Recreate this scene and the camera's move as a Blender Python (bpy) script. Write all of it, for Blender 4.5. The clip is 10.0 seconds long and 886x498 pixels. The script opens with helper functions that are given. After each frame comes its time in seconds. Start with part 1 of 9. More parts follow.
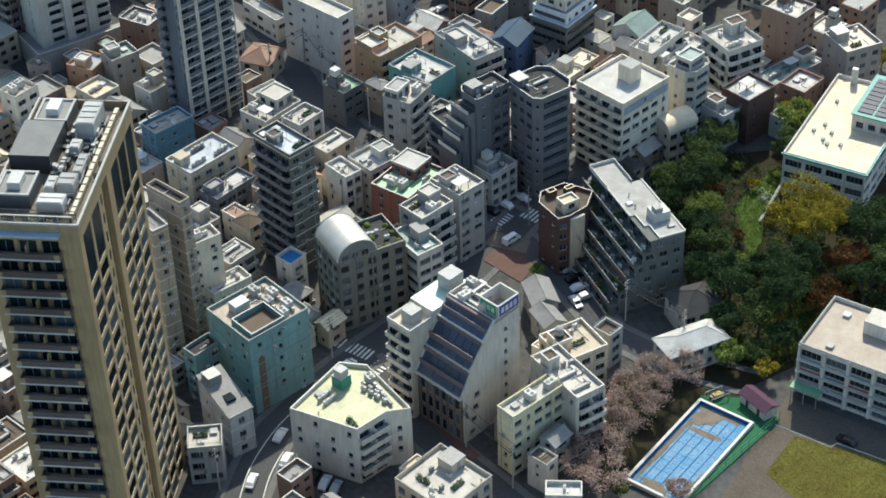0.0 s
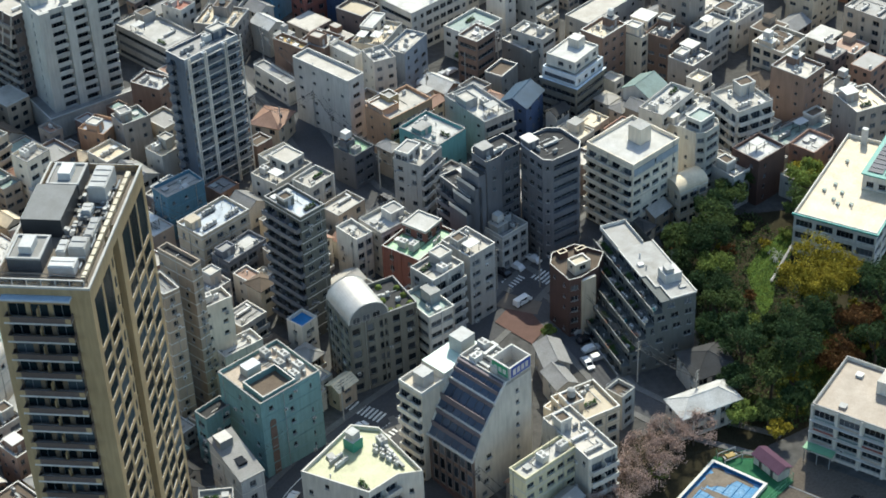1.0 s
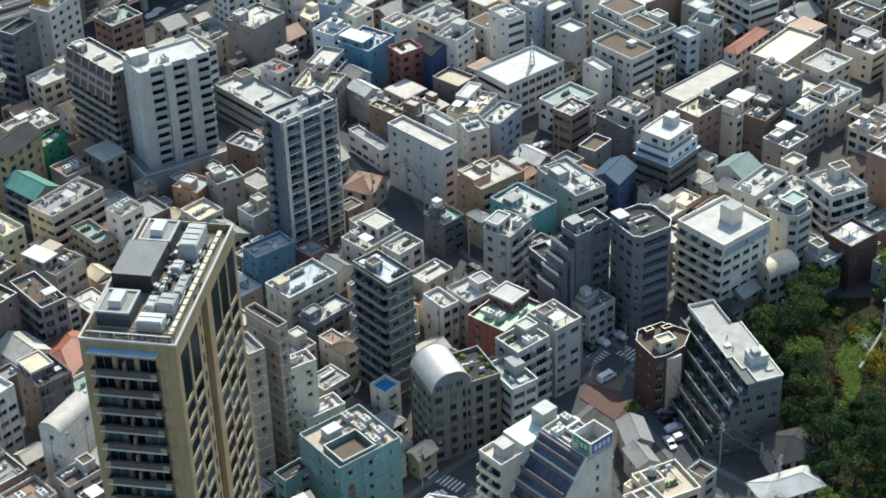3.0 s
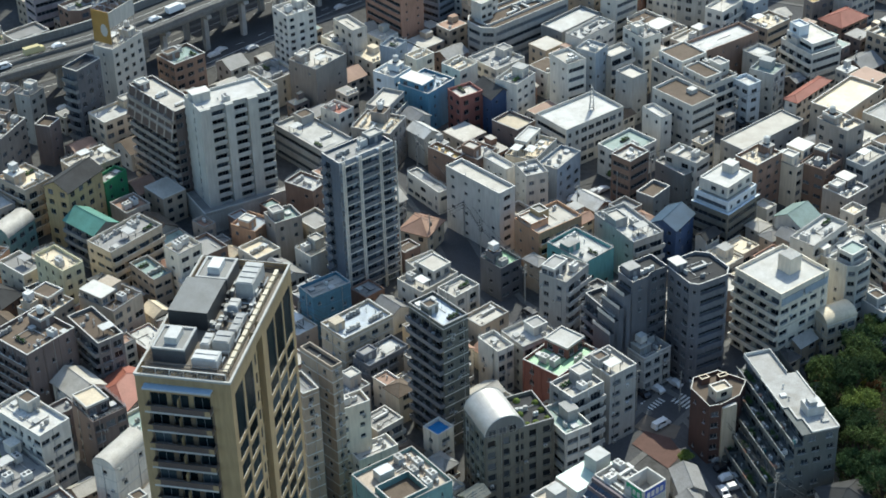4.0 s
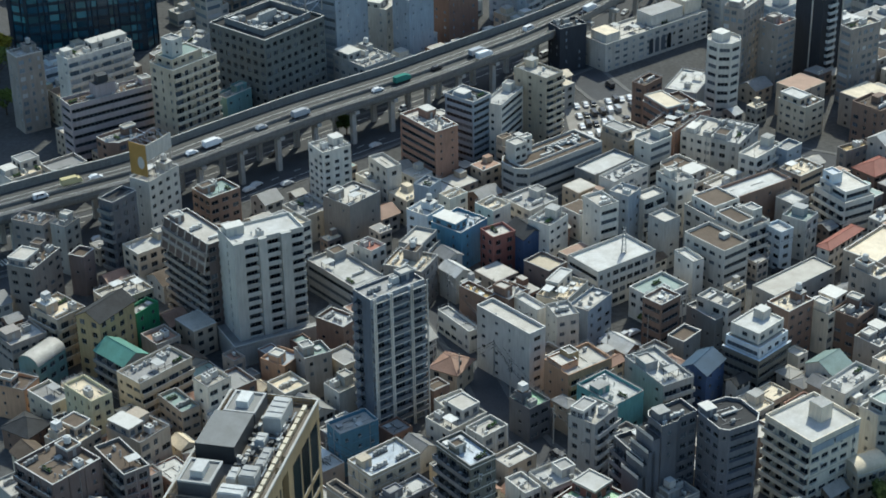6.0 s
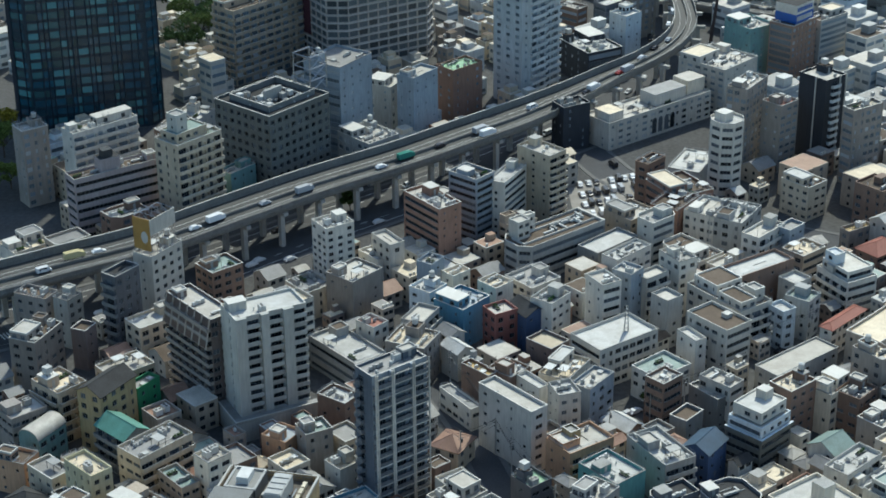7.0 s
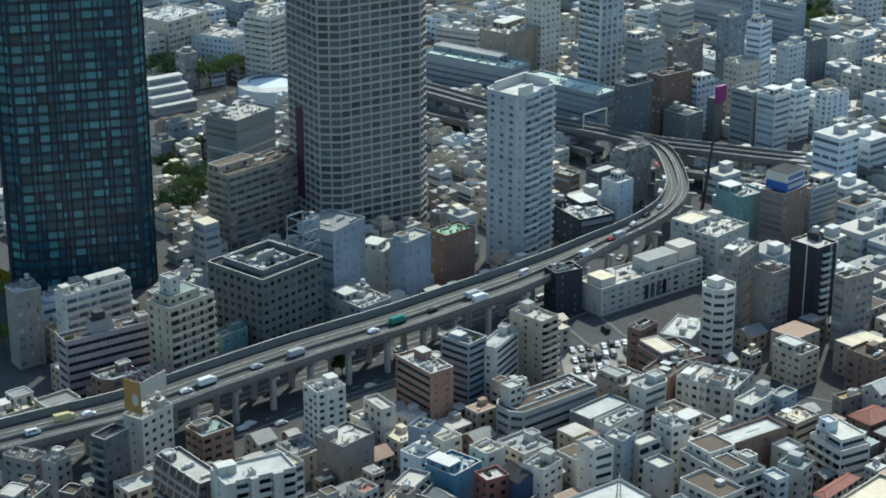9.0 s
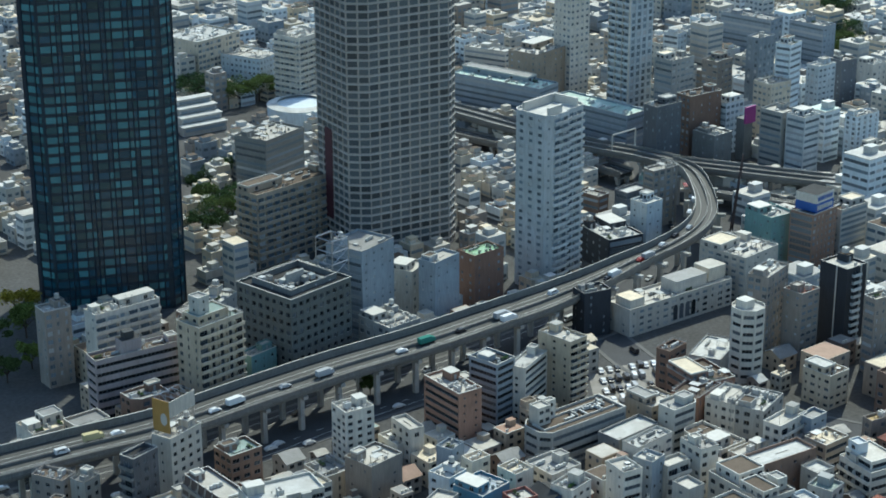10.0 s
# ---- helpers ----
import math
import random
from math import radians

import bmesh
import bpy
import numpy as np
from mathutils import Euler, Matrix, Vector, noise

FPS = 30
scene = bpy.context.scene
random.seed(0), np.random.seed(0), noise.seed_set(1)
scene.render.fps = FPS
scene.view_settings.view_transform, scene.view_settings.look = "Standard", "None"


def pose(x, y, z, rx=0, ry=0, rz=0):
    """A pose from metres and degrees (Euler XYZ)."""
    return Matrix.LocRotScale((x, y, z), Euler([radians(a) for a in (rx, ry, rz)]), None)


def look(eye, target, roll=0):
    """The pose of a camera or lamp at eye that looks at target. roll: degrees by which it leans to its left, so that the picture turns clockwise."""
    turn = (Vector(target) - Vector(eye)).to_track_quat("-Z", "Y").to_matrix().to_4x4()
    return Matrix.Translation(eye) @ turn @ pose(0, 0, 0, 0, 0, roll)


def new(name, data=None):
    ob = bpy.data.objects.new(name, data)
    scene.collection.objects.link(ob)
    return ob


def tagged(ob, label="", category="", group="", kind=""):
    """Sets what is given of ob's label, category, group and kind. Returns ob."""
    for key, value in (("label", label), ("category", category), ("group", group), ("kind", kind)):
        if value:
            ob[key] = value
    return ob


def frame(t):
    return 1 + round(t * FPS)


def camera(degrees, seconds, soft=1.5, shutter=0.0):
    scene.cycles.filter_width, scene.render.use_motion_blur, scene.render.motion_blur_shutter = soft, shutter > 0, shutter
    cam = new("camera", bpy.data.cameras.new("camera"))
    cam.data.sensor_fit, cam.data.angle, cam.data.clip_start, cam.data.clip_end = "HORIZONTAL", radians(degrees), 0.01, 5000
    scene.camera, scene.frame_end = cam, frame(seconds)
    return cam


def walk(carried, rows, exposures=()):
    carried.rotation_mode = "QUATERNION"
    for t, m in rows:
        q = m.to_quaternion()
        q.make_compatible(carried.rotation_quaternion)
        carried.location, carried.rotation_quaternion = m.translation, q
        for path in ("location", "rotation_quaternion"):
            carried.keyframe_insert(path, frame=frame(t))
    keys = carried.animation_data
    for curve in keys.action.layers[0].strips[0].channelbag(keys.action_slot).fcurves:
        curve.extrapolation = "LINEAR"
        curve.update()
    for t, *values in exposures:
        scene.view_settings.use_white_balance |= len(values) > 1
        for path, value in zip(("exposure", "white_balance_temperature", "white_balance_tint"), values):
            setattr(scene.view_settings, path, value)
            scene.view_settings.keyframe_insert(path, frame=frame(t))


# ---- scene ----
EYE = (0.0, 0.0, 270.0)


def aim(yaw, down, roll):
    """A camera pose at the deck: degrees to the left, downwards, and of lean."""
    a, b = radians(yaw), radians(down)
    way = Vector((-math.sin(a) * math.cos(b), math.cos(a) * math.cos(b), -math.sin(b)))
    return look(EYE, Vector(EYE) + way * 100.0, roll)


cam = camera(26.26, 10.0, soft=1.8)
walk(cam, [
    (0.0, aim(-6.564, 37.741, -2.090)),
    (0.5, aim(-6.580, 36.883, -2.065)),
    (1.0, aim(-6.242, 35.862, -2.564)),
    (1.5, aim(-5.673, 35.298, -2.602)),
    (2.0, aim(-4.759, 34.624, -2.268)),
    (3.5, aim(-2.203, 33.091, -1.850)),
    (4.0, aim(-1.158, 32.294, -1.820)),
    (4.5, aim(-0.626, 31.267, -1.652)),
    (5.0, aim(-0.711, 29.993, -1.139)),
    (6.5, aim(-0.000, 27.081, -0.863)),
    (7.0, aim(-0.151, 25.765, -0.516)),
    (7.5, aim(-0.265, 24.319, -0.413)),
    (8.0, aim(-0.561, 22.883, -0.049)),
    (8.5, aim(-0.738, 21.883, -0.132)),
    (9.0, aim(-0.428, 20.804, 0.013)),
    (9.5, aim(-0.016, 20.298, -0.084)),
    (10.0, aim(0.491, 20.192, -0.211)),
], exposures=[(0.0, 0.50, 6170, 2), (2.0, 0.59, 6060, 1), (4.5, 0.37, 5890, 0), (6.5, 0.10, 5760, -2), (8.0, 0.13, 5700, -3), (10.0, 0.17, 5650, -5)])

# ---- sky and sun ----
SUN_UP, SUN_EAST = 47.0, 18.5      # degrees above the horizon, degrees to the right of +y
world = bpy.data.worlds.new("world")
scene.world = world
world.use_nodes = True
wn = world.node_tree.nodes
sky = wn.new("ShaderNodeTexSky")
sky.sky_type = "NISHITA"
sky.sun_disc = False
sky.sun_elevation = radians(SUN_UP)
sky.sun_rotation = radians(SUN_EAST)
sky.air_density, sky.dust_density, sky.ozone_density = 1.1, 1.2, 1.0
world.node_tree.links.new(sky.outputs[0], wn["Background"].inputs[0])
wn["Background"].inputs[1].default_value = 0.146
sun_data = bpy.data.lights.new("sun", "SUN")
sun_data.energy, sun_data.angle, sun_data.color = 3.8, radians(0.6), (1.0, 0.90, 0.75)
sun = new("sun", sun_data)
a, e = radians(SUN_EAST), radians(SUN_UP)
sun.matrix_world = look((0, 0, 600), Vector((0, 0, 600)) - Vector((math.sin(a) * math.cos(e), math.cos(a) * math.cos(e), math.sin(e))))

# ---- materials ----
MATS = {}


def mat(name, colour, rough=0.8, scale=0.35, stain=0.35, grain=0.12, bump=0.15, vary=0.12, metal=0.0, streak=0.0, spec=0.4, dark=(0.35, 0.33, 0.3)):
    """A weathered surface: broad stains, fine grain, a little difference from thing to thing."""
    if name in MATS:
        return MATS[name]
    m = bpy.data.materials.new(name)
    m.use_nodes = True
    nt = m.node_tree
    N, link = nt.nodes, nt.links.new
    b = N["Principled BSDF"]
    b.inputs["Roughness"].default_value = rough
    b.inputs["Metallic"].default_value = metal
    b.inputs["Specular IOR Level"].default_value = spec
    tc, info = N.new("ShaderNodeTexCoord"), N.new("ShaderNodeObjectInfo")
    add = N.new("ShaderNodeVectorMath")
    add.operation = "ADD"
    link(tc.outputs["Object"], add.inputs[0])
    shift = N.new("ShaderNodeVectorMath")
    shift.operation = "SCALE"
    shift.inputs[3].default_value = 37.0
    comb = N.new("ShaderNodeCombineXYZ")
    link(info.outputs["Random"], comb.inputs[0])
    link(info.outputs["Random"], comb.inputs[1])
    link(comb.outputs[0], shift.inputs[0])
    link(shift.outputs[0], add.inputs[1])
    big = N.new("ShaderNodeTexNoise")
    big.inputs["Scale"].default_value, big.inputs["Detail"].default_value, big.inputs["Roughness"].default_value = scale, 6.0, 0.62
    fine = N.new("ShaderNodeTexNoise")
    fine.inputs["Scale"].default_value, fine.inputs["Detail"].default_value = scale * 14, 4.0
    link(add.outputs[0], big.inputs["Vector"])
    if streak:
        mp = N.new("ShaderNodeMapping")
        mp.inputs["Scale"].default_value = (1.0, 1.0, 0.12)
        link(add.outputs[0], mp.inputs[0])
        link(mp.outputs[0], fine.inputs["Vector"])
    else:
        link(add.outputs[0], fine.inputs["Vector"])
    r1 = N.new("ShaderNodeValToRGB")
    r1.color_ramp.elements[0].position, r1.color_ramp.elements[1].position = 0.34, 0.66
    r1.color_ramp.elements[0].color = (1, 1, 1, 1)
    r1.color_ramp.elements[1].color = (0, 0, 0, 1)
    link(big.outputs["Fac"], r1.inputs[0])
    mix = N.new("ShaderNodeMix")
    mix.data_type = "RGBA"
    mix.inputs[6].default_value = (*colour, 1)
    mix.inputs[7].default_value = (*[c * d * 1.6 for c, d in zip(colour, dark)], 1)
    k = N.new("ShaderNodeMath")
    k.operation = "MULTIPLY"
    k.inputs[1].default_value = stain
    link(r1.outputs[0], k.inputs[0])
    link(k.outputs[0], mix.inputs[0])
    g = N.new("ShaderNodeMapRange")
    g.inputs[1].default_value, g.inputs[2].default_value = 0.3, 0.7
    g.inputs[3].default_value, g.inputs[4].default_value = 1 - grain - streak, 1 + grain
    link(fine.outputs["Fac"], g.inputs[0])
    v = N.new("ShaderNodeMapRange")
    v.inputs[3].default_value, v.inputs[4].default_value = 1 - vary, 1 + vary
    link(info.outputs["Random"], v.inputs[0])
    mul = N.new("ShaderNodeMath")
    mul.operation = "MULTIPLY"
    link(g.outputs[0], mul.inputs[0])
    link(v.outputs[0], mul.inputs[1])
    sc = N.new("ShaderNodeVectorMath")
    sc.operation = "SCALE"
    link(mix.outputs[2], sc.inputs[0])
    link(mul.outputs[0], sc.inputs[3])
    link(sc.outputs[0], b.inputs["Base Color"])
    bp = N.new("ShaderNodeBump")
    bp.inputs["Strength"].default_value, bp.inputs["Distance"].default_value = bump, 0.05
    link(fine.outputs["Fac"], bp.inputs["Height"])
    link(bp.outputs[0], b.inputs["Normal"])
    MATS[name] = m
    return m


def glass_mat(name, colour, rough=0.08, vary=0.5, spec=0.6, curtains=True):
    if name in MATS:
        return MATS[name]
    m = bpy.data.materials.new(name)
    m.use_nodes = True
    N, link = m.node_tree.nodes, m.node_tree.links.new
    b = N["Principled BSDF"]
    b.inputs["Roughness"].default_value, b.inputs["Specular IOR Level"].default_value = rough, spec
    info, geo = N.new("ShaderNodeObjectInfo"), N.new("ShaderNodeNewGeometry")
    s = N.new("ShaderNodeMath")
    link(info.outputs["Random"], s.inputs[0])
    link(geo.outputs["Random Per Island"], s.inputs[1])
    fr = N.new("ShaderNodeMath")
    fr.operation = "FRACT"
    link(s.outputs[0], fr.inputs[0])
    ramp = N.new("ShaderNodeValToRGB")
    el = ramp.color_ramp.elements
    el[0].position, el[0].color = 0.0, (*[c * (1 - vary) for c in colour], 1)
    el[1].position, el[1].color = 0.72, (*[c * (1 + vary) for c in colour], 1)
    cur = el.new(0.93)
    cur.color = (*[min(0.5, c * 3 + 0.05) if curtains else c * 1.3 for c in colour], 1)
    link(fr.outputs[0], ramp.inputs[0])
    link(ramp.outputs[0], b.inputs["Base Color"])
    MATS[name] = m
    return m


WALLS = {
    "white": ((0.615, 0.585, 0.52), "white-painted"), "cream": ((0.69, 0.62, 0.50), "cream-coloured"), "beige": ((0.56, 0.48, 0.36), "beige tiled"),
    "sand": ((0.42, 0.305, 0.16), "sand-coloured tiled"), "tan": ((0.42, 0.35, 0.27), "tan tiled"), "brown": ((0.24, 0.16, 0.12), "brown tiled"),
    "orange": ((0.50, 0.31, 0.19), "orange-brown"), "red": ((0.25, 0.105, 0.085), "dark red"), "brick": ((0.30, 0.18, 0.13), "brick-brown tiled"),
    "grey": ((0.42, 0.42, 0.40), "grey concrete"), "dgrey": ((0.20, 0.21, 0.21), "dark grey tiled"), "char": ((0.135, 0.14, 0.155), "charcoal tiled"),
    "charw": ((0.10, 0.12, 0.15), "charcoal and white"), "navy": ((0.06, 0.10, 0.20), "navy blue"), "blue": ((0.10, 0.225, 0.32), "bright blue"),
    "teal": ((0.12, 0.29, 0.29), "teal green"), "mint": ((0.18, 0.31, 0.31), "pale blue-green"), "yellow": ((0.58, 0.54, 0.36), "pale yellow"),
    "maroon": ((0.095, 0.055, 0.046), "dark red-brown"), "stepgrey": ((0.115, 0.125, 0.12), "dark greenish grey"), "umber": ((0.165, 0.135, 0.125), "dark umber tiled"), "ochre": ((0.43, 0.345, 0.19), "ochre yellow"), "green": ((0.06, 0.26, 0.12), "green sheeted"), "taupe": ((0.30, 0.27, 0.24), "taupe plastered"),
    # bluegrey, pale and mist are lifted towards blue to carry the distance haze
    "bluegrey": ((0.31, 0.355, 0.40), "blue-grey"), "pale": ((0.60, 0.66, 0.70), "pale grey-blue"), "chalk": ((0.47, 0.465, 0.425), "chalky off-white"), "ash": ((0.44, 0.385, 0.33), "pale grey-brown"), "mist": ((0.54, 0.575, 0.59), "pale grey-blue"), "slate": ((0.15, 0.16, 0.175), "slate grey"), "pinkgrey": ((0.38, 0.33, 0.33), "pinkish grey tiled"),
    "olive": ((0.15, 0.15, 0.13), "dark olive-grey tiled"), "black": ((0.035, 0.04, 0.05), "black"),
}
ROOFS = {
    "w": ((0.57, 0.56, 0.525), "white"), "lg": ((0.48, 0.45, 0.395), "light grey"), "g": ((0.27, 0.265, 0.255), "grey"), "dg": ((0.06, 0.06, 0.06), "dark grey"),
    "br": ((0.15, 0.118, 0.09), "brown"), "tan": ((0.45, 0.38, 0.27), "tan"), "cr": ((0.70, 0.59, 0.42), "cream"), "gn": ((0.30, 0.52, 0.30), "pale green"),
    "gy": ((0.49, 0.49, 0.29), "yellow-green"), "gp": ((0.56, 0.70, 0.61), "mint green"), "tg": ((0.24, 0.32, 0.29), "grey-green"), "bl": ((0.42, 0.47, 0.52), "pale blue"),
    "rd": ((0.33, 0.12, 0.08), "red"), "rb": ((0.32, 0.19, 0.13), "red-brown"), "wd": ((0.40, 0.33, 0.26), "weathered brown"), "oc": ((0.50, 0.34, 0.12), "ochre"), "tl": ((0.12, 0.29, 0.235), "turquoise"),
    "bb": ((0.03, 0.19, 0.46), "bright blue"), "nv": ((0.05, 0.09, 0.14), "navy"),
}


def wall_mat(key):
    return mat("wall_" + key, WALLS[key][0], rough=0.75, scale=0.12, stain=0.4, grain=0.10, streak=0.05, bump=0.1, vary=0.17)


def roof_mat(key):
    rough = 0.42 if key in ("bl", "gn", "gy", "gp") else 0.85 if key in ("dg", "br") else 0.58
    return mat("roof_" + key, ROOFS[key][0], rough=rough, spec=0.15 if key in ("dg", "br", "w") else 0.4, scale=0.28, stain=0.55, grain=0.16, bump=0.2)


GLASS = glass_mat("window_glass", (0.020, 0.025, 0.031), spec=0.16)
# paler copy of window_glass for far buildings, haze put into its colour
HAZEGLASS = glass_mat("hazed_window_glass", (0.15, 0.185, 0.215), rough=0.25, vary=0.5, spec=0.5)
FRAME = mat("window_frame", (0.36, 0.37, 0.37), rough=0.45, metal=0.4, stain=0.1)
COPING = mat("coping", (0.58, 0.56, 0.51), rough=0.6, scale=0.5, stain=0.25)
PLANT = mat("machine_casing", (0.48, 0.48, 0.46), rough=0.55, scale=0.8, stain=0.4, vary=0.35)
DARKM = mat("dark_metal", (0.06, 0.065, 0.07), rough=0.5, metal=0.3)
STEEL = mat("galvanised_steel", (0.45, 0.46, 0.47), rough=0.4, metal=0.8)
CONC = mat("concrete", (0.45, 0.44, 0.41), rough=0.9, scale=0.2, stain=0.45, streak=0.12)


# ---- mesh tools ----
def mesh_of(name, verts, faces, mats, index=None, smooth=False):
    me = bpy.data.meshes.new(name)
    me.from_pydata(verts, [], faces)
    for m in mats:
        me.materials.append(m)
    if index is not None:
        me.polygons.foreach_set("material_index", index)
    if smooth:
        me.polygons.foreach_set("use_smooth", [True] * len(me.polygons))
    me.update()
    return me


class Shape:
    """Gathers quads and boxes, with a material slot each, for one mesh."""

    def __init__(self):
        self.v, self.f, self.i = [], [], []
        self.wall = self.rail = "white"
        self.far = []
        self.vary = (1.0, 1.0, 1.0)

    def add(self, other):
        n = len(self.v)
        self.v.extend(other.v)
        self.f.extend(tuple(n + k for k in q) for q in other.f)
        self.i.extend(other.i)

    def face(self, pts, slot=0):
        n = len(self.v)
        self.v.extend([tuple(p) for p in pts])
        self.f.append(tuple(range(n, n + len(pts))))
        self.i.append(slot)

    def box(self, x0, y0, z0, x1, y1, z1, slot=0, bottom=True, top_slot=None):
        n = len(self.v)
        self.v.extend([(x0, y0, z0), (x1, y0, z0), (x1, y1, z0), (x0, y1, z0), (x0, y0, z1), (x1, y0, z1), (x1, y1, z1), (x0, y1, z1)])
        fs = [(4, 5, 6, 7), (0, 1, 5, 4), (1, 2, 6, 5), (2, 3, 7, 6), (3, 0, 4, 7)] + ([(3, 2, 1, 0)] if bottom else [])
        for k, q in enumerate(fs):
            self.f.append(tuple(n + j for j in q))
            self.i.append(top_slot if k == 0 and top_slot is not None else slot)

    def prism(self, poly, z0, z1, slot=0, cap=None):
        """An upright prism over a plan polygon (anticlockwise)."""
        n = len(poly)
        for k in range(n):
            a, b = poly[k], poly[(k + 1) % n]
            self.face([(*a, z0), (*b, z0), (*b, z1), (*a, z1)], slot)
        self.face([(*p, z1) for p in poly], slot if cap is None else cap)

    def beam(self, a, b, r, slot=0, sides=4):
        """A straight bar from a to b."""
        a, b = Vector(a), Vector(b)
        z = (b - a).normalized()
        x = z.orthogonal().normalized()
        y = z.cross(x)
        n = len(self.v)
        for p in (a, b):
            for k in range(sides):
                t = 2 * math.pi * (k + 0.5) / sides
                self.v.append(tuple(p + x * (r * math.cos(t)) + y * (r * math.sin(t))))
        for k in range(sides):
            j = (k + 1) % sides
            self.f.append((n + k, n + j, n + sides + j, n + sides + k))
            self.i.append(slot)
        self.f.append(tuple(n + sides + k for k in range(sides)))
        self.i.append(slot)
        self.f.append(tuple(n + k for k in reversed(range(sides))))
        self.i.append(slot)

    def line(self, pts, r, slot=0, sides=3):
        """A thin unbroken wire through the points."""
        n = len(self.v)
        for p in pts:
            for k in range(sides):
                t = 2 * math.pi * k / sides
                self.v.append((p[0] + r * math.cos(t), p[1] + r * math.cos(t), p[2] + r * math.sin(t)))
        for a in range(len(pts) - 1):
            for k in range(sides):
                j = (k + 1) % sides
                self.f.append((n + a * sides + k, n + a * sides + j, n + (a + 1) * sides + j, n + (a + 1) * sides + k))
                self.i.append(slot)

    def tube(self, cx, cy, z0, z1, r, slot=0, sides=12, r2=None):
        r2 = r if r2 is None else r2
        n = len(self.v)
        for z, q in ((z0, r), (z1, r2)):
            for k in range(sides):
                t = 2 * math.pi * k / sides
                self.v.append((cx + q * math.cos(t), cy + q * math.sin(t), z))
        for k in range(sides):
            j = (k + 1) % sides
            self.f.append((n + k, n + j, n + sides + j, n + sides + k))
            self.i.append(slot)
        self.f.append(tuple(n + sides + k for k in range(sides)))
        self.i.append(slot)

    def put(self, me, m):
        """A ready mesh at the pose m."""
        n = len(self.v)
        self.v.extend(tuple(m @ v.co) for v in me.vertices)
        for q in me.polygons:
            self.f.append(tuple(n + k for k in q.vertices))
            self.i.append(q.material_index)

    def mesh(self, name, mats, smooth=False):
        return mesh_of(name, self.v, self.f, mats, self.i, smooth)


def part(name, data, parent, m=None, label=""):
    """Links a mesh (or a Shape's mesh) as one part under a thing."""
    ob = new(name, data)
    ob.parent = parent
    if m is not None:
        ob.matrix_basis = m
    if label:
        ob["label"] = label
    return ob


def thing(name, label, category, m=None, group="", kind=""):
    ob = new(name)
    ob.empty_display_size = 0.5
    if m is not None:
        ob.matrix_basis = m
    return tagged(ob, label, category, group, kind)


PANES = {}


def pane_mesh(w, h, bars, glass=None, rail=False):
    """A window: a frame ring with its reveal, glass set back in it, upright bars. It faces -y; its origin is the middle of the sill."""
    key = (round(w, 2), round(h, 2), bars, glass.name if glass else "", rail)
    if key not in PANES:
        s = Shape()
        pane_into(s, 0, 0, 0, w, h, bars, rail)
        if 0.7 < h < 1.8:
            s.box(-w / 2 - 0.06, -0.34, -0.09, w / 2 + 0.06, -0.02, -0.01)
        PANES[key] = s.mesh("window", [FRAME, glass or GLASS])
    return PANES[key]


def far_windows(s, ob, glass=None):
    """The small windows of a building that stands far off, joined."""
    q = Shape()
    for r in s.far:
        q.add(r)
    if q.f:
        tagged(part("glazing", q.mesh("glazing", [FRAME, glass or GLASS]), ob), kind="stuff")


def pane_into(s, x, y, z, w, h, bars, rail=False, ux=1.0, uy=0.0):
    """The same, into a Shape, along the direction (ux, uy)."""
    f, d = min(0.07, w * 0.08), 0.05
    nx, ny = uy, -ux

    def p(a, c, out):
        return (x + ux * a + nx * out, y + uy * a + ny * out, z + c)
    x0, x1 = -w / 2, w / 2
    s.face([p(x0, 0, 0), p(x1, 0, 0), p(x1, h, 0), p(x0, h, 0)], 1)
    o, i = [(x0, 0), (x1, 0), (x1, h), (x0, h)], [(x0 + f, f), (x1 - f, f), (x1 - f, h - f), (x0 + f, h - f)]
    for k in range(4):
        j = (k + 1) % 4
        s.face([p(*o[k], d), p(*o[j], d), p(*i[j], d), p(*i[k], d)], 0)
        s.face([p(*i[k], d), p(*i[j], d), p(*i[j], 0), p(*i[k], 0)], 0)
    for k in range(bars):
        c = x0 + w * (k + 1) / (bars + 1)
        s.face([p(c - f / 2, f, d), p(c + f / 2, f, d), p(c + f / 2, h - f, d), p(c - f / 2, h - f, d)], 0)
    if rail:
        s.face([p(x0, h * 0.5 - 0.03, d), p(x1, h * 0.5 - 0.03, d), p(x1, h * 0.5 + 0.03, d), p(x0, h * 0.5 + 0.03, d)], 0)


# style: bay, opening width, height, sill, bars, reveal
STYLE = {"w": (3.3, 1.7, 1.3, 0.9, 1, 0.2), "n": (4.6, 0.85, 0.95, 1.1, 0, 0.16), "o": (2.9, 1.65, 1.75, 0.7, 0, 0.3), "k": (4.2, 2.9, 1.95, 0.15, 2, 0.2),
         "K": (3.6, 2.7, 2.0, 0.15, 1, 0.5), "G": (4.4, 3.3, 2.05, 0.2, 2, 0.5), "b": (0, 0, 1.35, 0.85, 0, 0.22), "g": (0, 0, 2.3, 0.4, 0, 0.08), "S": (4.0, 1.0, 1.2, 1.0, 0, 0.16),
         "T": (4.0, 2.4, 2.2, 0.3, 1, 0.25), "R": (4.1, 3.7, 2.15, 0.12, 3, 0.9), "Q": (2.2, 0.7, 1.35, 0.9, 0, 0.2)}


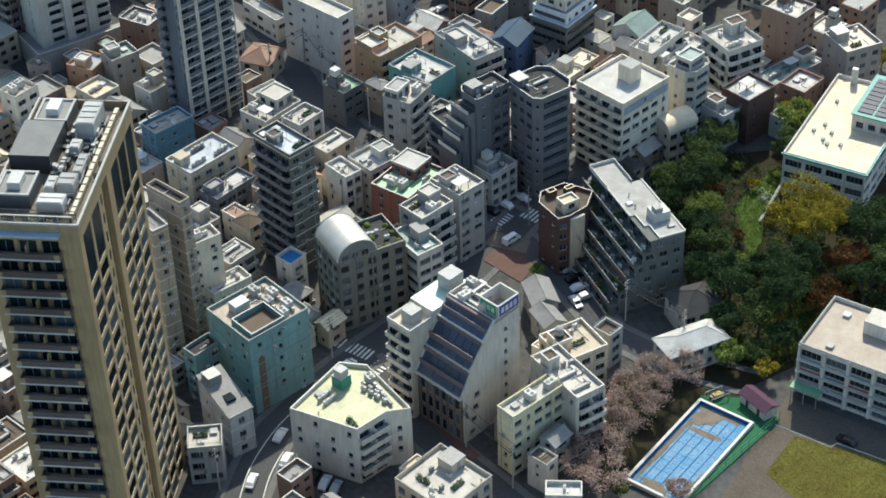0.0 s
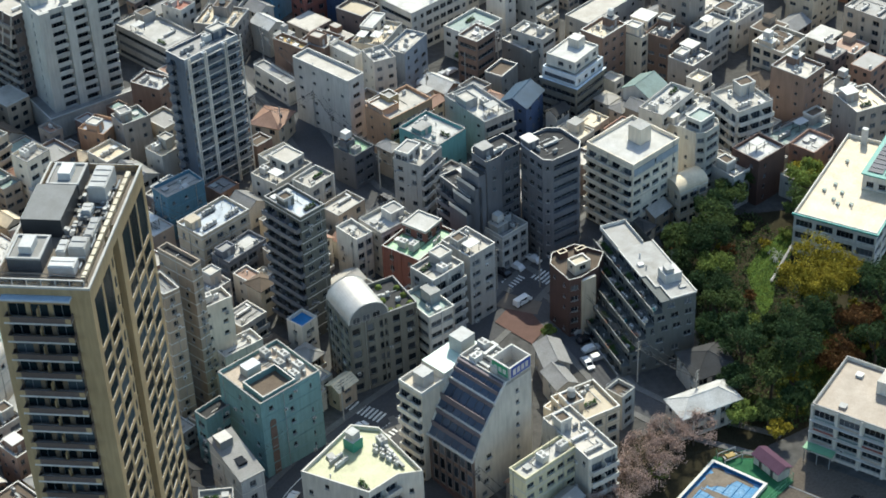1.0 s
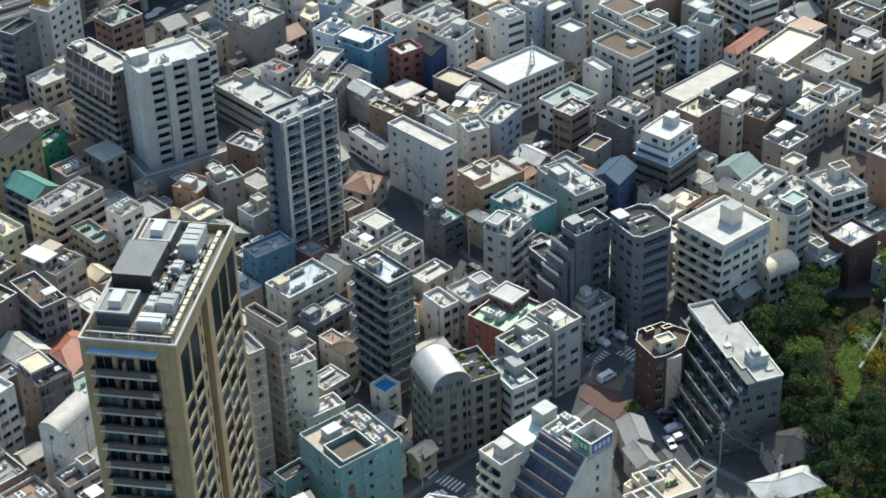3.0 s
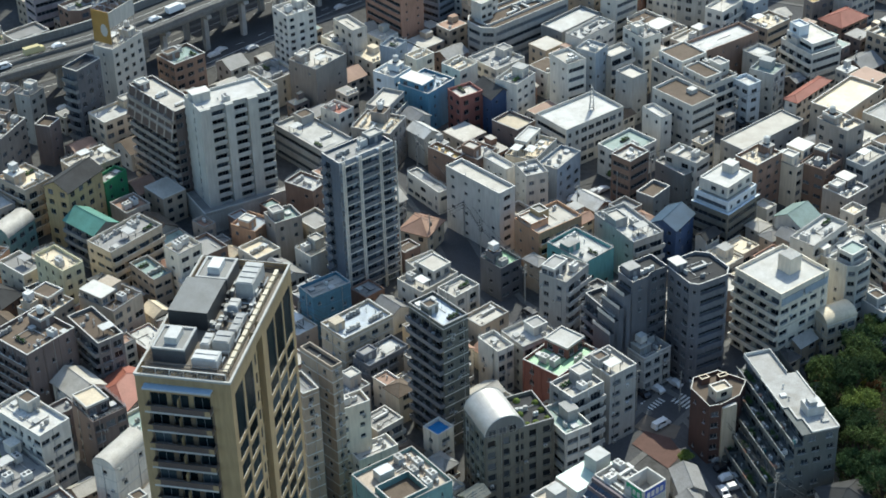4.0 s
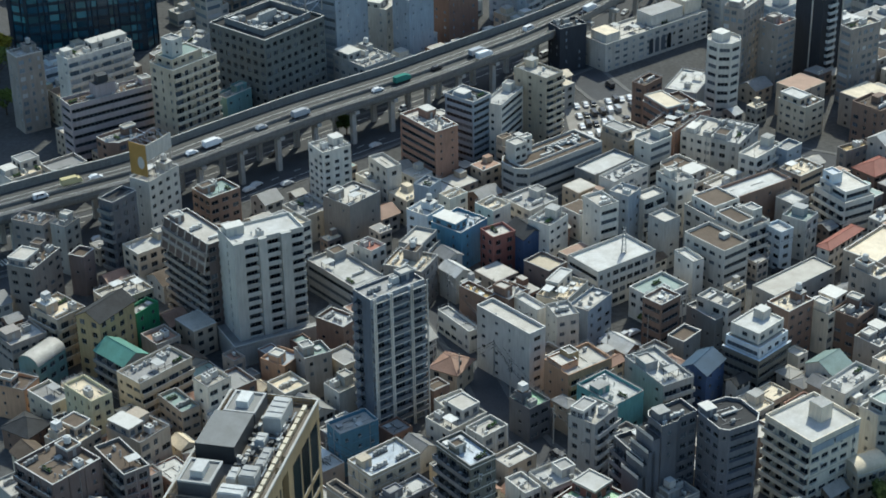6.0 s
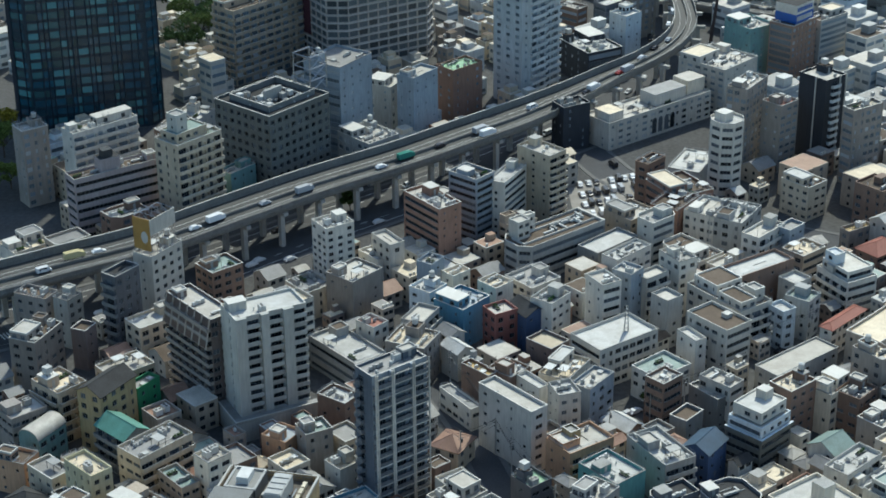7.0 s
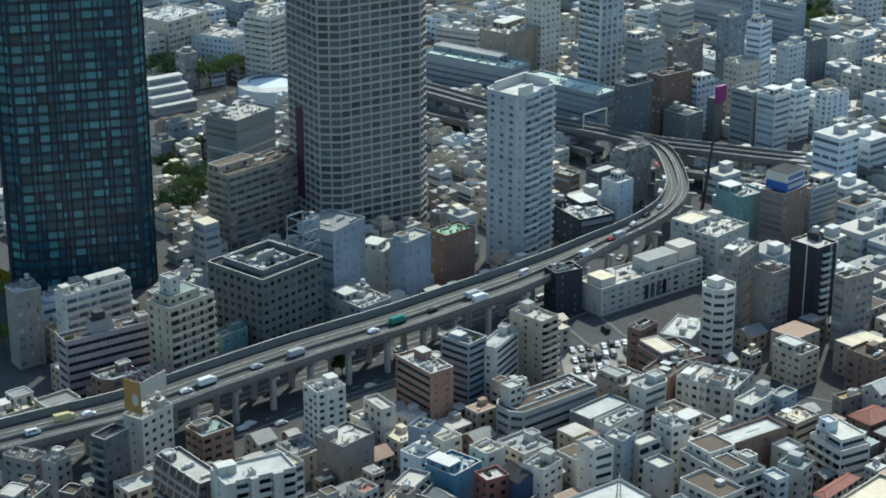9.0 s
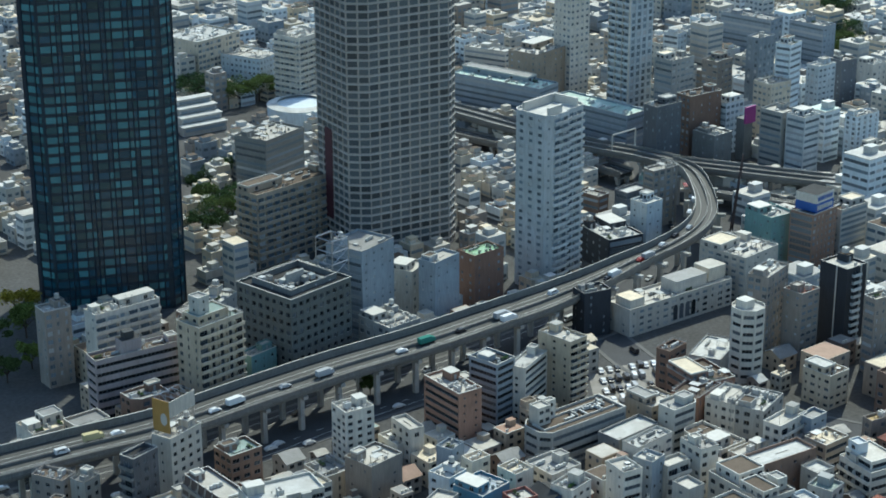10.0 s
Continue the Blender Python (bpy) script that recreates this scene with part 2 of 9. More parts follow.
def facade(s, ob, a, b, z0, n, sh, style, near, rng, glass=None, top=None):
    """A wall from plan point a to b (left to right from outside) with real openings; the windows become parts of ob."""
    ax, ay = a
    L = math.hypot(b[0] - ax, b[1] - ay)
    ux, uy = (b[0] - ax) / L, (b[1] - ay) / L
    nx, ny = uy, -ux
    top = z0 + n * sh if top is None else top

    def p(t, z, out=0.0):
        return (ax + ux * t + nx * out, ay + uy * t + ny * out, z)
    if style == "" or L < 2.2:
        s.face([p(0, z0), p(L, z0), p(L, top), p(0, top)])
        return
    bay, ow, oh, sill, bars, dep = STYLE[style]
    if style in ("w", "n", "o", "k"):
        k = s.vary
        bay, ow, oh = bay * k[0], ow * k[1], oh * k[2]
    if bay == 0:
        nb, cell = 1, L
        ow = L - 1.0
        bars = max(1, int(ow / 1.5))
    else:
        nb = max(1, round(L / bay))
        cell = L / nb
        ow = min(ow, cell * (0.93 if style in "AEHR" else 0.82))
    oh = min(oh, sh * (0.92 if style == "E" else 0.74))
    cols = [rng.choice((0.5, 1.0, 1.0, 1.12)) if style in ("w", "n", "k") and nb > 2 else 1.0 for _ in range(nb)]
    m0 = Matrix(((ux, -nx, 0, 0), (uy, -ny, 0, 0), (0, 0, 1, 0), (0, 0, 0, 1)))
    for i in range(n):
        za, zb = z0 + i * sh, z0 + (i + 1) * sh
        zs, zt = za + sill, za + sill + oh
        row = Shape()
        skip = 0.3 if style in ("n", "S") else 0.06 if style == "w" else 0.0
        for k in range(nb):
            t0, t1 = k * cell, (k + 1) * cell
            if rng.random() < skip:
                s.face([p(t0, za), p(t1, za), p(t1, zb), p(t0, zb)])
                continue
            c = (t0 + t1) / 2
            wd = min(ow * cols[k], cell * 0.86) if cols[k] != 1.0 else ow
            o0, o1 = c - wd / 2, c + wd / 2
            s.face([p(t0, za), p(t1, za), p(t1, zs), p(t0, zs)])
            s.face([p(t0, zt), p(t1, zt), p(t1, zb), p(t0, zb)])
            s.face([p(t0, zs), p(o0, zs), p(o0, zt), p(t0, zt)])
            s.face([p(o1, zs), p(t1, zs), p(t1, zt), p(o1, zt)])
            q = [(o0, zs), (o1, zs), (o1, zt), (o0, zt)]
            for j in range(4):
                g, h = q[j], q[(j + 1) % 4]
                s.face([p(*g), p(*h), p(*h, -dep), p(*g, -dep)])
            px, py, _ = p(c, 0, -dep)
            if near:
                m = m0.copy()
                m.translation = (px, py, zs)
                part("window", pane_mesh(wd, oh, bars, glass), ob, m)
            else:
                pane_into(row, px, py, zs, wd, oh, bars, False, ux, uy)
        s.far.append(row)
    zt = z0 + n * sh
    if top - zt > 0.01:
        s.face([p(0, zt), p(L, zt), p(L, top), p(0, top)])
    if style in ("k", "K", "G", "R"):
        out = {"k": 1.1, "K": 1.3, "G": 1.0, "R": 0.7}[style]
        key = (style, round(L, 1), nb, s.wall)
        if key not in PANES:
            q = Shape()
            q.box(0.15, -out, -0.08, L - 0.15, 0, 0.08, 0)
            q.box(0.15, -out, 0.08, L - 0.15, -out + 0.12, 1.05, 0)
            q.box(0.15, -out - 0.03, 1.05, L - 0.15, -out + 0.16, 1.12, 1)
            for k in range(nb + 1):
                t = min(max(0.15, k * cell - 0.06), L - 0.27)
                q.box(t, -out + 0.12, 0.08, t + 0.12, 0, 2.0 if 0 < k < nb else 1.05, 0)
                if k < nb:
                    q.box(k * cell + 0.4, -0.62, 0.08, k * cell + 1.2, -0.3, 0.75, 2)
            PANES[key] = q.mesh("balcony", [MATS["wall_" + s.rail], MATS["wall_" + s.rail] if s.rail in ("char", "slate", "brown", "olive", "dgrey", "taupe", "black") else COPING, PLANT])
        for i in range(1 if n > 2 else 0, n):
            m = m0.copy()
            m.translation = (ax, ay, z0 + i * sh + 0.06)
            part("balcony", PANES[key], ob, m)
        if style == "G":
            q = Shape()
            q.box(0, -out - 0.12, 0, 0.4, 0, n * sh + 0.5)
            fin = q.mesh("fin", [wall_mat("white")])
            for k in range(nb + 1):
                t = min(max(0.0, k * cell - 0.2), L - 0.4)
                m = m0.copy()
                m.translation = (ax + ux * t, ay + uy * t, z0)
                part("fin", fin, ob, m)


PLANTS = {}


def plant_mesh(kind):
    """Rooftop equipment."""
    if kind in PLANTS:
        return PLANTS[kind]
    s = Shape()
    if kind == "ac_unit":
        s.box(-0.55, -0.25, 0.12, 0.55, 0.25, 1.1)
        s.box(-0.5, -0.2, 0, -0.4, 0.2, 0.12, 1)
        s.box(0.4, -0.2, 0, 0.5, 0.2, 0.12, 1)
        s.tube(0.15, 0, 1.1, 1.13, 0.2, 1, 8)
    elif kind == "chiller":
        s.box(-1.1, -0.8, 0.15, 1.1, 0.8, 1.9)
        s.box(-1.0, -0.7, 0, 1.0, 0.7, 0.15, 1)
        for x in (-0.55, 0.55):
            s.tube(x, 0, 1.9, 2.0, 0.42, 1, 10)
    elif kind == "water_tank":
        s.box(-1.0, -1.0, 0.6, 1.0, 1.0, 2.4)
        for x in (-0.9, 0.9):
            for y in (-0.9, 0.9):
                s.box(x - 0.08, y - 0.08, 0, x + 0.08, y + 0.08, 0.6, 1)
        s.tube(0.4, 0.4, 2.4, 2.5, 0.25, 0, 8)
    elif kind == "round_tank":
        s.tube(0, 0, 0.5, 2.1, 0.85, 0, 14)
        s.tube(0, 0, 2.1, 2.4, 0.85, 0, 14, 0.3)
        s.box(-0.7, -0.7, 0, 0.7, 0.7, 0.5, 1)
    elif kind == "vent":
        s.tube(0, 0, 0, 0.7, 0.14, 0, 8)
        s.tube(0, 0, 0.7, 0.95, 0.26, 0, 8, 0.12)
    elif kind == "duct":
        s.box(-2.2, -0.3, 0.3, 2.2, 0.3, 0.85)
        s.box(1.7, -0.3, 0.3, 2.2, 1.6, 0.85)
        for x in (-1.8, 0, 1.8):
            s.box(x - 0.06, -0.25, 0, x + 0.06, 0.25, 0.3, 1)
    elif kind == "antenna":
        s.beam((0, 0, 0), (0, 0, 4.2), 0.05, 1)
        for z, r in ((3.2, 0.7), (3.6, 0.55), (4.0, 0.4)):
            s.beam((-r, 0, z), (r, 0, z), 0.03, 1)
    elif kind == "hatch":
        s.box(-0.7, -0.7, 0, 0.7, 0.7, 0.5)
        s.box(-0.78, -0.78, 0.5, 0.78, 0.78, 0.58)
    elif kind == "cooling_bank":
        for k in range(4):
            s.box(-2.0 + k * 1.02, -0.3, 0.15, -1.2 + k * 1.02, 0.3, 1.15 + 0.2 * (k % 2))
        s.box(-2.1, -0.35, 0, 2.1, 0.35, 0.12, 1)
        s.beam((-2.1, 0.5, 0.25), (2.1, 0.5, 0.25), 0.09, 1)
        s.beam((2.1, 0.5, 0.25), (2.1, 1.3, 0.25), 0.09, 1)
    elif kind == "canopy":
        for x in (-1.5, 1.5):
            for y in (-1.1, 1.1):
                s.box(x - 0.06, y - 0.06, 0, x + 0.06, y + 0.06, 2.2, 1)
        s.box(-1.7, -1.3, 2.2, 1.7, 1.3, 2.32, 0)
    elif kind == "planting":
        r = random.Random(77)
        for k in range(170):
            p = Vector((r.uniform(-1.4, 1.4), r.uniform(-0.5, 0.5), r.uniform(0.35, 1.3) * (0.7 + 0.3 * math.sin(k))))
            u = Vector((r.gauss(0, 1), r.gauss(0, 1), r.gauss(0, 1))).normalized()
            v = u.orthogonal().normalized() * 0.16
            x = u.cross(v)
            s.face([p - v, p - x, p + v, p + x], 2)
        s.box(-1.5, -0.55, 0, 1.5, 0.55, 0.4, 1)
    PLANTS[kind] = s.mesh(kind, [PLANT, DARKM] + ([mat("leafage", (0.07, 0.13, 0.035), rough=0.9, vary=0.3)] if kind == "planting" else []))
    return PLANTS[kind]


FOOT = []       # plan of all that is built: x, y, turn, width, depth
COUNT = [0]
FORM = {"flat": "flat", "hip": "hipped", "gable": "gabled", "barrel": "curved", "slope": "sloping"}
FACE = {"w": "rows of windows", "n": "small windows", "b": "ribbon windows", "k": "balconies", "K": "deep balconies", "G": "framed balconies", "o": "square windows", "g": "glazed front",
        "S": "stepped balconies", "T": "tall windows"}
SHORT = {"house": "house", "shop_house": "shop house", "apartment_building": "apartments", "office_building": "offices", "tower_block": "tower"}
CAT = {"house": "house", "shop_house": "building", "apartment_building": "apartment building", "office_building": "office building", "tower_block": "tower block"}


def dress(ob, w, d, h, n, sh, wall, rng):
    """String courses or piers, and downpipes, on the two seen sides."""
    style, m = rng.random(), 0.08
    if style < 0.45 and n > 2:
        q = Shape()
        q.box(0.0, -m, -0.1, w, 0, 0.1)
        q.box(-m, -m, -0.1, 0, d, 0.1)
        band = q.mesh("string_course", [COPING if rng.random() < 0.4 else wall_mat(wall)])
        for i in range(1, n + 1):
            part("string_course", band, ob, pose(0, 0, i * sh))
    elif style < 0.62 and n > 2:
        q = Shape()
        q.box(-0.2, -0.16, 0, 0.2, 0, h - 0.13)
        pier = q.mesh("pier", [wall_mat(wall)])
        for L, side in ((w, 0), (d, 1)):
            k = max(2, round(L / 4.5))
            for j in range(k + 1):
                t = min(max(0.2, j * L / k), L - 0.2)
                part("pier", pier, ob, pose(t, 0, 0) if side == 0 else pose(0, t, 0, 0, 0, -90))
    q = Shape()
    for i in range(n):
        for L, side in ((w, 0), (d, 1)):
            if rng.random() < 0.55:
                t = rng.uniform(0.5, L - 1.4)
                m = pose(t, 0, i * sh + rng.choice((0.15, 0.2, 2.3)) * min(1.0, sh / 3.2)) if side == 0 else pose(0, t + 0.9, i * sh + 0.2, 0, 0, -90)
                unit = Shape()
                unit.box(0, -0.4, 0, 0.8, -0.04, 0.6)
                unit.box(0.1, -0.42, 0.1, 0.5, -0.4, 0.5, 1)
                unit.box(0.1, -0.04, -0.06, 0.7, 0, 0.02, 1)
                n0 = len(q.v)
                q.v.extend(tuple(m @ Vector(v)) for v in unit.v)
                q.f.extend(tuple(n0 + k for k in f) for f in unit.f)
                q.i.extend(unit.i)
    if q.f:
        tagged(part("wall_cooler_run", q.mesh("wall_cooler_run", [PLANT, DARKM]), ob, None, "pale air-conditioning units on the walls"), kind="stuff")
    q = Shape()
    q.tube(0, -0.08, 0, h - 0.2, 0.07, 0, 6)
    pipe = q.mesh("downpipe", [FRAME])
    part("downpipe", pipe, ob, pose(rng.uniform(0.3, w - 0.3), 0, 0))
    part("downpipe", pipe, ob, pose(0, rng.uniform(0.3, d - 0.3), 0, 0, 0, -90))


def block(kind, x, y, turn, w, d, h, n, wall, roof, form, fr, fl, label="", near=None, rail=None, clutter=1.0, rear="", sh=None):
    """A building whose nearest corner stands at (x, y); w runs to the right of it, d to the left, turned by degrees."""
    COUNT[0] += 1
    rng = random.Random(COUNT[0] * 7 + 3)
    FOOT.append((x, y, turn, w, d))
    infill = near is False
    near = math.hypot(x, y) < 388 if near is None else near
    label = label or f"{WALLS[wall][1]} {SHORT.get(kind, 'building')} with {FACE[fr]}, {FORM[form]} {ROOFS[roof][1]} roof"
    ob = thing(kind, label, CAT.get(kind, "building"), pose(x, y, 0, 0, 0, turn))
    s = Shape()
    s.wall, s.rail = wall, rail or ("white" if wall in ("charw", "brick") else wall)
    s.vary = (rng.uniform(0.85, 1.2), rng.uniform(0.85, 1.5), rng.uniform(0.85, 1.3))
    wall_mat(s.rail)
    flat = form == "flat"
    sh = sh or (h - (1.0 if flat else 0.0)) / n
    top, t = h, 0.22
    pts, styles = [(0, 0), (w, 0), (w, d), (0, d)], [fr, rear, rear, fl]
    cut = rng.choice(("right", "left", "near", "both")) if flat and infill and n > 2 and min(w, d) > 6.2 and rng.random() < 0.2 else ""
    k = rng.uniform(1.3, 0.34 * min(w, d))
    if cut in ("right", "both"):
        i = pts.index((w, 0))
        pts[i:i + 1] = [(w - k, 0), (w, k)]
        styles[i:i] = [rng.choice(("", "n", "w"))]
    if cut in ("left", "both"):
        pts[-1:] = [(k, d), (0, d - k)]
        styles[-1:-1] = [rng.choice(("", "n"))]
    if cut == "near":
        pts[0:1] = [(0, k), (k, 0)]
        styles[0:0] = [rng.choice(("", "n", "w"))]
    m = len(pts)
    # beyond 600 m the panes take the haze-paled glass
    pane = HAZEGLASS if math.hypot(x, y) > 600 else None
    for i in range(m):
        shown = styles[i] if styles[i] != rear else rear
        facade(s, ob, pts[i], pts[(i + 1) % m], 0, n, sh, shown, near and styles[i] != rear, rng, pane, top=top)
    if flat:
        dz = 0.9 if h > 9 else 0.5
        fx, fy = (w + 0.1) / w, (d + 0.1) / d
        gx, gy = (w - 2 * t) / w, (d - 2 * t) / d
        o = [(w / 2 + (x_ - w / 2) * fx, d / 2 + (y_ - d / 2) * fy) for x_, y_ in pts]
        i = [(w / 2 + (x_ - w / 2) * gx, d / 2 + (y_ - d / 2) * gy) for x_, y_ in pts]
        for k in range(m):
            j = (k + 1) % m
            s.face([(*o[k], h + 0.04), (*o[j], h + 0.04), (*i[j], h + 0.04), (*i[k], h + 0.04)], 1)
            s.face([(*o[k], h - 0.12), (*o[j], h - 0.12), (*o[j], h + 0.04), (*o[k], h + 0.04)], 1)
            s.face([(*i[k], h + 0.04), (*i[j], h + 0.04), (*i[j], h - dz), (*i[k], h - dz)], 0)
        q = Shape()
        q.prism(i, h - dz - 0.25, h - dz)
        part("roof", q.mesh("roof", [roof_mat(roof)]), ob)
        roof_things(ob, w, d, h - dz, wall, rng, clutter if not cut else clutter * 0.8)
        if clutter > 0 and h > 7 and not cut and rng.random() < 0.35:
            rail = Shape()
            e = [(0.1, 0.1), (w - 0.1, 0.1), (w - 0.1, d - 0.1), (0.1, d - 0.1)]
            for k in range(4):
                a, b = e[k], e[(k + 1) % 4]
                m = max(1, int(math.hypot(b[0] - a[0], b[1] - a[1]) / 1.8))
                for zz in (0.45, 0.85):
                    rail.beam((*a, h + zz), (*b, h + zz), 0.035)
                for j in range(m):
                    t = j / m
                    q_ = (a[0] + (b[0] - a[0]) * t, a[1] + (b[1] - a[1]) * t)
                    rail.beam((*q_, h), (*q_, h + 0.87), 0.035)
            part("roof_railing", rail.mesh("roof_railing", [FRAME]), ob)
    else:
        pitched(ob, s, w, d, h, roof, form, rng)
    if near and not cut:
        dress(ob, w, d, h, n, sh, wall, rng)
    edge = rng.choice((COPING, COPING, COPING, wall_mat(wall), CONC, roof_mat("g")))
    part("wall", s.mesh("wall", [wall_mat(wall), edge]), ob)
    far_windows(s, ob, pane)
    return ob


def pitched(ob, s, w, d, h, roof, form, rng):
    """A hipped, gabled, curved or sloping roof with eaves and thickness, and the gable walls under it."""
    e, t = 0.45, 0.18
    q = Shape()
    along = w >= d
    a, b = (w, d) if along else (d, w)

    def p(x, y, z):
        return (x, y, z) if along else (w - y, x, z)
    rise = min(2.6, b * 0.28)
    if form == "hip":
        r0, r1 = b / 2, a - b / 2
        if r1 < r0:
            r0 = r1 = a / 2
        for dz in (0, t):
            A, B, C, D = p(-e, -e, h + dz), p(a + e, -e, h + dz), p(a + e, b + e, h + dz), p(-e, b + e, h + dz)
            U, V = p(r0, b / 2, h + rise + dz), p(r1, b / 2, h + rise + dz)
            q.face([A, B, V, U])
            q.face([C, D, U, V])
            q.face([B, C, V])
            q.face([D, A, U])
        for k, (m, n) in enumerate(((A, B), (B, C), (C, D), (D, A))):
            q.face([(*m[:2], h), (*n[:2], h), n, m])
        q.beam(p(r0, b / 2, h + rise + t), p(r1, b / 2, h + rise + t), 0.12)
        for c, u in ((A, U), (B, V), (C, V), (D, U)):
            q.beam(c, u, 0.1)
    elif form == "gable":
        for dz in (0, t):
            for y0, y1, z0, z1 in ((-e, b / 2, -e * rise / (b / 2), rise), (b / 2, b + e, rise, -e * rise / (b / 2))):
                q.face([p(-e, y0, h + z0 + dz), p(a + e, y0, h + z0 + dz), p(a + e, y1, h + z1 + dz), p(-e, y1, h + z1 + dz)])
        ze = -e * rise / (b / 2)
        for x in (-e, a + e):
            for y0, y1, z0, z1 in ((-e, b / 2, ze, rise), (b / 2, b + e, rise, ze)):
                q.face([p(x, y0, h + z0), p(x, y1, h + z1), p(x, y1, h + z1 + t), p(x, y0, h + z0 + t)])
        for y, z in ((-e, ze), (b + e, ze)):
            q.face([p(-e, y, h + z), p(a + e, y, h + z), p(a + e, y, h + z + t), p(-e, y, h + z + t)])
        q.beam(p(-e, b / 2, h + rise + t), p(a + e, b / 2, h + rise + t), 0.13)
        for x in (0, a):
            s.face([p(x, 0, h), p(x, b, h), p(x, b / 2, h + rise)])
    elif form == "barrel":
        m = 14
        arc = [(b / 2 - b / 2 * math.cos(math.pi * k / m), b * 0.36 * math.sin(math.pi * k / m)) for k in range(m + 1)]
        for k in range(m):
            (y0, z0), (y1, z1) = arc[k], arc[k + 1]
            q.face([p(-0.2, y0, h + z0 + 0.1), p(a + 0.2, y0, h + z0 + 0.1), p(a + 0.2, y1, h + z1 + 0.1), p(-0.2, y1, h + z1 + 0.1)])
            for x in (-0.2, a + 0.2):
                q.face([p(x, y0, h + z0 - 0.15), p(x, y1, h + z1 - 0.15), p(x, y1, h + z1 + 0.1), p(x, y0, h + z0 + 0.1)])
        for x in (0, a):
            s.face([p(x, y, h + z) for y, z in arc])
    else:
        k = min(3.0, d * 0.26)
        for dz in (0, t):
            q.face([(-0.2, -0.2, h - 0.2 + dz), (w + 0.2, -0.2, h - 0.2 + dz), (w + 0.2, d + 0.2, h + k + dz), (-0.2, d + 0.2, h + k + dz)])
        for x in (-0.2, w + 0.2):
            q.face([(x, -0.2, h - 0.2), (x, d + 0.2, h + k), (x, d + 0.2, h + k + t), (x, -0.2, h - 0.2 + t)])
        q.face([(-0.2, -0.2, h - 0.2), (w + 0.2, -0.2, h - 0.2), (w + 0.2, -0.2, h - 0.2 + t), (-0.2, -0.2, h - 0.2 + t)])
        q.face([(-0.2, d + 0.2, h + k), (w + 0.2, d + 0.2, h + k), (w + 0.2, d + 0.2, h + k + t), (-0.2, d + 0.2, h + k + t)])
        for x in (0, w):
            s.face([(x, 0, h), (x, d, h), (x, d, h + k)])
        s.face([(0, d, h), (w, d, h), (w, d, h + k), (0, d, h + k)])
    me = q.mesh("roof", [roof_mat(roof)], smooth=form == "barrel")
    part("roof", me, ob)


DOOR = Shape()
DOOR.box(-0.45, -0.05, 0, 0.45, 0, 2.0)
DOOR.box(0.28, -0.1, 0.95, 0.36, -0.05, 1.05)
ROOF_DOOR = DOOR.mesh("door", [FRAME])


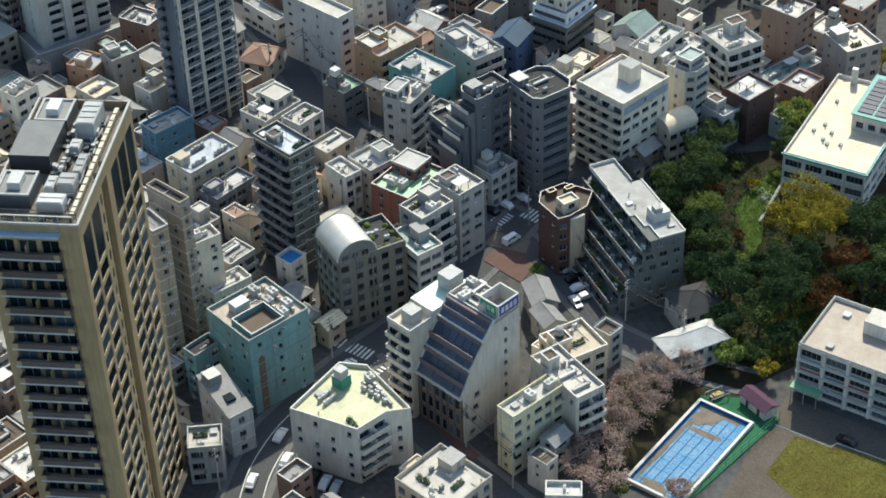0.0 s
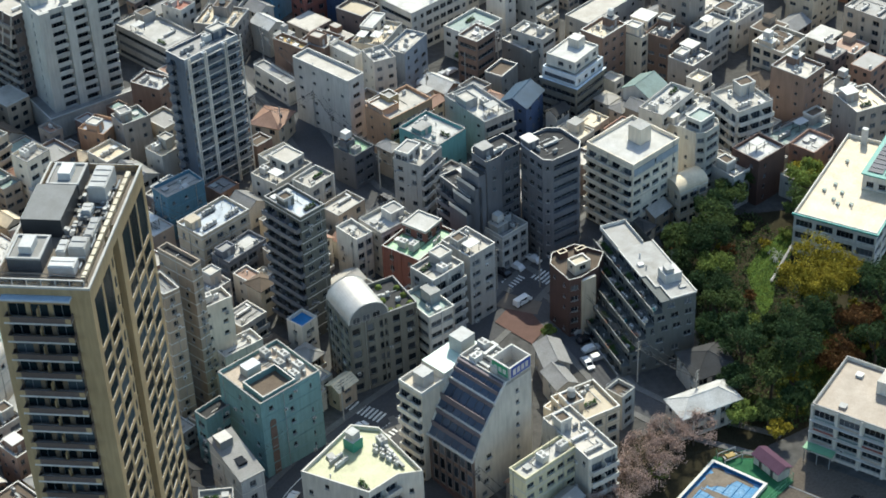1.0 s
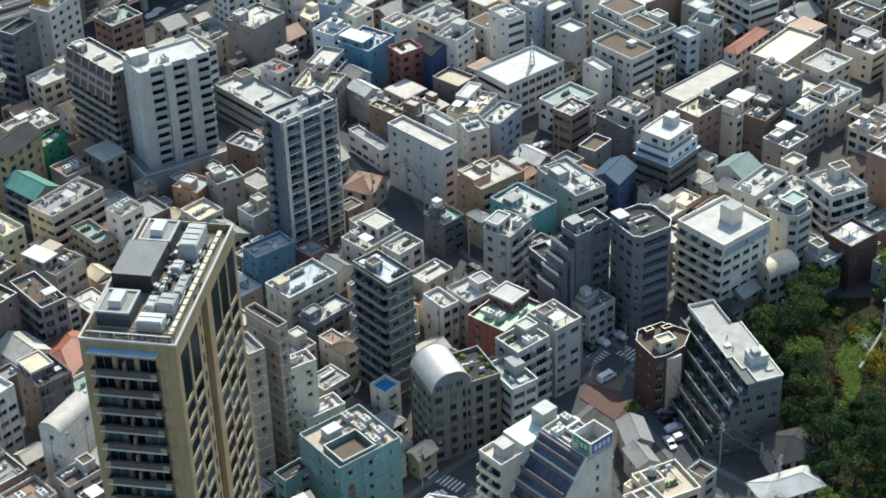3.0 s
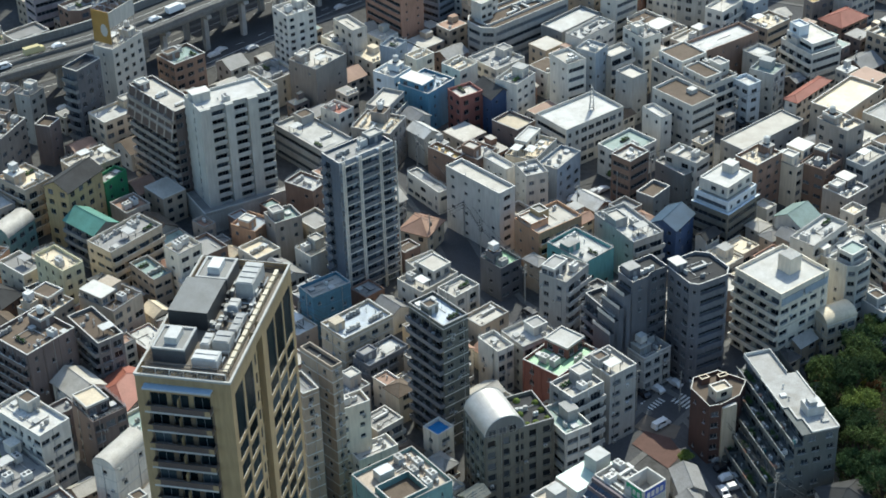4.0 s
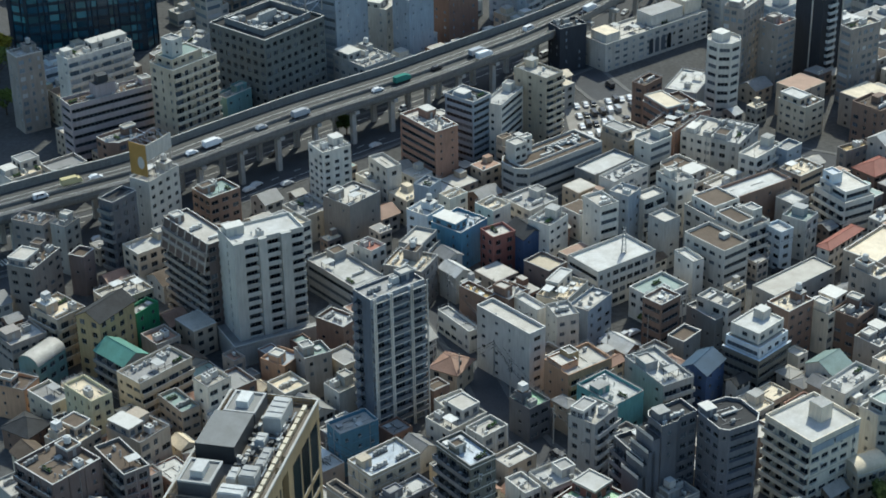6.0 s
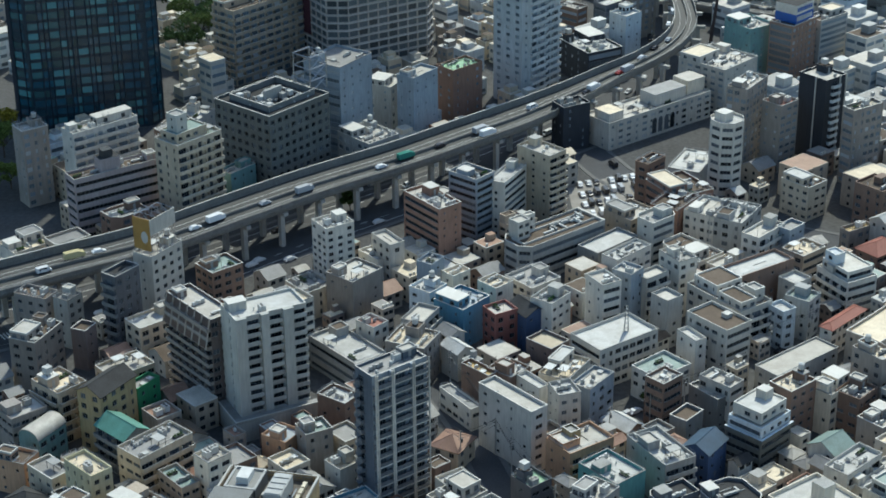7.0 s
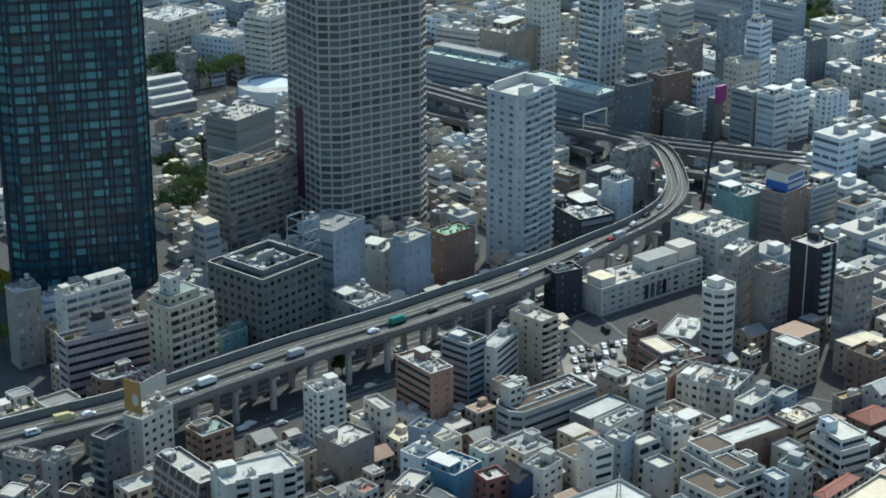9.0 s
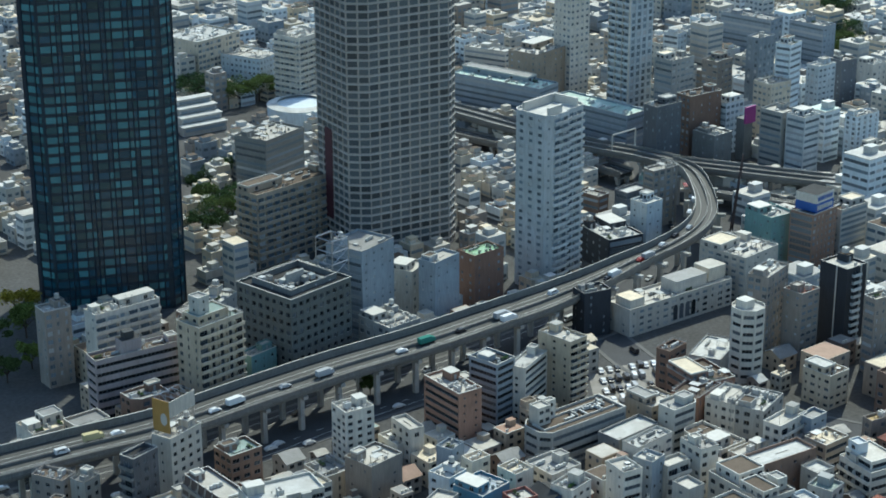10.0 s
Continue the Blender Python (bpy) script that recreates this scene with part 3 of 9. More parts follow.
def roof_things(ob, w, d, z, wall, rng, amount=1.0):
    """A stair house, machines, tanks, vents and rails on a flat roof, all clear of each other."""
    if amount <= 0:
        return
    far = math.hypot(ob.matrix_basis.translation.x, ob.matrix_basis.translation.y) > 415
    sparse = rng.choice((0.12, 0.35, 0.7, 1.0)) if far else 1.0
    used = []

    def lid(s, x, y, rx, ry, z0):
        """A flat lid, or an upstanding rim round a sunken top."""
        if rng.random() < 0.45:
            s.box(x - rx - 0.12, y - ry - 0.12, z0, x + rx + 0.12, y + ry + 0.12, z0 + 0.18, 1)
            return
        out = [(x - rx - 0.1, y - ry - 0.1), (x + rx + 0.1, y - ry - 0.1), (x + rx + 0.1, y + ry + 0.1), (x - rx - 0.1, y + ry + 0.1)]
        inn = [(x - rx + 0.2, y - ry + 0.2), (x + rx - 0.2, y - ry + 0.2), (x + rx - 0.2, y + ry - 0.2), (x - rx + 0.2, y + ry - 0.2)]
        for k in range(4):
            j = (k + 1) % 4
            s.face([(*out[k], z0 - 0.15), (*out[j], z0 - 0.15), (*out[j], z0 + 0.45), (*out[k], z0 + 0.45)], 1)
            s.face([(*out[k], z0 + 0.45), (*out[j], z0 + 0.45), (*inn[j], z0 + 0.45), (*inn[k], z0 + 0.45)], 1)
            s.face([(*inn[k], z0 + 0.45), (*inn[j], z0 + 0.45), (*inn[j], z0 + 0.05), (*inn[k], z0 + 0.05)], 1)
        s.face([(*q, z0 + 0.05) for q in inn], 2)

    def place(name, rx, ry, tries=14):
        for _ in range(tries):
            if w < 2 * rx + 1 or d < 2 * ry + 1:
                return None
            x, y = rng.uniform(rx + 0.5, w - rx - 0.5), rng.uniform(ry + 0.5, d - ry - 0.5)
            if all(abs(x - a) > rx + c + 0.15 or abs(y - b) > ry + e + 0.15 for a, b, c, e in used):
                used.append((x, y, rx, ry))
                return x, y
        return None
    if w > 6.5 and d > 5.5 and rng.random() < 0.6 * amount:
        rx, ry = min(rng.uniform(1.3, 2.6), w * 0.2), min(rng.uniform(1.3, 2.4), d * 0.24)
        x = rng.choice((rx + 0.6, w - rx - 0.6))
        y = d - ry - rng.uniform(0.6, max(0.7, d * 0.3))
        used.append((x, y, rx, ry))
        s = Shape()
        hh = rng.uniform(2.0, 2.9)
        s.box(x - rx, y - ry, z, x + rx, y + ry, z + hh)
        lid(s, x, y, rx, ry, z + hh)
        house = part("stair_house", s.mesh("stair_house", [wall_mat(wall), rng.choice((COPING, COPING, CONC, wall_mat(wall))), roof_mat(rng.choice(("g", "br", "lg")))]), ob)
        part("door", ROOF_DOOR, house, pose(x, y - ry, z), "grey steel door")
        if rng.random() < 0.22:
            part("water_tank", plant_mesh(rng.choice(("water_tank", "round_tank"))), house, pose(x, y, z + hh + 0.18, 0, 0, rng.choice((0, 90))))
    if w > 6.8 and d > 6.8 and amount >= 0.8 and rng.random() < 0.6:
        rx, ry = w * rng.uniform(0.2, 0.34), d * rng.uniform(0.2, 0.38)
        x, y = rng.choice((rx + 0.4, w - rx - 0.4)), d - ry - 0.4
        if all(abs(x - a) > rx + c_ + 0.1 or abs(y - b) > ry + e + 0.1 for a, b, c_, e in used):
            used.append((x, y, rx, ry))
            s = Shape()
            s.box(x - rx, y - ry, z, x + rx, y + ry, z + 2.7)
            lid(s, x, y, rx, ry, z + 2.7)
            storey = part("roof_storey", s.mesh("roof_storey", [wall_mat(wall), COPING, roof_mat(rng.choice(("lg", "g", "cr", "br", "w")))]), ob)
            for t in (-0.5, 0.5):
                part("window", pane_mesh(1.5, 1.5, 1), storey, pose(x + rx * t, y - ry - 0.01, z + 0.6))
                part("window", pane_mesh(1.5, 1.5, 1), storey, pose(x - rx - 0.01, y + ry * t, z + 0.6, 0, 0, -90))
    area = w * d
    crowd = Shape()
    for _ in range(int(min(24, area / 8 * amount * sparse) if far else min(11, area / 15 * amount) + rng.random())):
        kind = rng.choice(("ac_unit", "ac_unit", "ac_unit", "vent", "hatch", "chiller", "duct", "cooling_bank", "antenna", "cooling_bank", "planting", "canopy"))
        rx, ry = {"ac_unit": (0.6, 0.6), "vent": (0.3, 0.3), "hatch": (0.8, 0.8), "chiller": (1.2, 1.2), "duct": (2.3, 1.7), "cooling_bank": (2.2, 1.4), "planting": (1.6, 1.6), "canopy": (1.8, 1.8), "antenna": (0.2, 0.2)}[kind]
        at = place(kind, rx, ry)
        if at:
            m = pose(at[0], at[1], z, 0, 0, 0 if kind in ("duct", "cooling_bank") else rng.choice((0, 90, 180, 270)))
            if far:
                crowd.put(plant_mesh(kind), m)
            else:
                part(kind, plant_mesh(kind), ob, m)
    # pipe runs and low kerbs across the roof
    for _ in range(int((2 + area / 45) * sparse) + 1):
        y, x0 = rng.uniform(0.5, d - 0.5), rng.uniform(0.4, w * 0.5)
        x1 = rng.uniform(x0 + 0.8, w - 0.4) if w > x0 + 1.6 else x0 + 0.5
        if rng.random() < 0.5:
            crowd.box(x0, y, z + 0.12, x1, y + 0.12, z + 0.24, rng.choice((0, 1)))
        else:
            x = rng.uniform(0.5, w - 0.6)
            crowd.box(x, y * 0.4, z + 0.12, x + 0.12, y, z + 0.24, rng.choice((0, 1)))
    tagged(part("pipework", crowd.mesh("pipework", [PLANT, DARKM, mat("leafage", (0.07, 0.13, 0.035), rough=0.9, vary=0.3)]), ob), kind="stuff")


# ---- ground and roads ----
ASPHALT = mat("asphalt", (0.075, 0.076, 0.08), rough=0.9, scale=0.15, stain=0.4, grain=0.2, bump=0.3, vary=0.0)
GROUND = mat("packed_ground", (0.085, 0.084, 0.082), rough=0.95, scale=0.05, stain=0.6, grain=0.25, vary=0.0)
LINE = mat("road_paint", (0.72, 0.72, 0.68), rough=0.7, scale=1.0, stain=0.4)


def sheet(name, pts, z, material, label, category, kind="structure"):
    """A level sheet with a little thickness over a plan polygon."""
    s = Shape()
    s.prism(pts, z - 0.004, z)
    return tagged(new(name, s.mesh(name, [material])), label, category, "", kind)


g = Shape()
for i in range(-6, 7):
    for j in range(-2, 13):
        g.face([(i * 400, j * 400, 0), (i * 400 + 400, j * 400, 0), (i * 400 + 400, j * 400 + 400, 0), (i * 400, j * 400 + 400, 0)])
tagged(new("ground", g.mesh("ground", [GROUND])), "grey city ground reaching to the horizon", "ground", "", "structure")

PAVE = mat("pavement_grey", (0.15, 0.148, 0.142), rough=0.9, scale=0.3, stain=0.4, grain=0.2, vary=0.0)
ROADS = []


def road(pts, width, label="grey asphalt street between the buildings", z=0.02):
    """An asphalt strip along a line, with a kerbed pavement on both sides."""
    ROADS.append((pts, width))
    n = len(pts)
    side = []
    for k, p in enumerate(pts):
        a, b = Vector(pts[max(0, k - 1)]), Vector(pts[min(n - 1, k + 1)])
        t = (b - a).normalized()
        side.append(Vector((-t.y, t.x)))

    def strip(name, o0, o1, z0, z1, m, lab, cat):
        s = Shape()
        for k in range(n - 1):
            P = [Vector(pts[k]) + side[k] * o0, Vector(pts[k + 1]) + side[k + 1] * o0, Vector(pts[k + 1]) + side[k + 1] * o1, Vector(pts[k]) + side[k] * o1]
            s.face([(*p, z1) for p in reversed(P)])
            for u, v in ((P[0], P[1]), (P[3], P[2])):
                s.face([(*u, z0), (*v, z0), (*v, z1), (*u, z1)])
        return tagged(new(name, s.mesh(name, [m])), lab, cat, "", "structure")
    strip("road", -width / 2, width / 2, 0, z, ASPHALT, label, "road")
    for sg in (-1, 1):
        strip("pavement", sg * width / 2, sg * (width / 2 + 1.6), 0, z + 0.14, PAVE, "grey concrete pavement along the street", "pavement")


road([(-14, 262), (-10.5, 273), (-3.8, 290.5), (6.7, 302.8), (17.3, 312.1), (34, 325.8), (49.2, 341.9), (58.5, 353.4), (66, 361.2), (80, 375), (110, 400)], 8.0)
road([(17.1, 310.3), (24.7, 291.7), (32.2, 277.6), (39.6, 265.8), (48, 252)], 7.0, z=0.024)
road([(57.6, 348), (64.3, 333.9), (71.9, 310.4), (81.9, 299.2), (100, 288)], 6.0, z=0.028)
road([(-160, 488), (-138, 504), (-90, 533), (-40, 577), (8, 616), (50, 656), (84, 700), (96, 740), (96, 800), (90, 900)], 26.0, "wide dark asphalt avenue under the elevated expressway")
road([(-170, 590), (-160, 560), (-148, 525), (-136, 505), (-110, 470), (-96, 440)], 11.0, z=0.03)
road([(-1, 470), (7, 448), (14, 421), (24, 398), (36, 382), (58, 354)], 8.0, z=0.026)
road([(48, 655), (62, 620), (75, 600), (100, 575), (130, 560), (190, 545)], 14.0, z=0.03)

# ---- helper for buildings with a plan of their own ----
def many_sided(kind, label, x, y, turn, plan, h, n, styles, wall, roof, near=False, dz=0.9, glass=None, category="tower block"):
    """A building over a plan polygon (anticlockwise, from its nearest corner), with a facade style for each side."""
    COUNT[0] += 1
    rng = random.Random(COUNT[0])
    xs, ys = [p[0] for p in plan], [p[1] for p in plan]
    a = radians(turn)
    x0, y0 = min(xs), min(ys)
    FOOT.append((x + x0 * math.cos(a) - y0 * math.sin(a), y + x0 * math.sin(a) + y0 * math.cos(a), turn, max(xs) - x0, max(ys) - y0))
    ob = thing(kind, label, category, pose(x, y, 0, 0, 0, turn))
    s = Shape()
    s.wall = s.rail = wall
    wall_mat(wall)
    m = len(plan)
    for k in range(m):
        facade(s, ob, plan[k], plan[(k + 1) % m], 0, n, (h - 1.0) / n, styles[k], near, rng, glass, top=h)
    cx, cy = sum(xs) / m, sum(ys) / m
    inner = [(cx + (px - cx) * 0.965, cy + (py - cy) * 0.965) for px, py in plan]
    for k in range(m):
        j = (k + 1) % m
        s.face([(*plan[k], h), (*plan[j], h), (*inner[j], h), (*inner[k], h)], 1)
        s.face([(*inner[k], h), (*inner[j], h), (*inner[j], h - dz), (*inner[k], h - dz)], 0)
    part("wall", s.mesh("wall", [wall_mat(wall), COPING]), ob)
    q = Shape()
    q.prism(inner, h - dz - 0.3, h - dz)
    part("roof", q.mesh("roof", [roof_mat(roof)]), ob)
    far_windows(s, ob, glass)
    return ob


def bits(ob, name, boxes, material, top=None, label=""):
    """Plain box-built fittings, one part each: x0, y0, z0, x1, y1, z1."""
    for b in boxes:
        s = Shape()
        s.box(*b, 0, True, 1 if top else None)
        part(name, s.mesh(name, [material] + ([top] if top else [])), ob, None, label)


def upper(ob, x0, y0, x1, y1, z, n, wall, roof, fr, fl, rim=None, sh=2.9):
    """Set-back upper storeys on a building, with windows, a rim and a roof of their own."""
    rng = random.Random(int(x1 * 31 + z * 7))
    s = Shape()
    s.wall = s.rail = wall
    wall_mat(wall)
    h = z + n * sh + 0.5
    p = [(x0, y0), (x1, y0), (x1, y1), (x0, y1)]
    for k, st in enumerate((fr, "", "", fl)):
        facade(s, ob, p[k], p[(k + 1) % 4], z, n, sh, st, False, rng, top=h)
    i = [(x0 + 0.3, y0 + 0.3), (x1 - 0.3, y0 + 0.3), (x1 - 0.3, y1 - 0.3), (x0 + 0.3, y1 - 0.3)]
    for k in range(4):
        j = (k + 1) % 4
        s.face([(*p[k], h), (*p[j], h), (*i[j], h), (*i[k], h)], 1)
        s.face([(*i[k], h), (*i[j], h), (*i[j], h - 0.5), (*i[k], h - 0.5)])
    s.face([(*q, h - 0.5) for q in i], 2)
    part("upper_storey", s.mesh("upper_storey", [wall_mat(wall), rim or COPING, roof_mat(roof)]), ob)
    far_windows(s, ob)


# ---- buildings ----
block("apartment_building", -17.3, 319.1, 41, 2.7, 10.3, 40.6, 13, "tan", "dg", "flat", "n", "n")
block("apartment_building", -23.3, 314.4, 31, 3.7, 7.3, 37.6, 12, "tan", "g", "flat", "n", "n")
block("apartment_building", -17.0, 320.0, 27, 7.9, 4.5, 28.4, 9, "cream", "g", "flat", "n", "n")
block("shop_house", -12.8, 318.6, 31, 9.7, 4.8, 16.2, 5, "white", "w", "flat", "n", "w")
mint_b = block("office_building", -6.2, 297.0, 34, 15.4, 14.4, 20.4, 6, "mint", "wd", "flat", "n", "n", "pale blue-green office building with a sunken roof court", clutter=0)
block("shop_house", -17.7, 302.7, 38, 6.9, 3.8, 13.2, 4, "mint", "dg", "flat", "w", "w")
slope_b = block("house", -11.6, 284.7, 29, 5.4, 11.9, 11.2, 3, "grey", "g", "slope", "w", "n", "grey house with a sloping metal roof and a roof box")
bits(slope_b, "roof_box", [(0.6, 8.2, 12.2, 3.6, 11.2, 15.4)], wall_mat("dgrey"), COPING)
bits(slope_b, "skylight", [(1.6, 3.0, 11.95, 3.6, 5.2, 12.6)], GLASS)
block("house", -20.4, 278.6, -2, 6.9, 6.2, 10.1, 3, "grey", "lg", "flat", "w", "n")
block("apartment_building", 43.7, 270.2, 34, 13.9, 4.6, 16.2, 5, "yellow", "w", "flat", "w", "n")
block("apartment_building", 57.1, 273.5, 26, 6.8, 15.6, 16.2, 5, "white", "lg", "flat", "k", "n")
block("apartment_building", 57.4, 288.0, 22, 10.5, 10.0, 13.2, 4, "beige", "tan", "flat", "w", "w")
block("house", 55.7, 315.3, 6, 5.6, 8.2, 6.1, 2, "grey", "g", "gable", "n", "n", "small house with a grey tiled gable roof")
block("house", 56.9, 307.6, 18, 4.8, 6.6, 6.1, 2, "grey", "g", "gable", "n", "n", "small house with a grey tiled gable roof")
block("shop_house", 27.9, 252.9, 39, 13.0, 13.7, 10.1, 3, "beige", "lg", "flat", "w", "w")
block("house", 47.2, 254.1, -11, 7.0, 4.0, 10.1, 3, "white", "w", "flat", "n", "n")
block("apartment_building", 6.4, 341.2, 37, 7.0, 12.2, 34.5, 11, "olive", "bl", "flat", "w", "K", rail="char", clutter=0.7)
block("apartment_building", 46.6, 364.0, 28, 12.4, 11.9, 19.3, 6, "char", "dg", "flat", "k", "K", clutter=0.5)
cream_b = block("apartment_building", 86.0, 365.8, 36, 16.4, 15.0, 22.3, 7, "cream", "w", "flat", "w", "K", "cream apartment building with deep balconies and a flat white roof", clutter=0)
block("office_building", 14.1, 320.6, 21, 16.4, 11.2, 19.3, 6, "olive", "dg", "flat", "o", "o", clutter=0.3)
block("house", 4.3, 333.9, 42, 4.9, 4.8, 10.1, 3, "white", "bb", "flat", "w", "n", clutter=0)
block("house", 22.5, 400.8, 39, 7.0, 7.7, 10.1, 3, "char", "gn", "flat", "w", "n")
orange_b = block("apartment_building", 32.9, 411.5, 35, 14.5, 9.9, 13.2, 4, "orange", "lg", "flat", "k", "n", clutter=0.1)
block("apartment_building", 19.3, 360.5, 34, 4.7, 7.7, 13.2, 4, "white", "lg", "flat", "w", "n")
block("apartment_building", 25.3, 362.0, 34, 10.0, 8.5, 13.2, 4, "white", "w", "flat", "w", "n")
block("shop_house", 32.6, 349.8, 46, 14.1, 10.7, 13.2, 4, "red", "gn", "flat", "w", "n")
block("apartment_building", 43.2, 340.6, 35, 7.8, 9.4, 19.3, 6, "grey", "lg", "flat", "w", "n")
block("apartment_building", 34.0, 333.4, 36, 9.3, 7.4, 19.3, 6, "grey", "lg", "flat", "k", "w")
block("apartment_building", 31.8, 324.4, 29, 6.8, 10.8, 16.2, 5, "grey", "tg", "flat", "b", "b")
block("shop_house", 53.5, 359.5, 35, 8.4, 6.8, 10.1, 3, "grey", "g", "flat", "w", "n")
FOOT.append((63.5, 332.5, 24, 11.0, 10.5))
block("shop_house", -24.4, 386.7, 34, 11.1, 6.3, 13.2, 4, "blue", "lg", "flat", "n", "n")
block("apartment_building", -16.5, 368.6, 39, 14.8, 9.1, 13.2, 4, "beige", "bl", "flat", "w", "n")
block("shop_house", -10.8, 361.3, 41, 12.2, 5.9, 10.1, 3, "char", "w", "flat", "w", "b")
block("shop_house", 2.3, 391.6, 42, 12.6, 8.9, 10.1, 3, "white", "lg", "flat", "k", "n")
block("house", 2.2, 400.9, 34, 8.3, 6.6, 10.1, 3, "cream", "w", "flat", "w", "n")
block("house", 10.3, 384.1, 41, 8.2, 6.2, 13.2, 4, "white", "lg", "flat", "w", "n")
block("house", 98.5, 369.2, 26, 8.7, 6.5, 10.1, 3, "beige", "cr", "barrel", "w", "n")
block("house", 91.8, 366.7, 39, 6.0, 4.7, 6.1, 2, "tan", "lg", "gable", "w", "n")
cant = many_sided("apartment_building", "chalky grey apartments with canted corners and a roof room", 105.4, 377.2, 39.0,
                  [(0, 1.8), (1.8, 0), (7.0, 0), (8.8, 1.8), (8.8, 6.0), (7.2, 7.4), (0, 7.4)], 21.0, 7, ["w", "b", "n", "", "", "", "n"], "chalk", "g", True, category="apartment building")
upper(cant, 1.6, 1.6, 7.2, 6.2, 20.1, 1, "chalk", "tg", "b", "b", None, 2.8)
block("shop_house", 119.4, 375.0, 34, 10.0, 8.7, 13.2, 4, "maroon", "w", "flat", "n", "n", clutter=0.15)
block("house", 113.0, 374.0, 32, 9.8, 7.3, 10.1, 3, "grey", "w", "flat", "w", "n")
block("apartment_building", 100.0, 395.5, 44, 15.0, 7.0, 16.2, 5, "white", "w", "flat", "k", "n")
block("apartment_building", 104.6, 392.8, 37, 16.3, 8.3, 13.2, 4, "white", "w", "flat", "n", "n")
block("apartment_building", 119.0, 393.3, 22, 10.8, 11.5, 16.2, 5, "white", "lg", "flat", "k", "k")
block("shop_house", 130.4, 389.8, 30, 17.9, 6.6, 7.1, 2, "grey", "tg", "flat", "n", "n")
block("apartment_building", 147.8, 387.7, 16, 10.3, 10.4, 16.2, 5, "taupe", "cr", "flat", "w", "n")
block("apartment_building", 138.4, 400.9, 40, 8.8, 10.6, 19.3, 6, "brown", "lg", "flat", "w", "n")
block("house", 101.3, 416.1, 43, 8.2, 8.1, 9.1, 3, "white", "tg", "gable", "w", "n")
block("house", 81.1, 293.3, 18, 14.1, 6.9, 6.1, 2, "white", "w", "hip", "w", "n")
block("house", 87.0, 305.5, 13, 9.8, 9.4, 6.1, 2, "grey", "dg", "hip", "w", "n")
block("apartment_building", -61.6, 452.4, 39, 7.7, 22.3, 31.2, 11, "umber", "lg", "flat", "w", "K", rail="taupe")
block("house", -89.4, 433.7, 58, 14.1, 8.2, 18.3, 6, "ochre", "dg", "gable", "w", "w")
block("shop_house", -81.9, 446.9, 54, 8.7, 4.3, 13.2, 4, "green", "g", "flat", "n", "n")
block("apartment_building", -82.0, 421.8, 46, 8.1, 11.9, 12.2, 4, "dgrey", "tl", "gable", "k", "k")
block("shop_house", -76.3, 411.3, 47, 17.5, 9.3, 13.2, 4, "beige", "g", "flat", "k", "w")
block("apartment_building", -113.3, 468.0, 67, 13.9, 8.7, 16.2, 5, "taupe", "br", "flat", "w", "w")
block("apartment_building", -115.2, 494.8, 66, 6.5, 11.1, 16.2, 5, "taupe", "br", "flat", "w", "w")
block("apartment_building", -108.5, 493.6, 60, 6.6, 5.7, 16.2, 5, "chalk", "g", "flat", "w", "n")
block("house", -101.5, 480.4, 66, 5.7, 4.9, 13.2, 4, "umber", "br", "flat", "n", "n")
block("apartment_building", -101.8, 439.5, 47, 9.6, 11.9, 16.2, 5, "tan", "cr", "flat", "k", "k")
block("shop_house", -104.8, 425.2, 59, 10.6, 7.0, 10.1, 3, "mint", "lg", "barrel", "w", "n")
block("house", -106.7, 414.3, 67, 6.9, 8.7, 10.1, 3, "orange", "br", "flat", "w", "n")
block("house", -98.3, 407.1, 46, 6.8, 10.5, 10.1, 3, "beige", "g", "flat", "w", "w")
block("apartment_building", -86.4, 398.7, 44, 6.2, 11.9, 16.2, 5, "yellow", "cr", "flat", "w", "w")
block("house", -103.1, 397.8, 56, 8.5, 9.2, 6.1, 2, "brown", "dg", "hip", "w", "n")
block("shop_house", -89.3, 382.5, 53, 10.2, 9.1, 13.2, 4, "tan", "cr", "flat", "w", "w")
block("apartment_building", -88.9, 358.8, 48, 14.1, 14.0, 19.3, 6, "umber", "br", "flat", "n", "k")
block("apartment_building", -72.7, 384.4, 51, 9.9, 12.1, 13.2, 4, "tan", "br", "flat", "w", "n")
block("shop_house", -58.1, 404.3, 43, 7.3, 6.2, 16.2, 5, "cream", "lg", "flat", "w", "n")
block("house", -64.9, 402.4, 39, 5.4, 11.1, 10.1, 3, "tan", "tg", "flat", "w", "w")
block("apartment_building", -74.0, 366.7, 36, 6.7, 14.8, 16.2, 5, "dgrey", "br", "flat", "w", "k")
block("house", -78.6, 354.7, 41, 8.2, 9.8, 9.1, 3, "white", "lg", "gable", "w", "n")
block("apartment_building", -71.5, 336.2, 37, 8.5, 9.7, 16.2, 5, "umber", "dg", "flat", "w", "n")
block("house", -67.3, 352.9, 65, 15.6, 10.9, 6.1, 2, "white", "rd", "hip", "n", "n")
block("apartment_building", -81.7, 328.0, 47, 8.2, 16.1, 19.3, 6, "white", "w", "flat", "w", "w")
block("house", -64.8, 318.9, 58, 11.5, 6.1, 16.2, 5, "white", "lg", "barrel", "n", "n")
block("apartment_building", -87.3, 316.0, 41, 11.3, 20.4, 13.2, 4, "white", "g", "flat", "k", "k")
block("apartment_building", -34.5, 527.2, 33, 10.1, 8.8, 22.8, 9, "white", "lg", "flat", "w", "w")
block("shop_house", -25.7, 503.7, 48, 13.2, 11.2, 16.2, 5, "taupe", "lg", "flat", "n", "n")
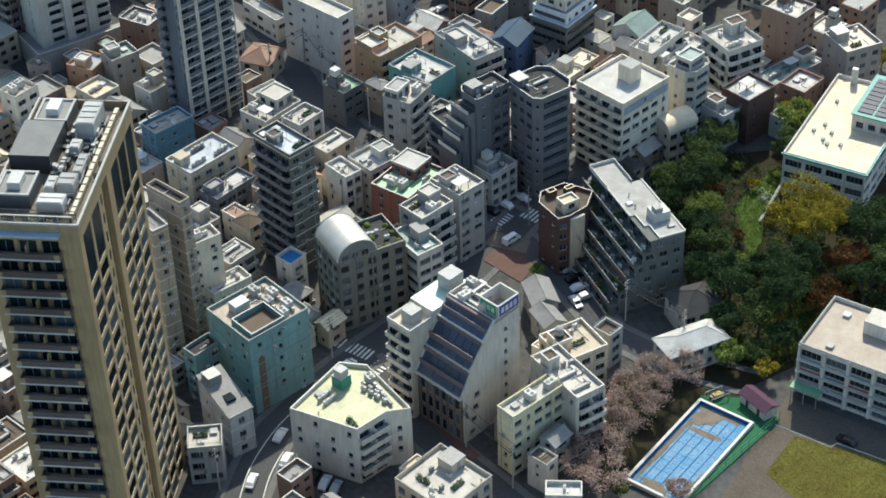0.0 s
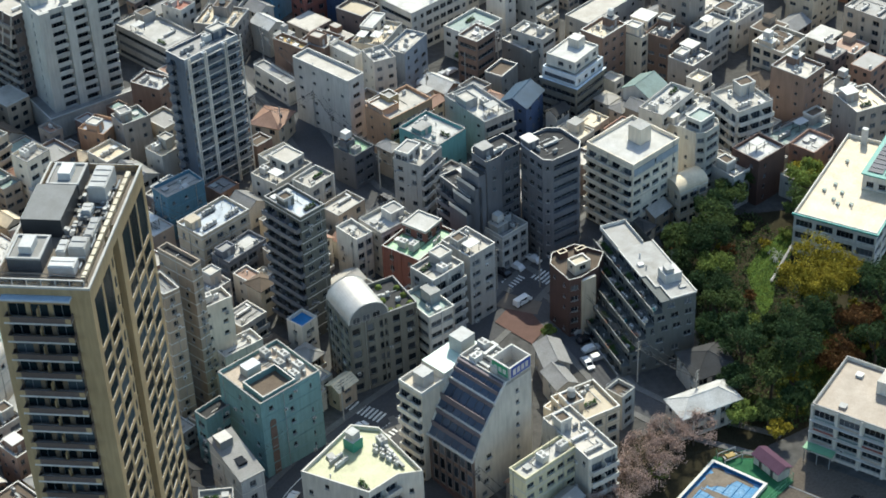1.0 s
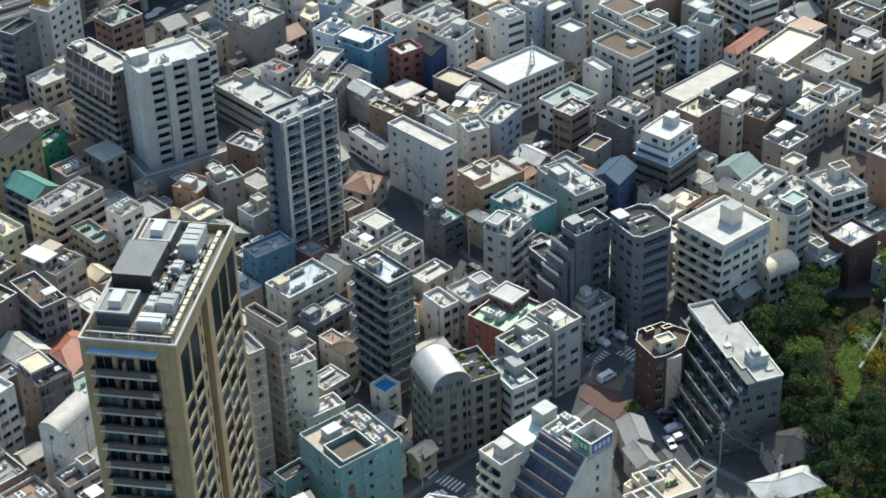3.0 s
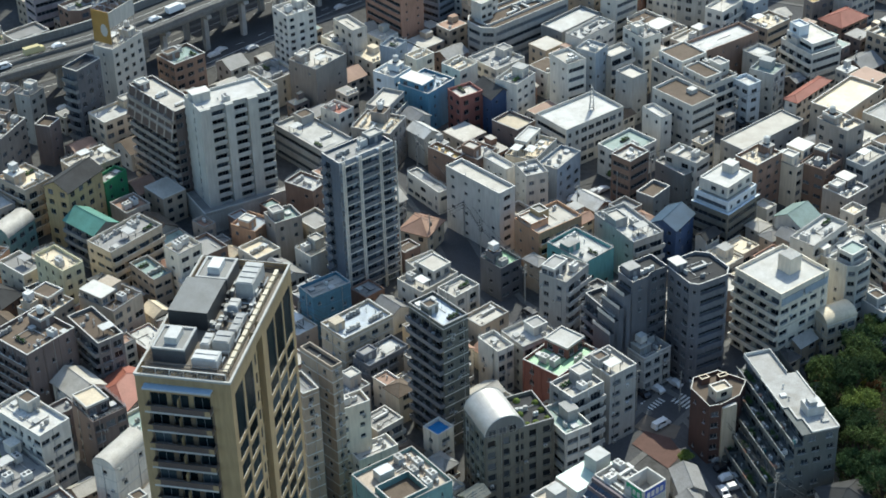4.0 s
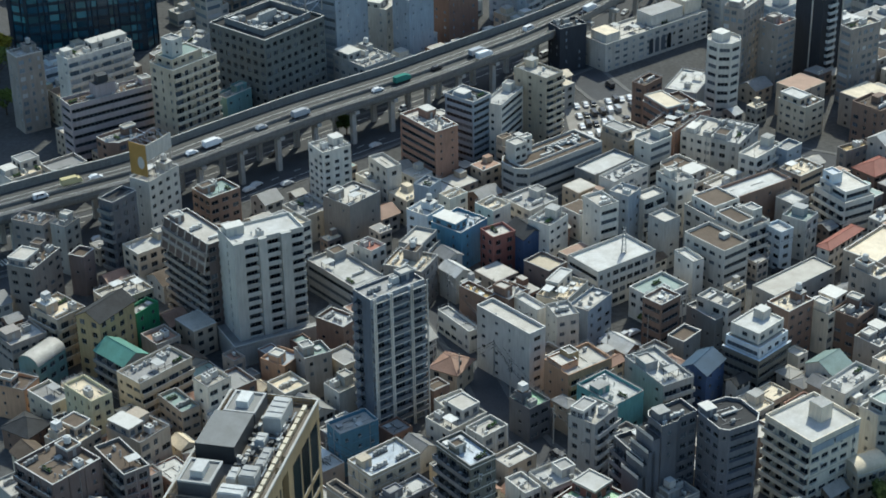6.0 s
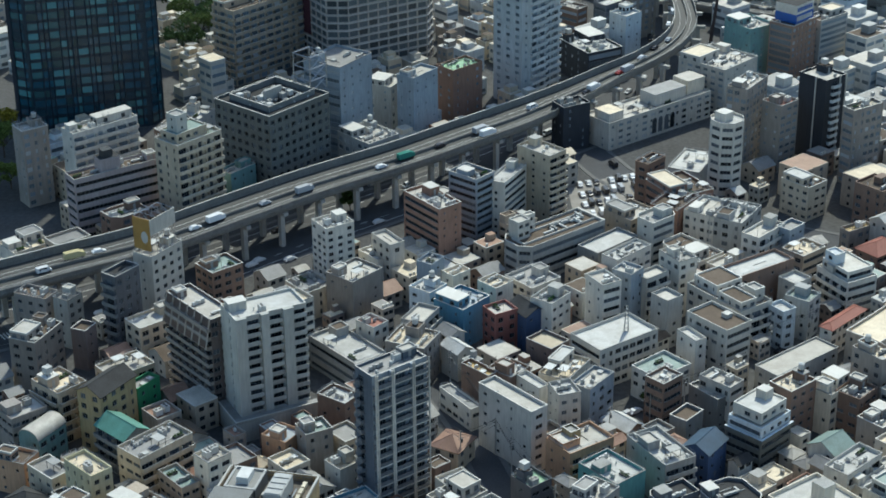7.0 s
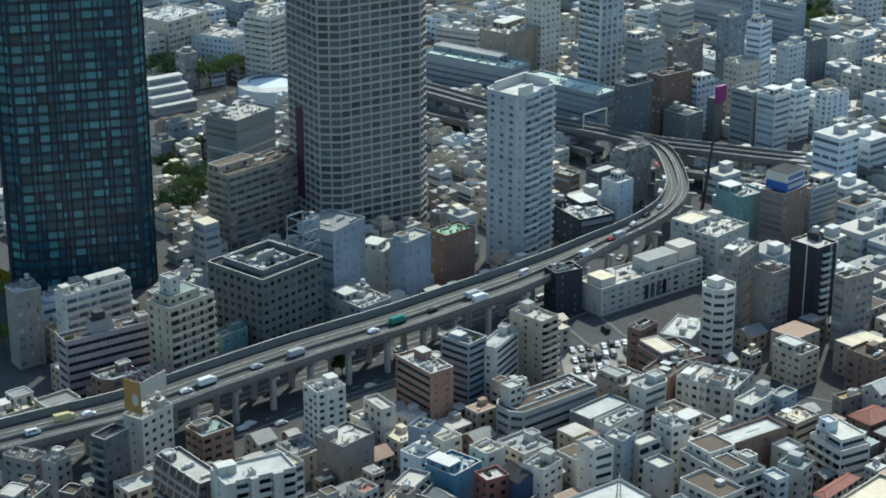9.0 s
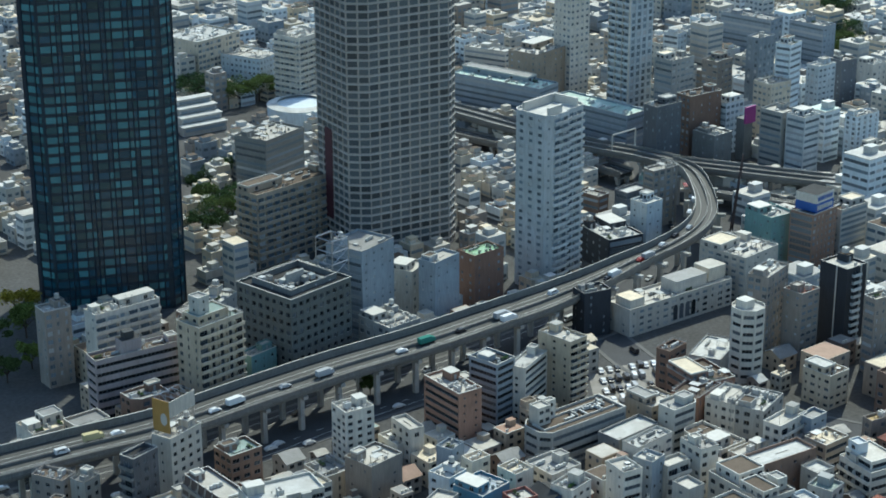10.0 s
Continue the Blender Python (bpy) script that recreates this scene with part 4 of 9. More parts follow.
block("apartment_building", -15.0, 529.0, 33, 5.3, 10.9, 16.2, 5, "white", "lg", "flat", "w", "w")
block("house", -18.8, 530.8, 39, 5.5, 10.2, 10.1, 3, "white", "lg", "flat", "n", "n")
block("apartment_building", 0.2, 542.3, 37, 9.0, 18.6, 22.2, 8, "brick", "lg", "flat", "n", "b")
block("house", -2.1, 515.1, 56, 6.8, 5.6, 16.2, 5, "bluegrey", "w", "flat", "n", "n")
block("house", -2.7, 502.1, 51, 8.1, 8.0, 13.2, 4, "pale", "w", "flat", "k", "w")
block("house", 4.2, 513.2, 40, 7.1, 5.1, 13.2, 4, "cream", "cr", "flat", "w", "n")
block("house", 7.0, 491.0, 49, 12.3, 11.4, 13.2, 4, "blue", "bl", "flat", "n", "n")
block("house", 17.0, 504.7, 43, 7.4, 7.9, 13.2, 4, "cream", "cr", "flat", "w", "n")
block("house", 16.3, 487.8, 31, 7.8, 6.8, 13.2, 4, "red", "lg", "flat", "w", "w")
block("house", 25.3, 488.0, 32, 7.6, 9.5, 12.2, 4, "navy", "dg", "gable", "n", "n")
block("apartment_building", 32.7, 488.5, 51, 9.5, 7.7, 16.2, 5, "white", "g", "flat", "w", "n")
block("office_building", 45.0, 465.7, 36, 21.7, 13.1, 13.2, 4, "white", "w", "flat", "w", "b", clutter=0)
block("house", 31.7, 472.5, 45, 7.7, 9.6, 10.1, 3, "umber", "tan", "flat", "w", "n", clutter=0)
block("house", 34.7, 449.1, 59, 14.0, 9.0, 13.2, 4, "cream", "cr", "flat", "n", "n")
block("apartment_building", 40.5, 444.1, 53, 12.1, 6.3, 13.2, 4, "bluegrey", "lg", "flat", "w", "n")
block("apartment_building", 23.5, 422.3, 40, 5.7, 20.5, 19.3, 6, "grey", "lg", "flat", "w", "n")
block("apartment_building", 31.5, 435.8, 19, 6.4, 7.7, 16.2, 5, "white", "w", "flat", "w", "n")
block("house", 19.4, 451.1, 48, 8.3, 8.7, 13.2, 4, "brown", "w", "flat", "n", "n")
block("house", 26.8, 445.0, 37, 3.7, 10.0, 13.2, 4, "white", "w", "flat", "n", "n")
block("house", 13.3, 452.1, 44, 3.8, 10.6, 13.2, 4, "brown", "oc", "flat", "n", "n")
block("shop_house", -23.5, 464.9, 39, 10.9, 22.4, 10.1, 3, "grey", "w", "flat", "n", "b")
block("shop_house", -4.4, 467.8, 65, 11.1, 12.1, 13.2, 4, "taupe", "cr", "flat", "w", "n")
block("apartment_building", -5.0, 483.1, 63, 11.2, 6.8, 13.2, 4, "grey", "lg", "flat", "k", "n")
block("house", -18.8, 480.6, 47, 6.0, 7.4, 13.2, 4, "white", "rd", "flat", "w", "n")
block("house", 5.1, 471.9, 38, 5.4, 7.4, 9.1, 3, "white", "w", "gable", "n", "n")
block("house", 3.0, 481.8, 38, 5.5, 6.2, 9.1, 3, "grey", "g", "gable", "n", "n")
block("house", 4.6, 423.7, 60, 9.0, 8.3, 6.1, 2, "beige", "rb", "hip", "w", "w")
block("house", 8.3, 444.6, 34, 3.6, 15.0, 7.1, 2, "white", "g", "flat", "w", "w")
block("shop_house", -34.9, 422.1, 28, 7.8, 6.7, 13.2, 4, "taupe", "tg", "flat", "n", "n")
block("house", -40.4, 423.5, 56, 7.7, 8.0, 10.1, 3, "orange", "bl", "flat", "n", "n")
block("shop_house", -25.4, 438.0, 53, 6.7, 9.6, 13.2, 4, "brown", "w", "flat", "n", "n")
long_b = many_sided("office_building", "long grey office building with canted end and rimmed brown roof", 26.8, 531.0, 39,
                    [(0, 3.4), (3.0, 0), (34.5, 0), (34.5, 12.6), (3.0, 12.6), (0, 9.6)], 13.2, 4, ["b", "b", "", "", "", "b"], "grey", "br", category="office building")
block("shop_house", 49.9, 534.3, 43, 18.9, 8.7, 10.1, 3, "dgrey", "w", "flat", "n", "n", clutter=0.1)
block("shop_house", 54.9, 522.8, 44, 16.1, 6.5, 13.2, 4, "white", "w", "flat", "w", "n")
block("apartment_building", 47.9, 494.0, 30, 6.6, 9.0, 19.3, 6, "white", "lg", "flat", "b", "n")
block("apartment_building", 56.8, 500.7, 52, 6.8, 6.8, 19.3, 6, "bluegrey", "lg", "flat", "n", "n")
block("apartment_building", 61.8, 503.9, 38, 9.2, 5.2, 16.2, 5, "white", "lg", "flat", "k", "n")
block("apartment_building", 72.0, 509.0, 31, 6.7, 10.0, 19.3, 6, "white", "g", "flat", "w", "w")
block("shop_house", 66.4, 489.6, 38, 6.2, 6.9, 16.2, 5, "grey", "lg", "flat", "n", "n", clutter=0)
brown_top = block("apartment_building", 81.0, 471.1, 38, 10.0, 15.7, 16.2, 5, "white", "br", "flat", "b", "w", "white apartments with a bare brown roof in a white rim", clutter=0)
block("house", 72.3, 470.7, 31, 3.9, 8.5, 13.2, 4, "white", "w", "flat", "n", "n")
notched = block("apartment_building", 87.3, 486.3, 35, 12.6, 23.1, 14.2, 4, "white", "br", "flat", "k", "w", "white apartments with rimmed roof terraces at several heights", clutter=0.3)
block("shop_house", 89.2, 504.4, 34, 22.4, 8.4, 16.2, 5, "brown", "w", "flat", "n", "n", clutter=0.12)
block("house", 100.0, 487.7, 34, 5.0, 6.4, 13.2, 4, "pale", "w", "flat", "w", "w")
tiered = block("apartment_building", 122.2, 505.7, 29, 11.4, 14.3, 13.2, 4, "white", "lg", "flat", "b", "k", "white apartments with a pale upper tier and roof cabin", clutter=0.2)
block("house", 106.4, 505.5, 38, 7.3, 6.7, 13.2, 4, "white", "w", "flat", "w", "n")
block("house", 108.5, 493.9, 52, 7.5, 8.0, 13.2, 4, "grey", "tg", "flat", "w", "n")
block("house", 113.5, 483.5, 46, 18.0, 4.0, 9.1, 3, "white", "rd", "hip", "w", "n")
block("office_building", 123.8, 468.7, 46, 21.2, 11.0, 13.2, 4, "tan", "cr", "flat", "n", "n", clutter=0)
block("apartment_building", 119.5, 447.6, 38, 7.4, 10.5, 19.3, 6, "taupe", "cr", "flat", "w", "w")
block("shop_house", 94.2, 461.1, 39, 26.0, 8.3, 7.1, 2, "grey", "lg", "flat", "n", "n", clutter=0)
block("apartment_building", 78.3, 444.2, 45, 6.1, 10.5, 13.2, 4, "white", "lg", "flat", "b", "w")
block("house", 74.9, 443.3, 37, 3.3, 11.0, 10.1, 3, "dgrey", "lg", "flat", "n", "n")
olive_b = block("apartment_building", 82.6, 418.3, 45, 13.3, 11.4, 12.2, 4, "olive", "lg", "flat", "b", "b", "dark olive-grey apartments with white stepped upper storeys", clutter=0)
block("apartment_building", 93.3, 436.6, 40, 10.2, 7.6, 16.2, 5, "brown", "cr", "flat", "w", "n")
block("house", 104.7, 439.6, 44, 11.5, 7.9, 13.2, 4, "cream", "lg", "flat", "w", "n")
block("house", 111.8, 437.3, 47, 9.1, 7.6, 13.2, 4, "brown", "g", "flat", "w", "w")
block("apartment_building", 59.9, 441.4, 43, 7.9, 6.6, 16.2, 5, "brown", "lg", "flat", "b", "b")
block("house", 65.1, 432.3, 48, 7.9, 5.4, 10.1, 3, "dgrey", "br", "flat", "n", "n", clutter=0)
block("house", 68.2, 411.9, 54, 9.8, 7.5, 12.2, 4, "navy", "nv", "gable", "n", "n")
block("apartment_building", 56.5, 405.6, 29, 9.4, 17.2, 13.2, 4, "grey", "w", "flat", "k", "n")
block("house", 43.5, 397.2, 40, 10.2, 13.6, 13.2, 4, "teal", "w", "flat", "n", "n")
block("apartment_building", 37.4, 384.0, 51, 9.9, 7.9, 16.2, 5, "grey", "lg", "flat", "k", "w")
block("house", 116.1, 427.7, 40, 8.8, 8.3, 10.1, 3, "taupe", "lg", "flat", "w", "n")
block("house", 122.7, 438.7, 41, 10.6, 6.0, 13.2, 4, "grey", "lg", "flat", "w", "w")
block("shop_house", 80.0, 563.9, 128, 14.5, 5.0, 5.0, 1, "cream", "cr", "barrel", "n", "n", clutter=0)
block("house", 143.5, 547.1, 38, 12.0, 7.8, 12.2, 4, "white", "w", "gable", "w", "n")
block("apartment_building", 88.6, 553.5, 56, 14.5, 10.8, 13.2, 4, "white", "lg", "flat", "w", "w")
block("apartment_building", 96.9, 548.6, 59, 16.5, 11.3, 13.2, 4, "grey", "w", "flat", "w", "w")
block("apartment_building", 99.4, 531.4, 47, 14.7, 6.4, 16.2, 5, "white", "lg", "flat", "k", "w")
block("house", 110.0, 536.8, 44, 7.8, 5.1, 16.2, 5, "bluegrey", "g", "flat", "n", "n")
block("house", 131.3, 548.2, 31, 10.2, 4.2, 10.1, 3, "taupe", "oc", "flat", "w", "w")
block("apartment_building", 77.5, 558.8, 54, 15.0, 10.2, 13.2, 4, "brick", "br", "flat", "w", "w")
block("house", 136.8, 531.3, 38, 12.5, 8.7, 9.1, 3, "brown", "rd", "hip", "w", "n")
block("apartment_building", -56.2, 592.1, 49, 28.9, 26.7, 34.1, 10, "stepgrey", "dg", "flat", "o", "o", clutter=0)
block("apartment_building", -79.4, 710.0, 47, 42.3, 12.7, 31.5, 10, "tan", "br", "flat", "k", "k")
block("office_building", -34.1, 629.1, 55, 18.8, 16.3, 37.6, 12, "bluegrey", "g", "flat", "n", "b")
block("office_building", -8.4, 642.0, 52, 14.3, 7.7, 28.4, 9, "bluegrey", "lg", "flat", "n", "n")
block("office_building", -16.8, 649.4, 64, 12.5, 9.8, 22.3, 7, "grey", "lg", "flat", "w", "n")
block("office_building", 6.1, 666.0, 42, 15.0, 9.3, 22.3, 7, "brick", "gn", "flat", "n", "n")
block("office_building", -23.8, 610.3, 43, 14.1, 16.9, 16.2, 5, "grey", "lg", "flat", "w", "w")
block("apartment_building", -117.1, 561.0, 34, 30.8, 7.3, 25.3, 8, "pinkgrey", "br", "flat", "b", "b")
block("apartment_building", -122.5, 592.4, 40, 25.3, 7.6, 28.4, 9, "white", "lg", "flat", "k", "n")
peaked = block("apartment_building", -83.8, 566.3, 48, 19.0, 11.4, 34.5, 11, "beige", "tg", "flat", "k", "w", "beige apartments with a stepped green-grey roof and stair tower", clutter=0.2)
upper(peaked, 2.0, 2.5, 15.0, 10.6, 33.6, 1, "beige", "tg", "w", "w")
upper(peaked, 4.0, 4.5, 8.5, 9.5, 36.2, 2, "chalk", "g", "n", "n")
block("apartment_building", -140.2, 595.0, 36, 9.6, 7.7, 28.4, 9, "taupe", "lg", "flat", "w", "n")
block("house", -69.5, 585.6, 50, 11.8, 6.0, 16.2, 5, "mint", "lg", "flat", "n", "n")
block("apartment_building", -84.5, 503.3, 57, 13.8, 7.4, 25.4, 8, "white", "lg", "flat", "w", "n")
block("apartment_building", -93.4, 490.4, 54, 9.9, 5.5, 25.4, 8, "char", "dg", "flat", "w", "k", rail="dgrey")
block("shop_house", -90.6, 642.7, 67, 19.8, 11.5, 10.1, 3, "white", "w", "flat", "n", "n")
block("apartment_building", 12.4, 556.8, 49, 9.0, 11.8, 25.8, 10, "bluegrey", "dg", "flat", "b", "b")
block("apartment_building", 21.6, 561.0, 62, 16.4, 6.4, 22.7, 9, "white", "w", "flat", "b", "n")
block("apartment_building", 36.5, 569.6, 45, 8.2, 14.3, 28.2, 11, "beige", "lg", "flat", "k", "n")
block("office_building", 62.4, 640.1, 38, 52.5, 13.5, 10.9, 4, "white", "lg", "flat", "w", "n", clutter=0.5)
block("office_building", 45.7, 639.1, 28, 11.3, 8.0, 17.7, 6, "black", "dg", "flat", "n", "n")
block("office_building", 109.0, 675.1, 46, 21.2, 21.8, 18.0, 7, "white", "lg", "flat", "n", "w")
block("office_building", 124.1, 711.6, 35, 13.2, 14.9, 21.3, 8, "mint", "lg", "flat", "n", "n")
block("office_building", 139.5, 705.2, 46, 16.5, 11.0, 24.7, 9, "brown", "lg", "flat", "w", "g")
block("office_building", 153.1, 718.0, 40, 16.5, 8.6, 22.4, 9, "grey", "br", "flat", "b", "n")
block("apartment_building", 108.5, 621.0, 56, 16.9, 7.9, 30.8, 11, "taupe", "lg", "flat", "w", "w")
block("apartment_building", 120.3, 618.5, 41, 9.6, 8.5, 25.6, 9, "taupe", "rd", "flat", "w", "n")
block("office_building", 78.4, 568.9, 29, 15.1, 17.7, 13.2, 4, "brick", "br", "flat", "w", "b")
block("house", 71.2, 589.8, 48, 9.9, 5.4, 16.2, 5, "brown", "br", "flat", "w", "w")
block("shop_house", 90.6, 603.7, 64, 18.5, 11.4, 7.1, 2, "grey", "w", "flat", "n", "n")
block("office_building", 59.6, 705.4, 29, 16.1, 22.8, 14.3, 5, "black", "w", "flat", "g", "n")
block("office_building", 76.0, 724.6, 43, 9.5, 8.8, 22.8, 9, "pale", "w", "flat", "n", "n")
block("office_building", 82.0, 758.9, 38, 14.0, 6.2, 25.6, 10, "taupe", "lg", "flat", "w", "b", clutter=0.5)
block("apartment_building", 184.1, 845.1, 39, 16.0, 7.0, 24.1, 10, "pale", "lg", "flat", "w", "w")
block("office_building", 118.1, 839.3, 41, 12.1, 13.6, 16.7, 6, "dgrey", "w", "flat", "n", "n")
block("office_building", 40.1, 944.0, 50, 28.1, 18.4, 28.4, 9, "tan", "lg", "flat", "n", "n")
block("apartment_building", 40.4, 911.2, 53, 16.5, 54.5, 19.3, 6, "bluegrey", "gp", "flat", "b", "b")
block("apartment_building", 79.8, 863.9, 46, 15.4, 49.6, 19.3, 6, "bluegrey", "gp", "flat", "b", "b")
block("office_building", 103.8, 895.7, 42, 16.0, 11.5, 37.6, 12, "grey", "lg", "flat", "w", "b")
block("office_building", 130.3, 928.6, 47, 13.2, 9.6, 28.4, 9, "taupe", "lg", "flat", "w", "w")
block("office_building", 161.9, 902.4, 52, 11.1, 8.2, 43.7, 14, "pale", "lg", "flat", "b", "b")
block("office_building", 150.9, 928.5, 43, 12.6, 8.3, 40.6, 13, "bluegrey", "lg", "flat", "w", "w")
block("apartment_building", 150.6, 885.5, 39, 14.1, 11.4, 28.4, 9, "cream", "w", "flat", "w", "w")
block("office_building", 187.0, 802.4, 37, 19.7, 9.4, 16.2, 5, "white", "lg", "flat", "b", "b")
block("office_building", -104.2, 971.1, 59, 19.2, 45.9, 19.3, 6, "pale", "lg", "flat", "w", "w")
block("office_building", -84.0, 793.4, 56, 26.6, 17.9, 28.4, 9, "dgrey", "lg", "flat", "b", "b")
block("apartment_building", -80.6, 942.4, 56, 22.1, 17.1, 37.6, 12, "white", "lg", "flat", "k", "k")
block("apartment_building", -136.5, 971.3, 53, 31.8, 27.3, 28.4, 9, "cream", "w", "flat", "w", "n")
block("office_building", 108.0, 853.6, 36, 19.8, 9.0, 31.5, 10, "brown", "br", "flat", "n", "w")
block("office_building", 90.7, 835.6, 39, 15.9, 8.5, 31.5, 10, "slate", "dg", "flat", "n", "n")
block("office_building", 126.4, 863.6, 40, 12.1, 7.6, 25.4, 8, "pale", "lg", "flat", "w", "b")
block("office_building", 157.1, 828.5, 42, 11.0, 10.6, 28.4, 9, "mist", "lg", "flat", "b", "b")
block("office_building", 147.9, 836.3, 42, 10.8, 12.6, 28.4, 9, "grey", "lg", "flat", "n", "b")
block("apartment_building", 171.2, 1019.0, 48, 11.6, 33.2, 28.4, 9, "bluegrey", "g", "flat", "w", "b")
block("apartment_building", 197.3, 1004.4, 43, 10.8, 23.1, 28.4, 9, "bluegrey", "g", "flat", "w", "b")
block("office_building", 198.0, 1034.2, 38, 9.9, 8.7, 13.2, 4, "white", "w", "flat", "w", "n")
block("office_building", 168.5, 966.2, 50, 8.0, 12.4, 13.2, 4, "cream", "w", "flat", "n", "n")
block("office_building", 135.2, 1035.5, 45, 12.6, 10.1, 16.2, 5, "bluegrey", "lg", "flat", "w", "b")
block("office_building", 117.4, 975.7, 46, 8.3, 12.4, 19.3, 6, "white", "w", "flat", "w", "w")
block("office_building", 118.9, 954.6, 46, 7.4, 13.4, 19.3, 6, "white", "lg", "flat", "w", "b")
block("office_building", 25.7, 998.1, 60, 9.9, 25.9, 16.2, 5, "white", "w", "flat", "b", "b")
block("office_building", 118.4, 1000.6, 52, 8.9, 9.2, 25.4, 8, "pale", "lg", "flat", "w", "b")
block("office_building", 189.5, 831.7, 42, 15.5, 7.0, 13.2, 4, "white", "lg", "flat", "n", "b")
block("office_building", 181.9, 931.0, 40, 13.1, 8.1, 25.4, 8, "pale", "lg", "flat", "w", "w")
block("office_building", 197.9, 954.2, 34, 10.9, 8.1, 22.3, 7, "slate", "lg", "flat", "n", "n")
block("office_building", 217.5, 969.4, 40, 11.8, 10.1, 16.2, 5, "white", "w", "flat", "w", "n")
block("office_building", 71.0, 758.1, 41, 13.2, 7.2, 16.2, 5, "slate", "w", "flat", "w", "b")
block("office_building", 59.6, 762.5, 47, 6.5, 11.9, 13.2, 4, "brown", "lg", "flat", "b", "b")
block("office_building", 86.6, 784.0, 42, 9.5, 11.0, 13.2, 4, "mint", "w", "flat", "b", "b")
block("office_building", 54.0, 803.0, 44, 12.0, 12.0, 10.1, 3, "white", "lg", "flat", "w", "b")
block("office_building", 143.2, 606.5, 33, 13.9, 5.4, 28.4, 9, "taupe", "tan", "flat", "w", "b")

# ---- the sand-coloured tower ----
def sand_tower():
    x, y, turn, w, d, h, n = -30.2, 250.1, 76.2, 36.2, 16.4, 88.0, 22
    FOOT.append((x, y, turn, w, d))
    ob = thing("tower_block", "tall sand-coloured tower with dark balconies and rooftop machines", "tower block", pose(x, y, 0, 0, 0, turn))
    rng = random.Random(3)
    s = Shape()
    s.wall, s.rail = "sand", "brown"
    wall_mat("sand"), wall_mat("brown")
    sh = (h - 2.6) / n
    STYLE["A"] = (5.4, 4.5, 2.85, 0.5, 0, 0.12)
    STYLE["E"] = (5.4, 4.5, 10.2, 0.45, 0, 0.12)
    STYLE["B"] = (2.2, 0.9, 2.3, 0.6, 0, 0.12)
    STYLE["D"] = (3.75, 2.95, 2.75, 0.15, 1, 0.3)
    pane = glass_mat("tower_window", (0.010, 0.016, 0.018), rough=0.2, vary=0.6, spec=0.012)
    x0, low = 0.0, (n - 3) * sh
    for L, st in ((1.2, ""), (10.9, "A"), (2.2, "B"), (3.4, "slot"), (2.2, "B"), (w - 20.9, "A"), (1.0, "")):
        if st == "slot":
            for xx in (x0, x0 + L):
                s.face([(xx, 0, 0), (xx, 1.1, 0), (xx, 1.1, h), (xx, 0, h)])
            for i in range(n):
                bits(ob, "slot_window", [(x0, 1.1, i * sh + 0.35, x0 + L, 1.2, (i + 1) * sh)], pane)
                s.face([(x0, 1.05, i * sh), (x0 + L, 1.05, i * sh), (x0 + L, 1.05, i * sh + 0.35), (x0, 1.05, i * sh + 0.35)])
            s.face([(x0, 0.0, n * sh), (x0 + L, 0.0, n * sh), (x0 + L, 0.0, h), (x0, 0.0, h)])
        elif st == "A":
            facade(s, ob, (x0, 0), (x0 + L, 0), 0, n - 3, sh, "A", True, rng, pane)
            facade(s, ob, (x0, 0), (x0 + L, 0), low, 1, 3 * sh, "E", True, rng, pane, top=h)
        else:
            facade(s, ob, (x0, 0), (x0 + L, 0), 0, n, sh, st, True, rng, pane, top=h)
        x0 += L
    facade(s, ob, (0, 3.3), (0, 0), 0, n, sh, "", True, rng, top=h)
    # balcony wall coloured darker than the tower's sand, as shade under the slabs
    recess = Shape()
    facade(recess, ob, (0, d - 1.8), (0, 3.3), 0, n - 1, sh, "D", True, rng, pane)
    part("balcony_wall", recess.mesh("balcony_wall", [mat("recess_shade", (0.17, 0.125, 0.08), rough=0.8, scale=0.4, stain=0.5)]), ob, None, "sand tower wall behind the balconies, darkened as shade")
    facade(s, ob, (0, d - 1.8), (0, 3.3), (n - 1) * sh, 1, sh, "D", True, rng, pane, top=h)
    facade(s, ob, (0, d), (0, d - 1.8), 0, n, sh, "", True, rng, top=h)
    facade(s, ob, (w, 0), (w, d), 0, n, sh, "b", False, rng, top=h)
    facade(s, ob, (w, d), (0, d), 0, n, sh, "b", False, rng, top=h)
    q = Shape()
    L = d - 5.1
    q.box(-1.7, 0.1, 0.05, 0.0, L - 0.1, 0.2, 1)
    q.box(-1.84, 0.0, -0.06, -1.7, L, 0.2, 2)
    q.box(-1.7, 1.0, 0.2, -1.58, L - 1.0, 1.25, 0)
    q.box(-1.7, 0.1, 0.2, -1.58, 1.0, 1.25, 3)
    q.box(-1.7, L - 1.0, 0.2, -1.58, L - 0.1, 1.25, 3)
    q.box(-1.73, 0.08, 1.25, -1.55, L - 0.08, 1.31, 0)
    q.box(-1.58, 0.1, 0.2, 0.0, 0.22, 1.25, 0)
    q.box(-1.58, L - 0.22, 0.2, 0.0, L - 0.1, 1.25, 0)
    q.box(-1.3, L * 0.5 - 0.06, 0.2, 0.0, L * 0.5 + 0.06, 2.6, 3)
    for a in (1.0, 4.3, 7.2):
        q.box(-1.5, a, 0.2, -1.2, a + 0.8, 0.9, 4)
    balcony = q.mesh("balcony", [mat("balcony_brown", (0.12, 0.092, 0.078), rough=0.6, scale=0.5, stain=0.3), CONC, COPING, wall_mat("sand"), PLANT])
    for i in range(n):
        part("balcony", balcony, ob, pose(0, 3.3, i * sh + 0.05))
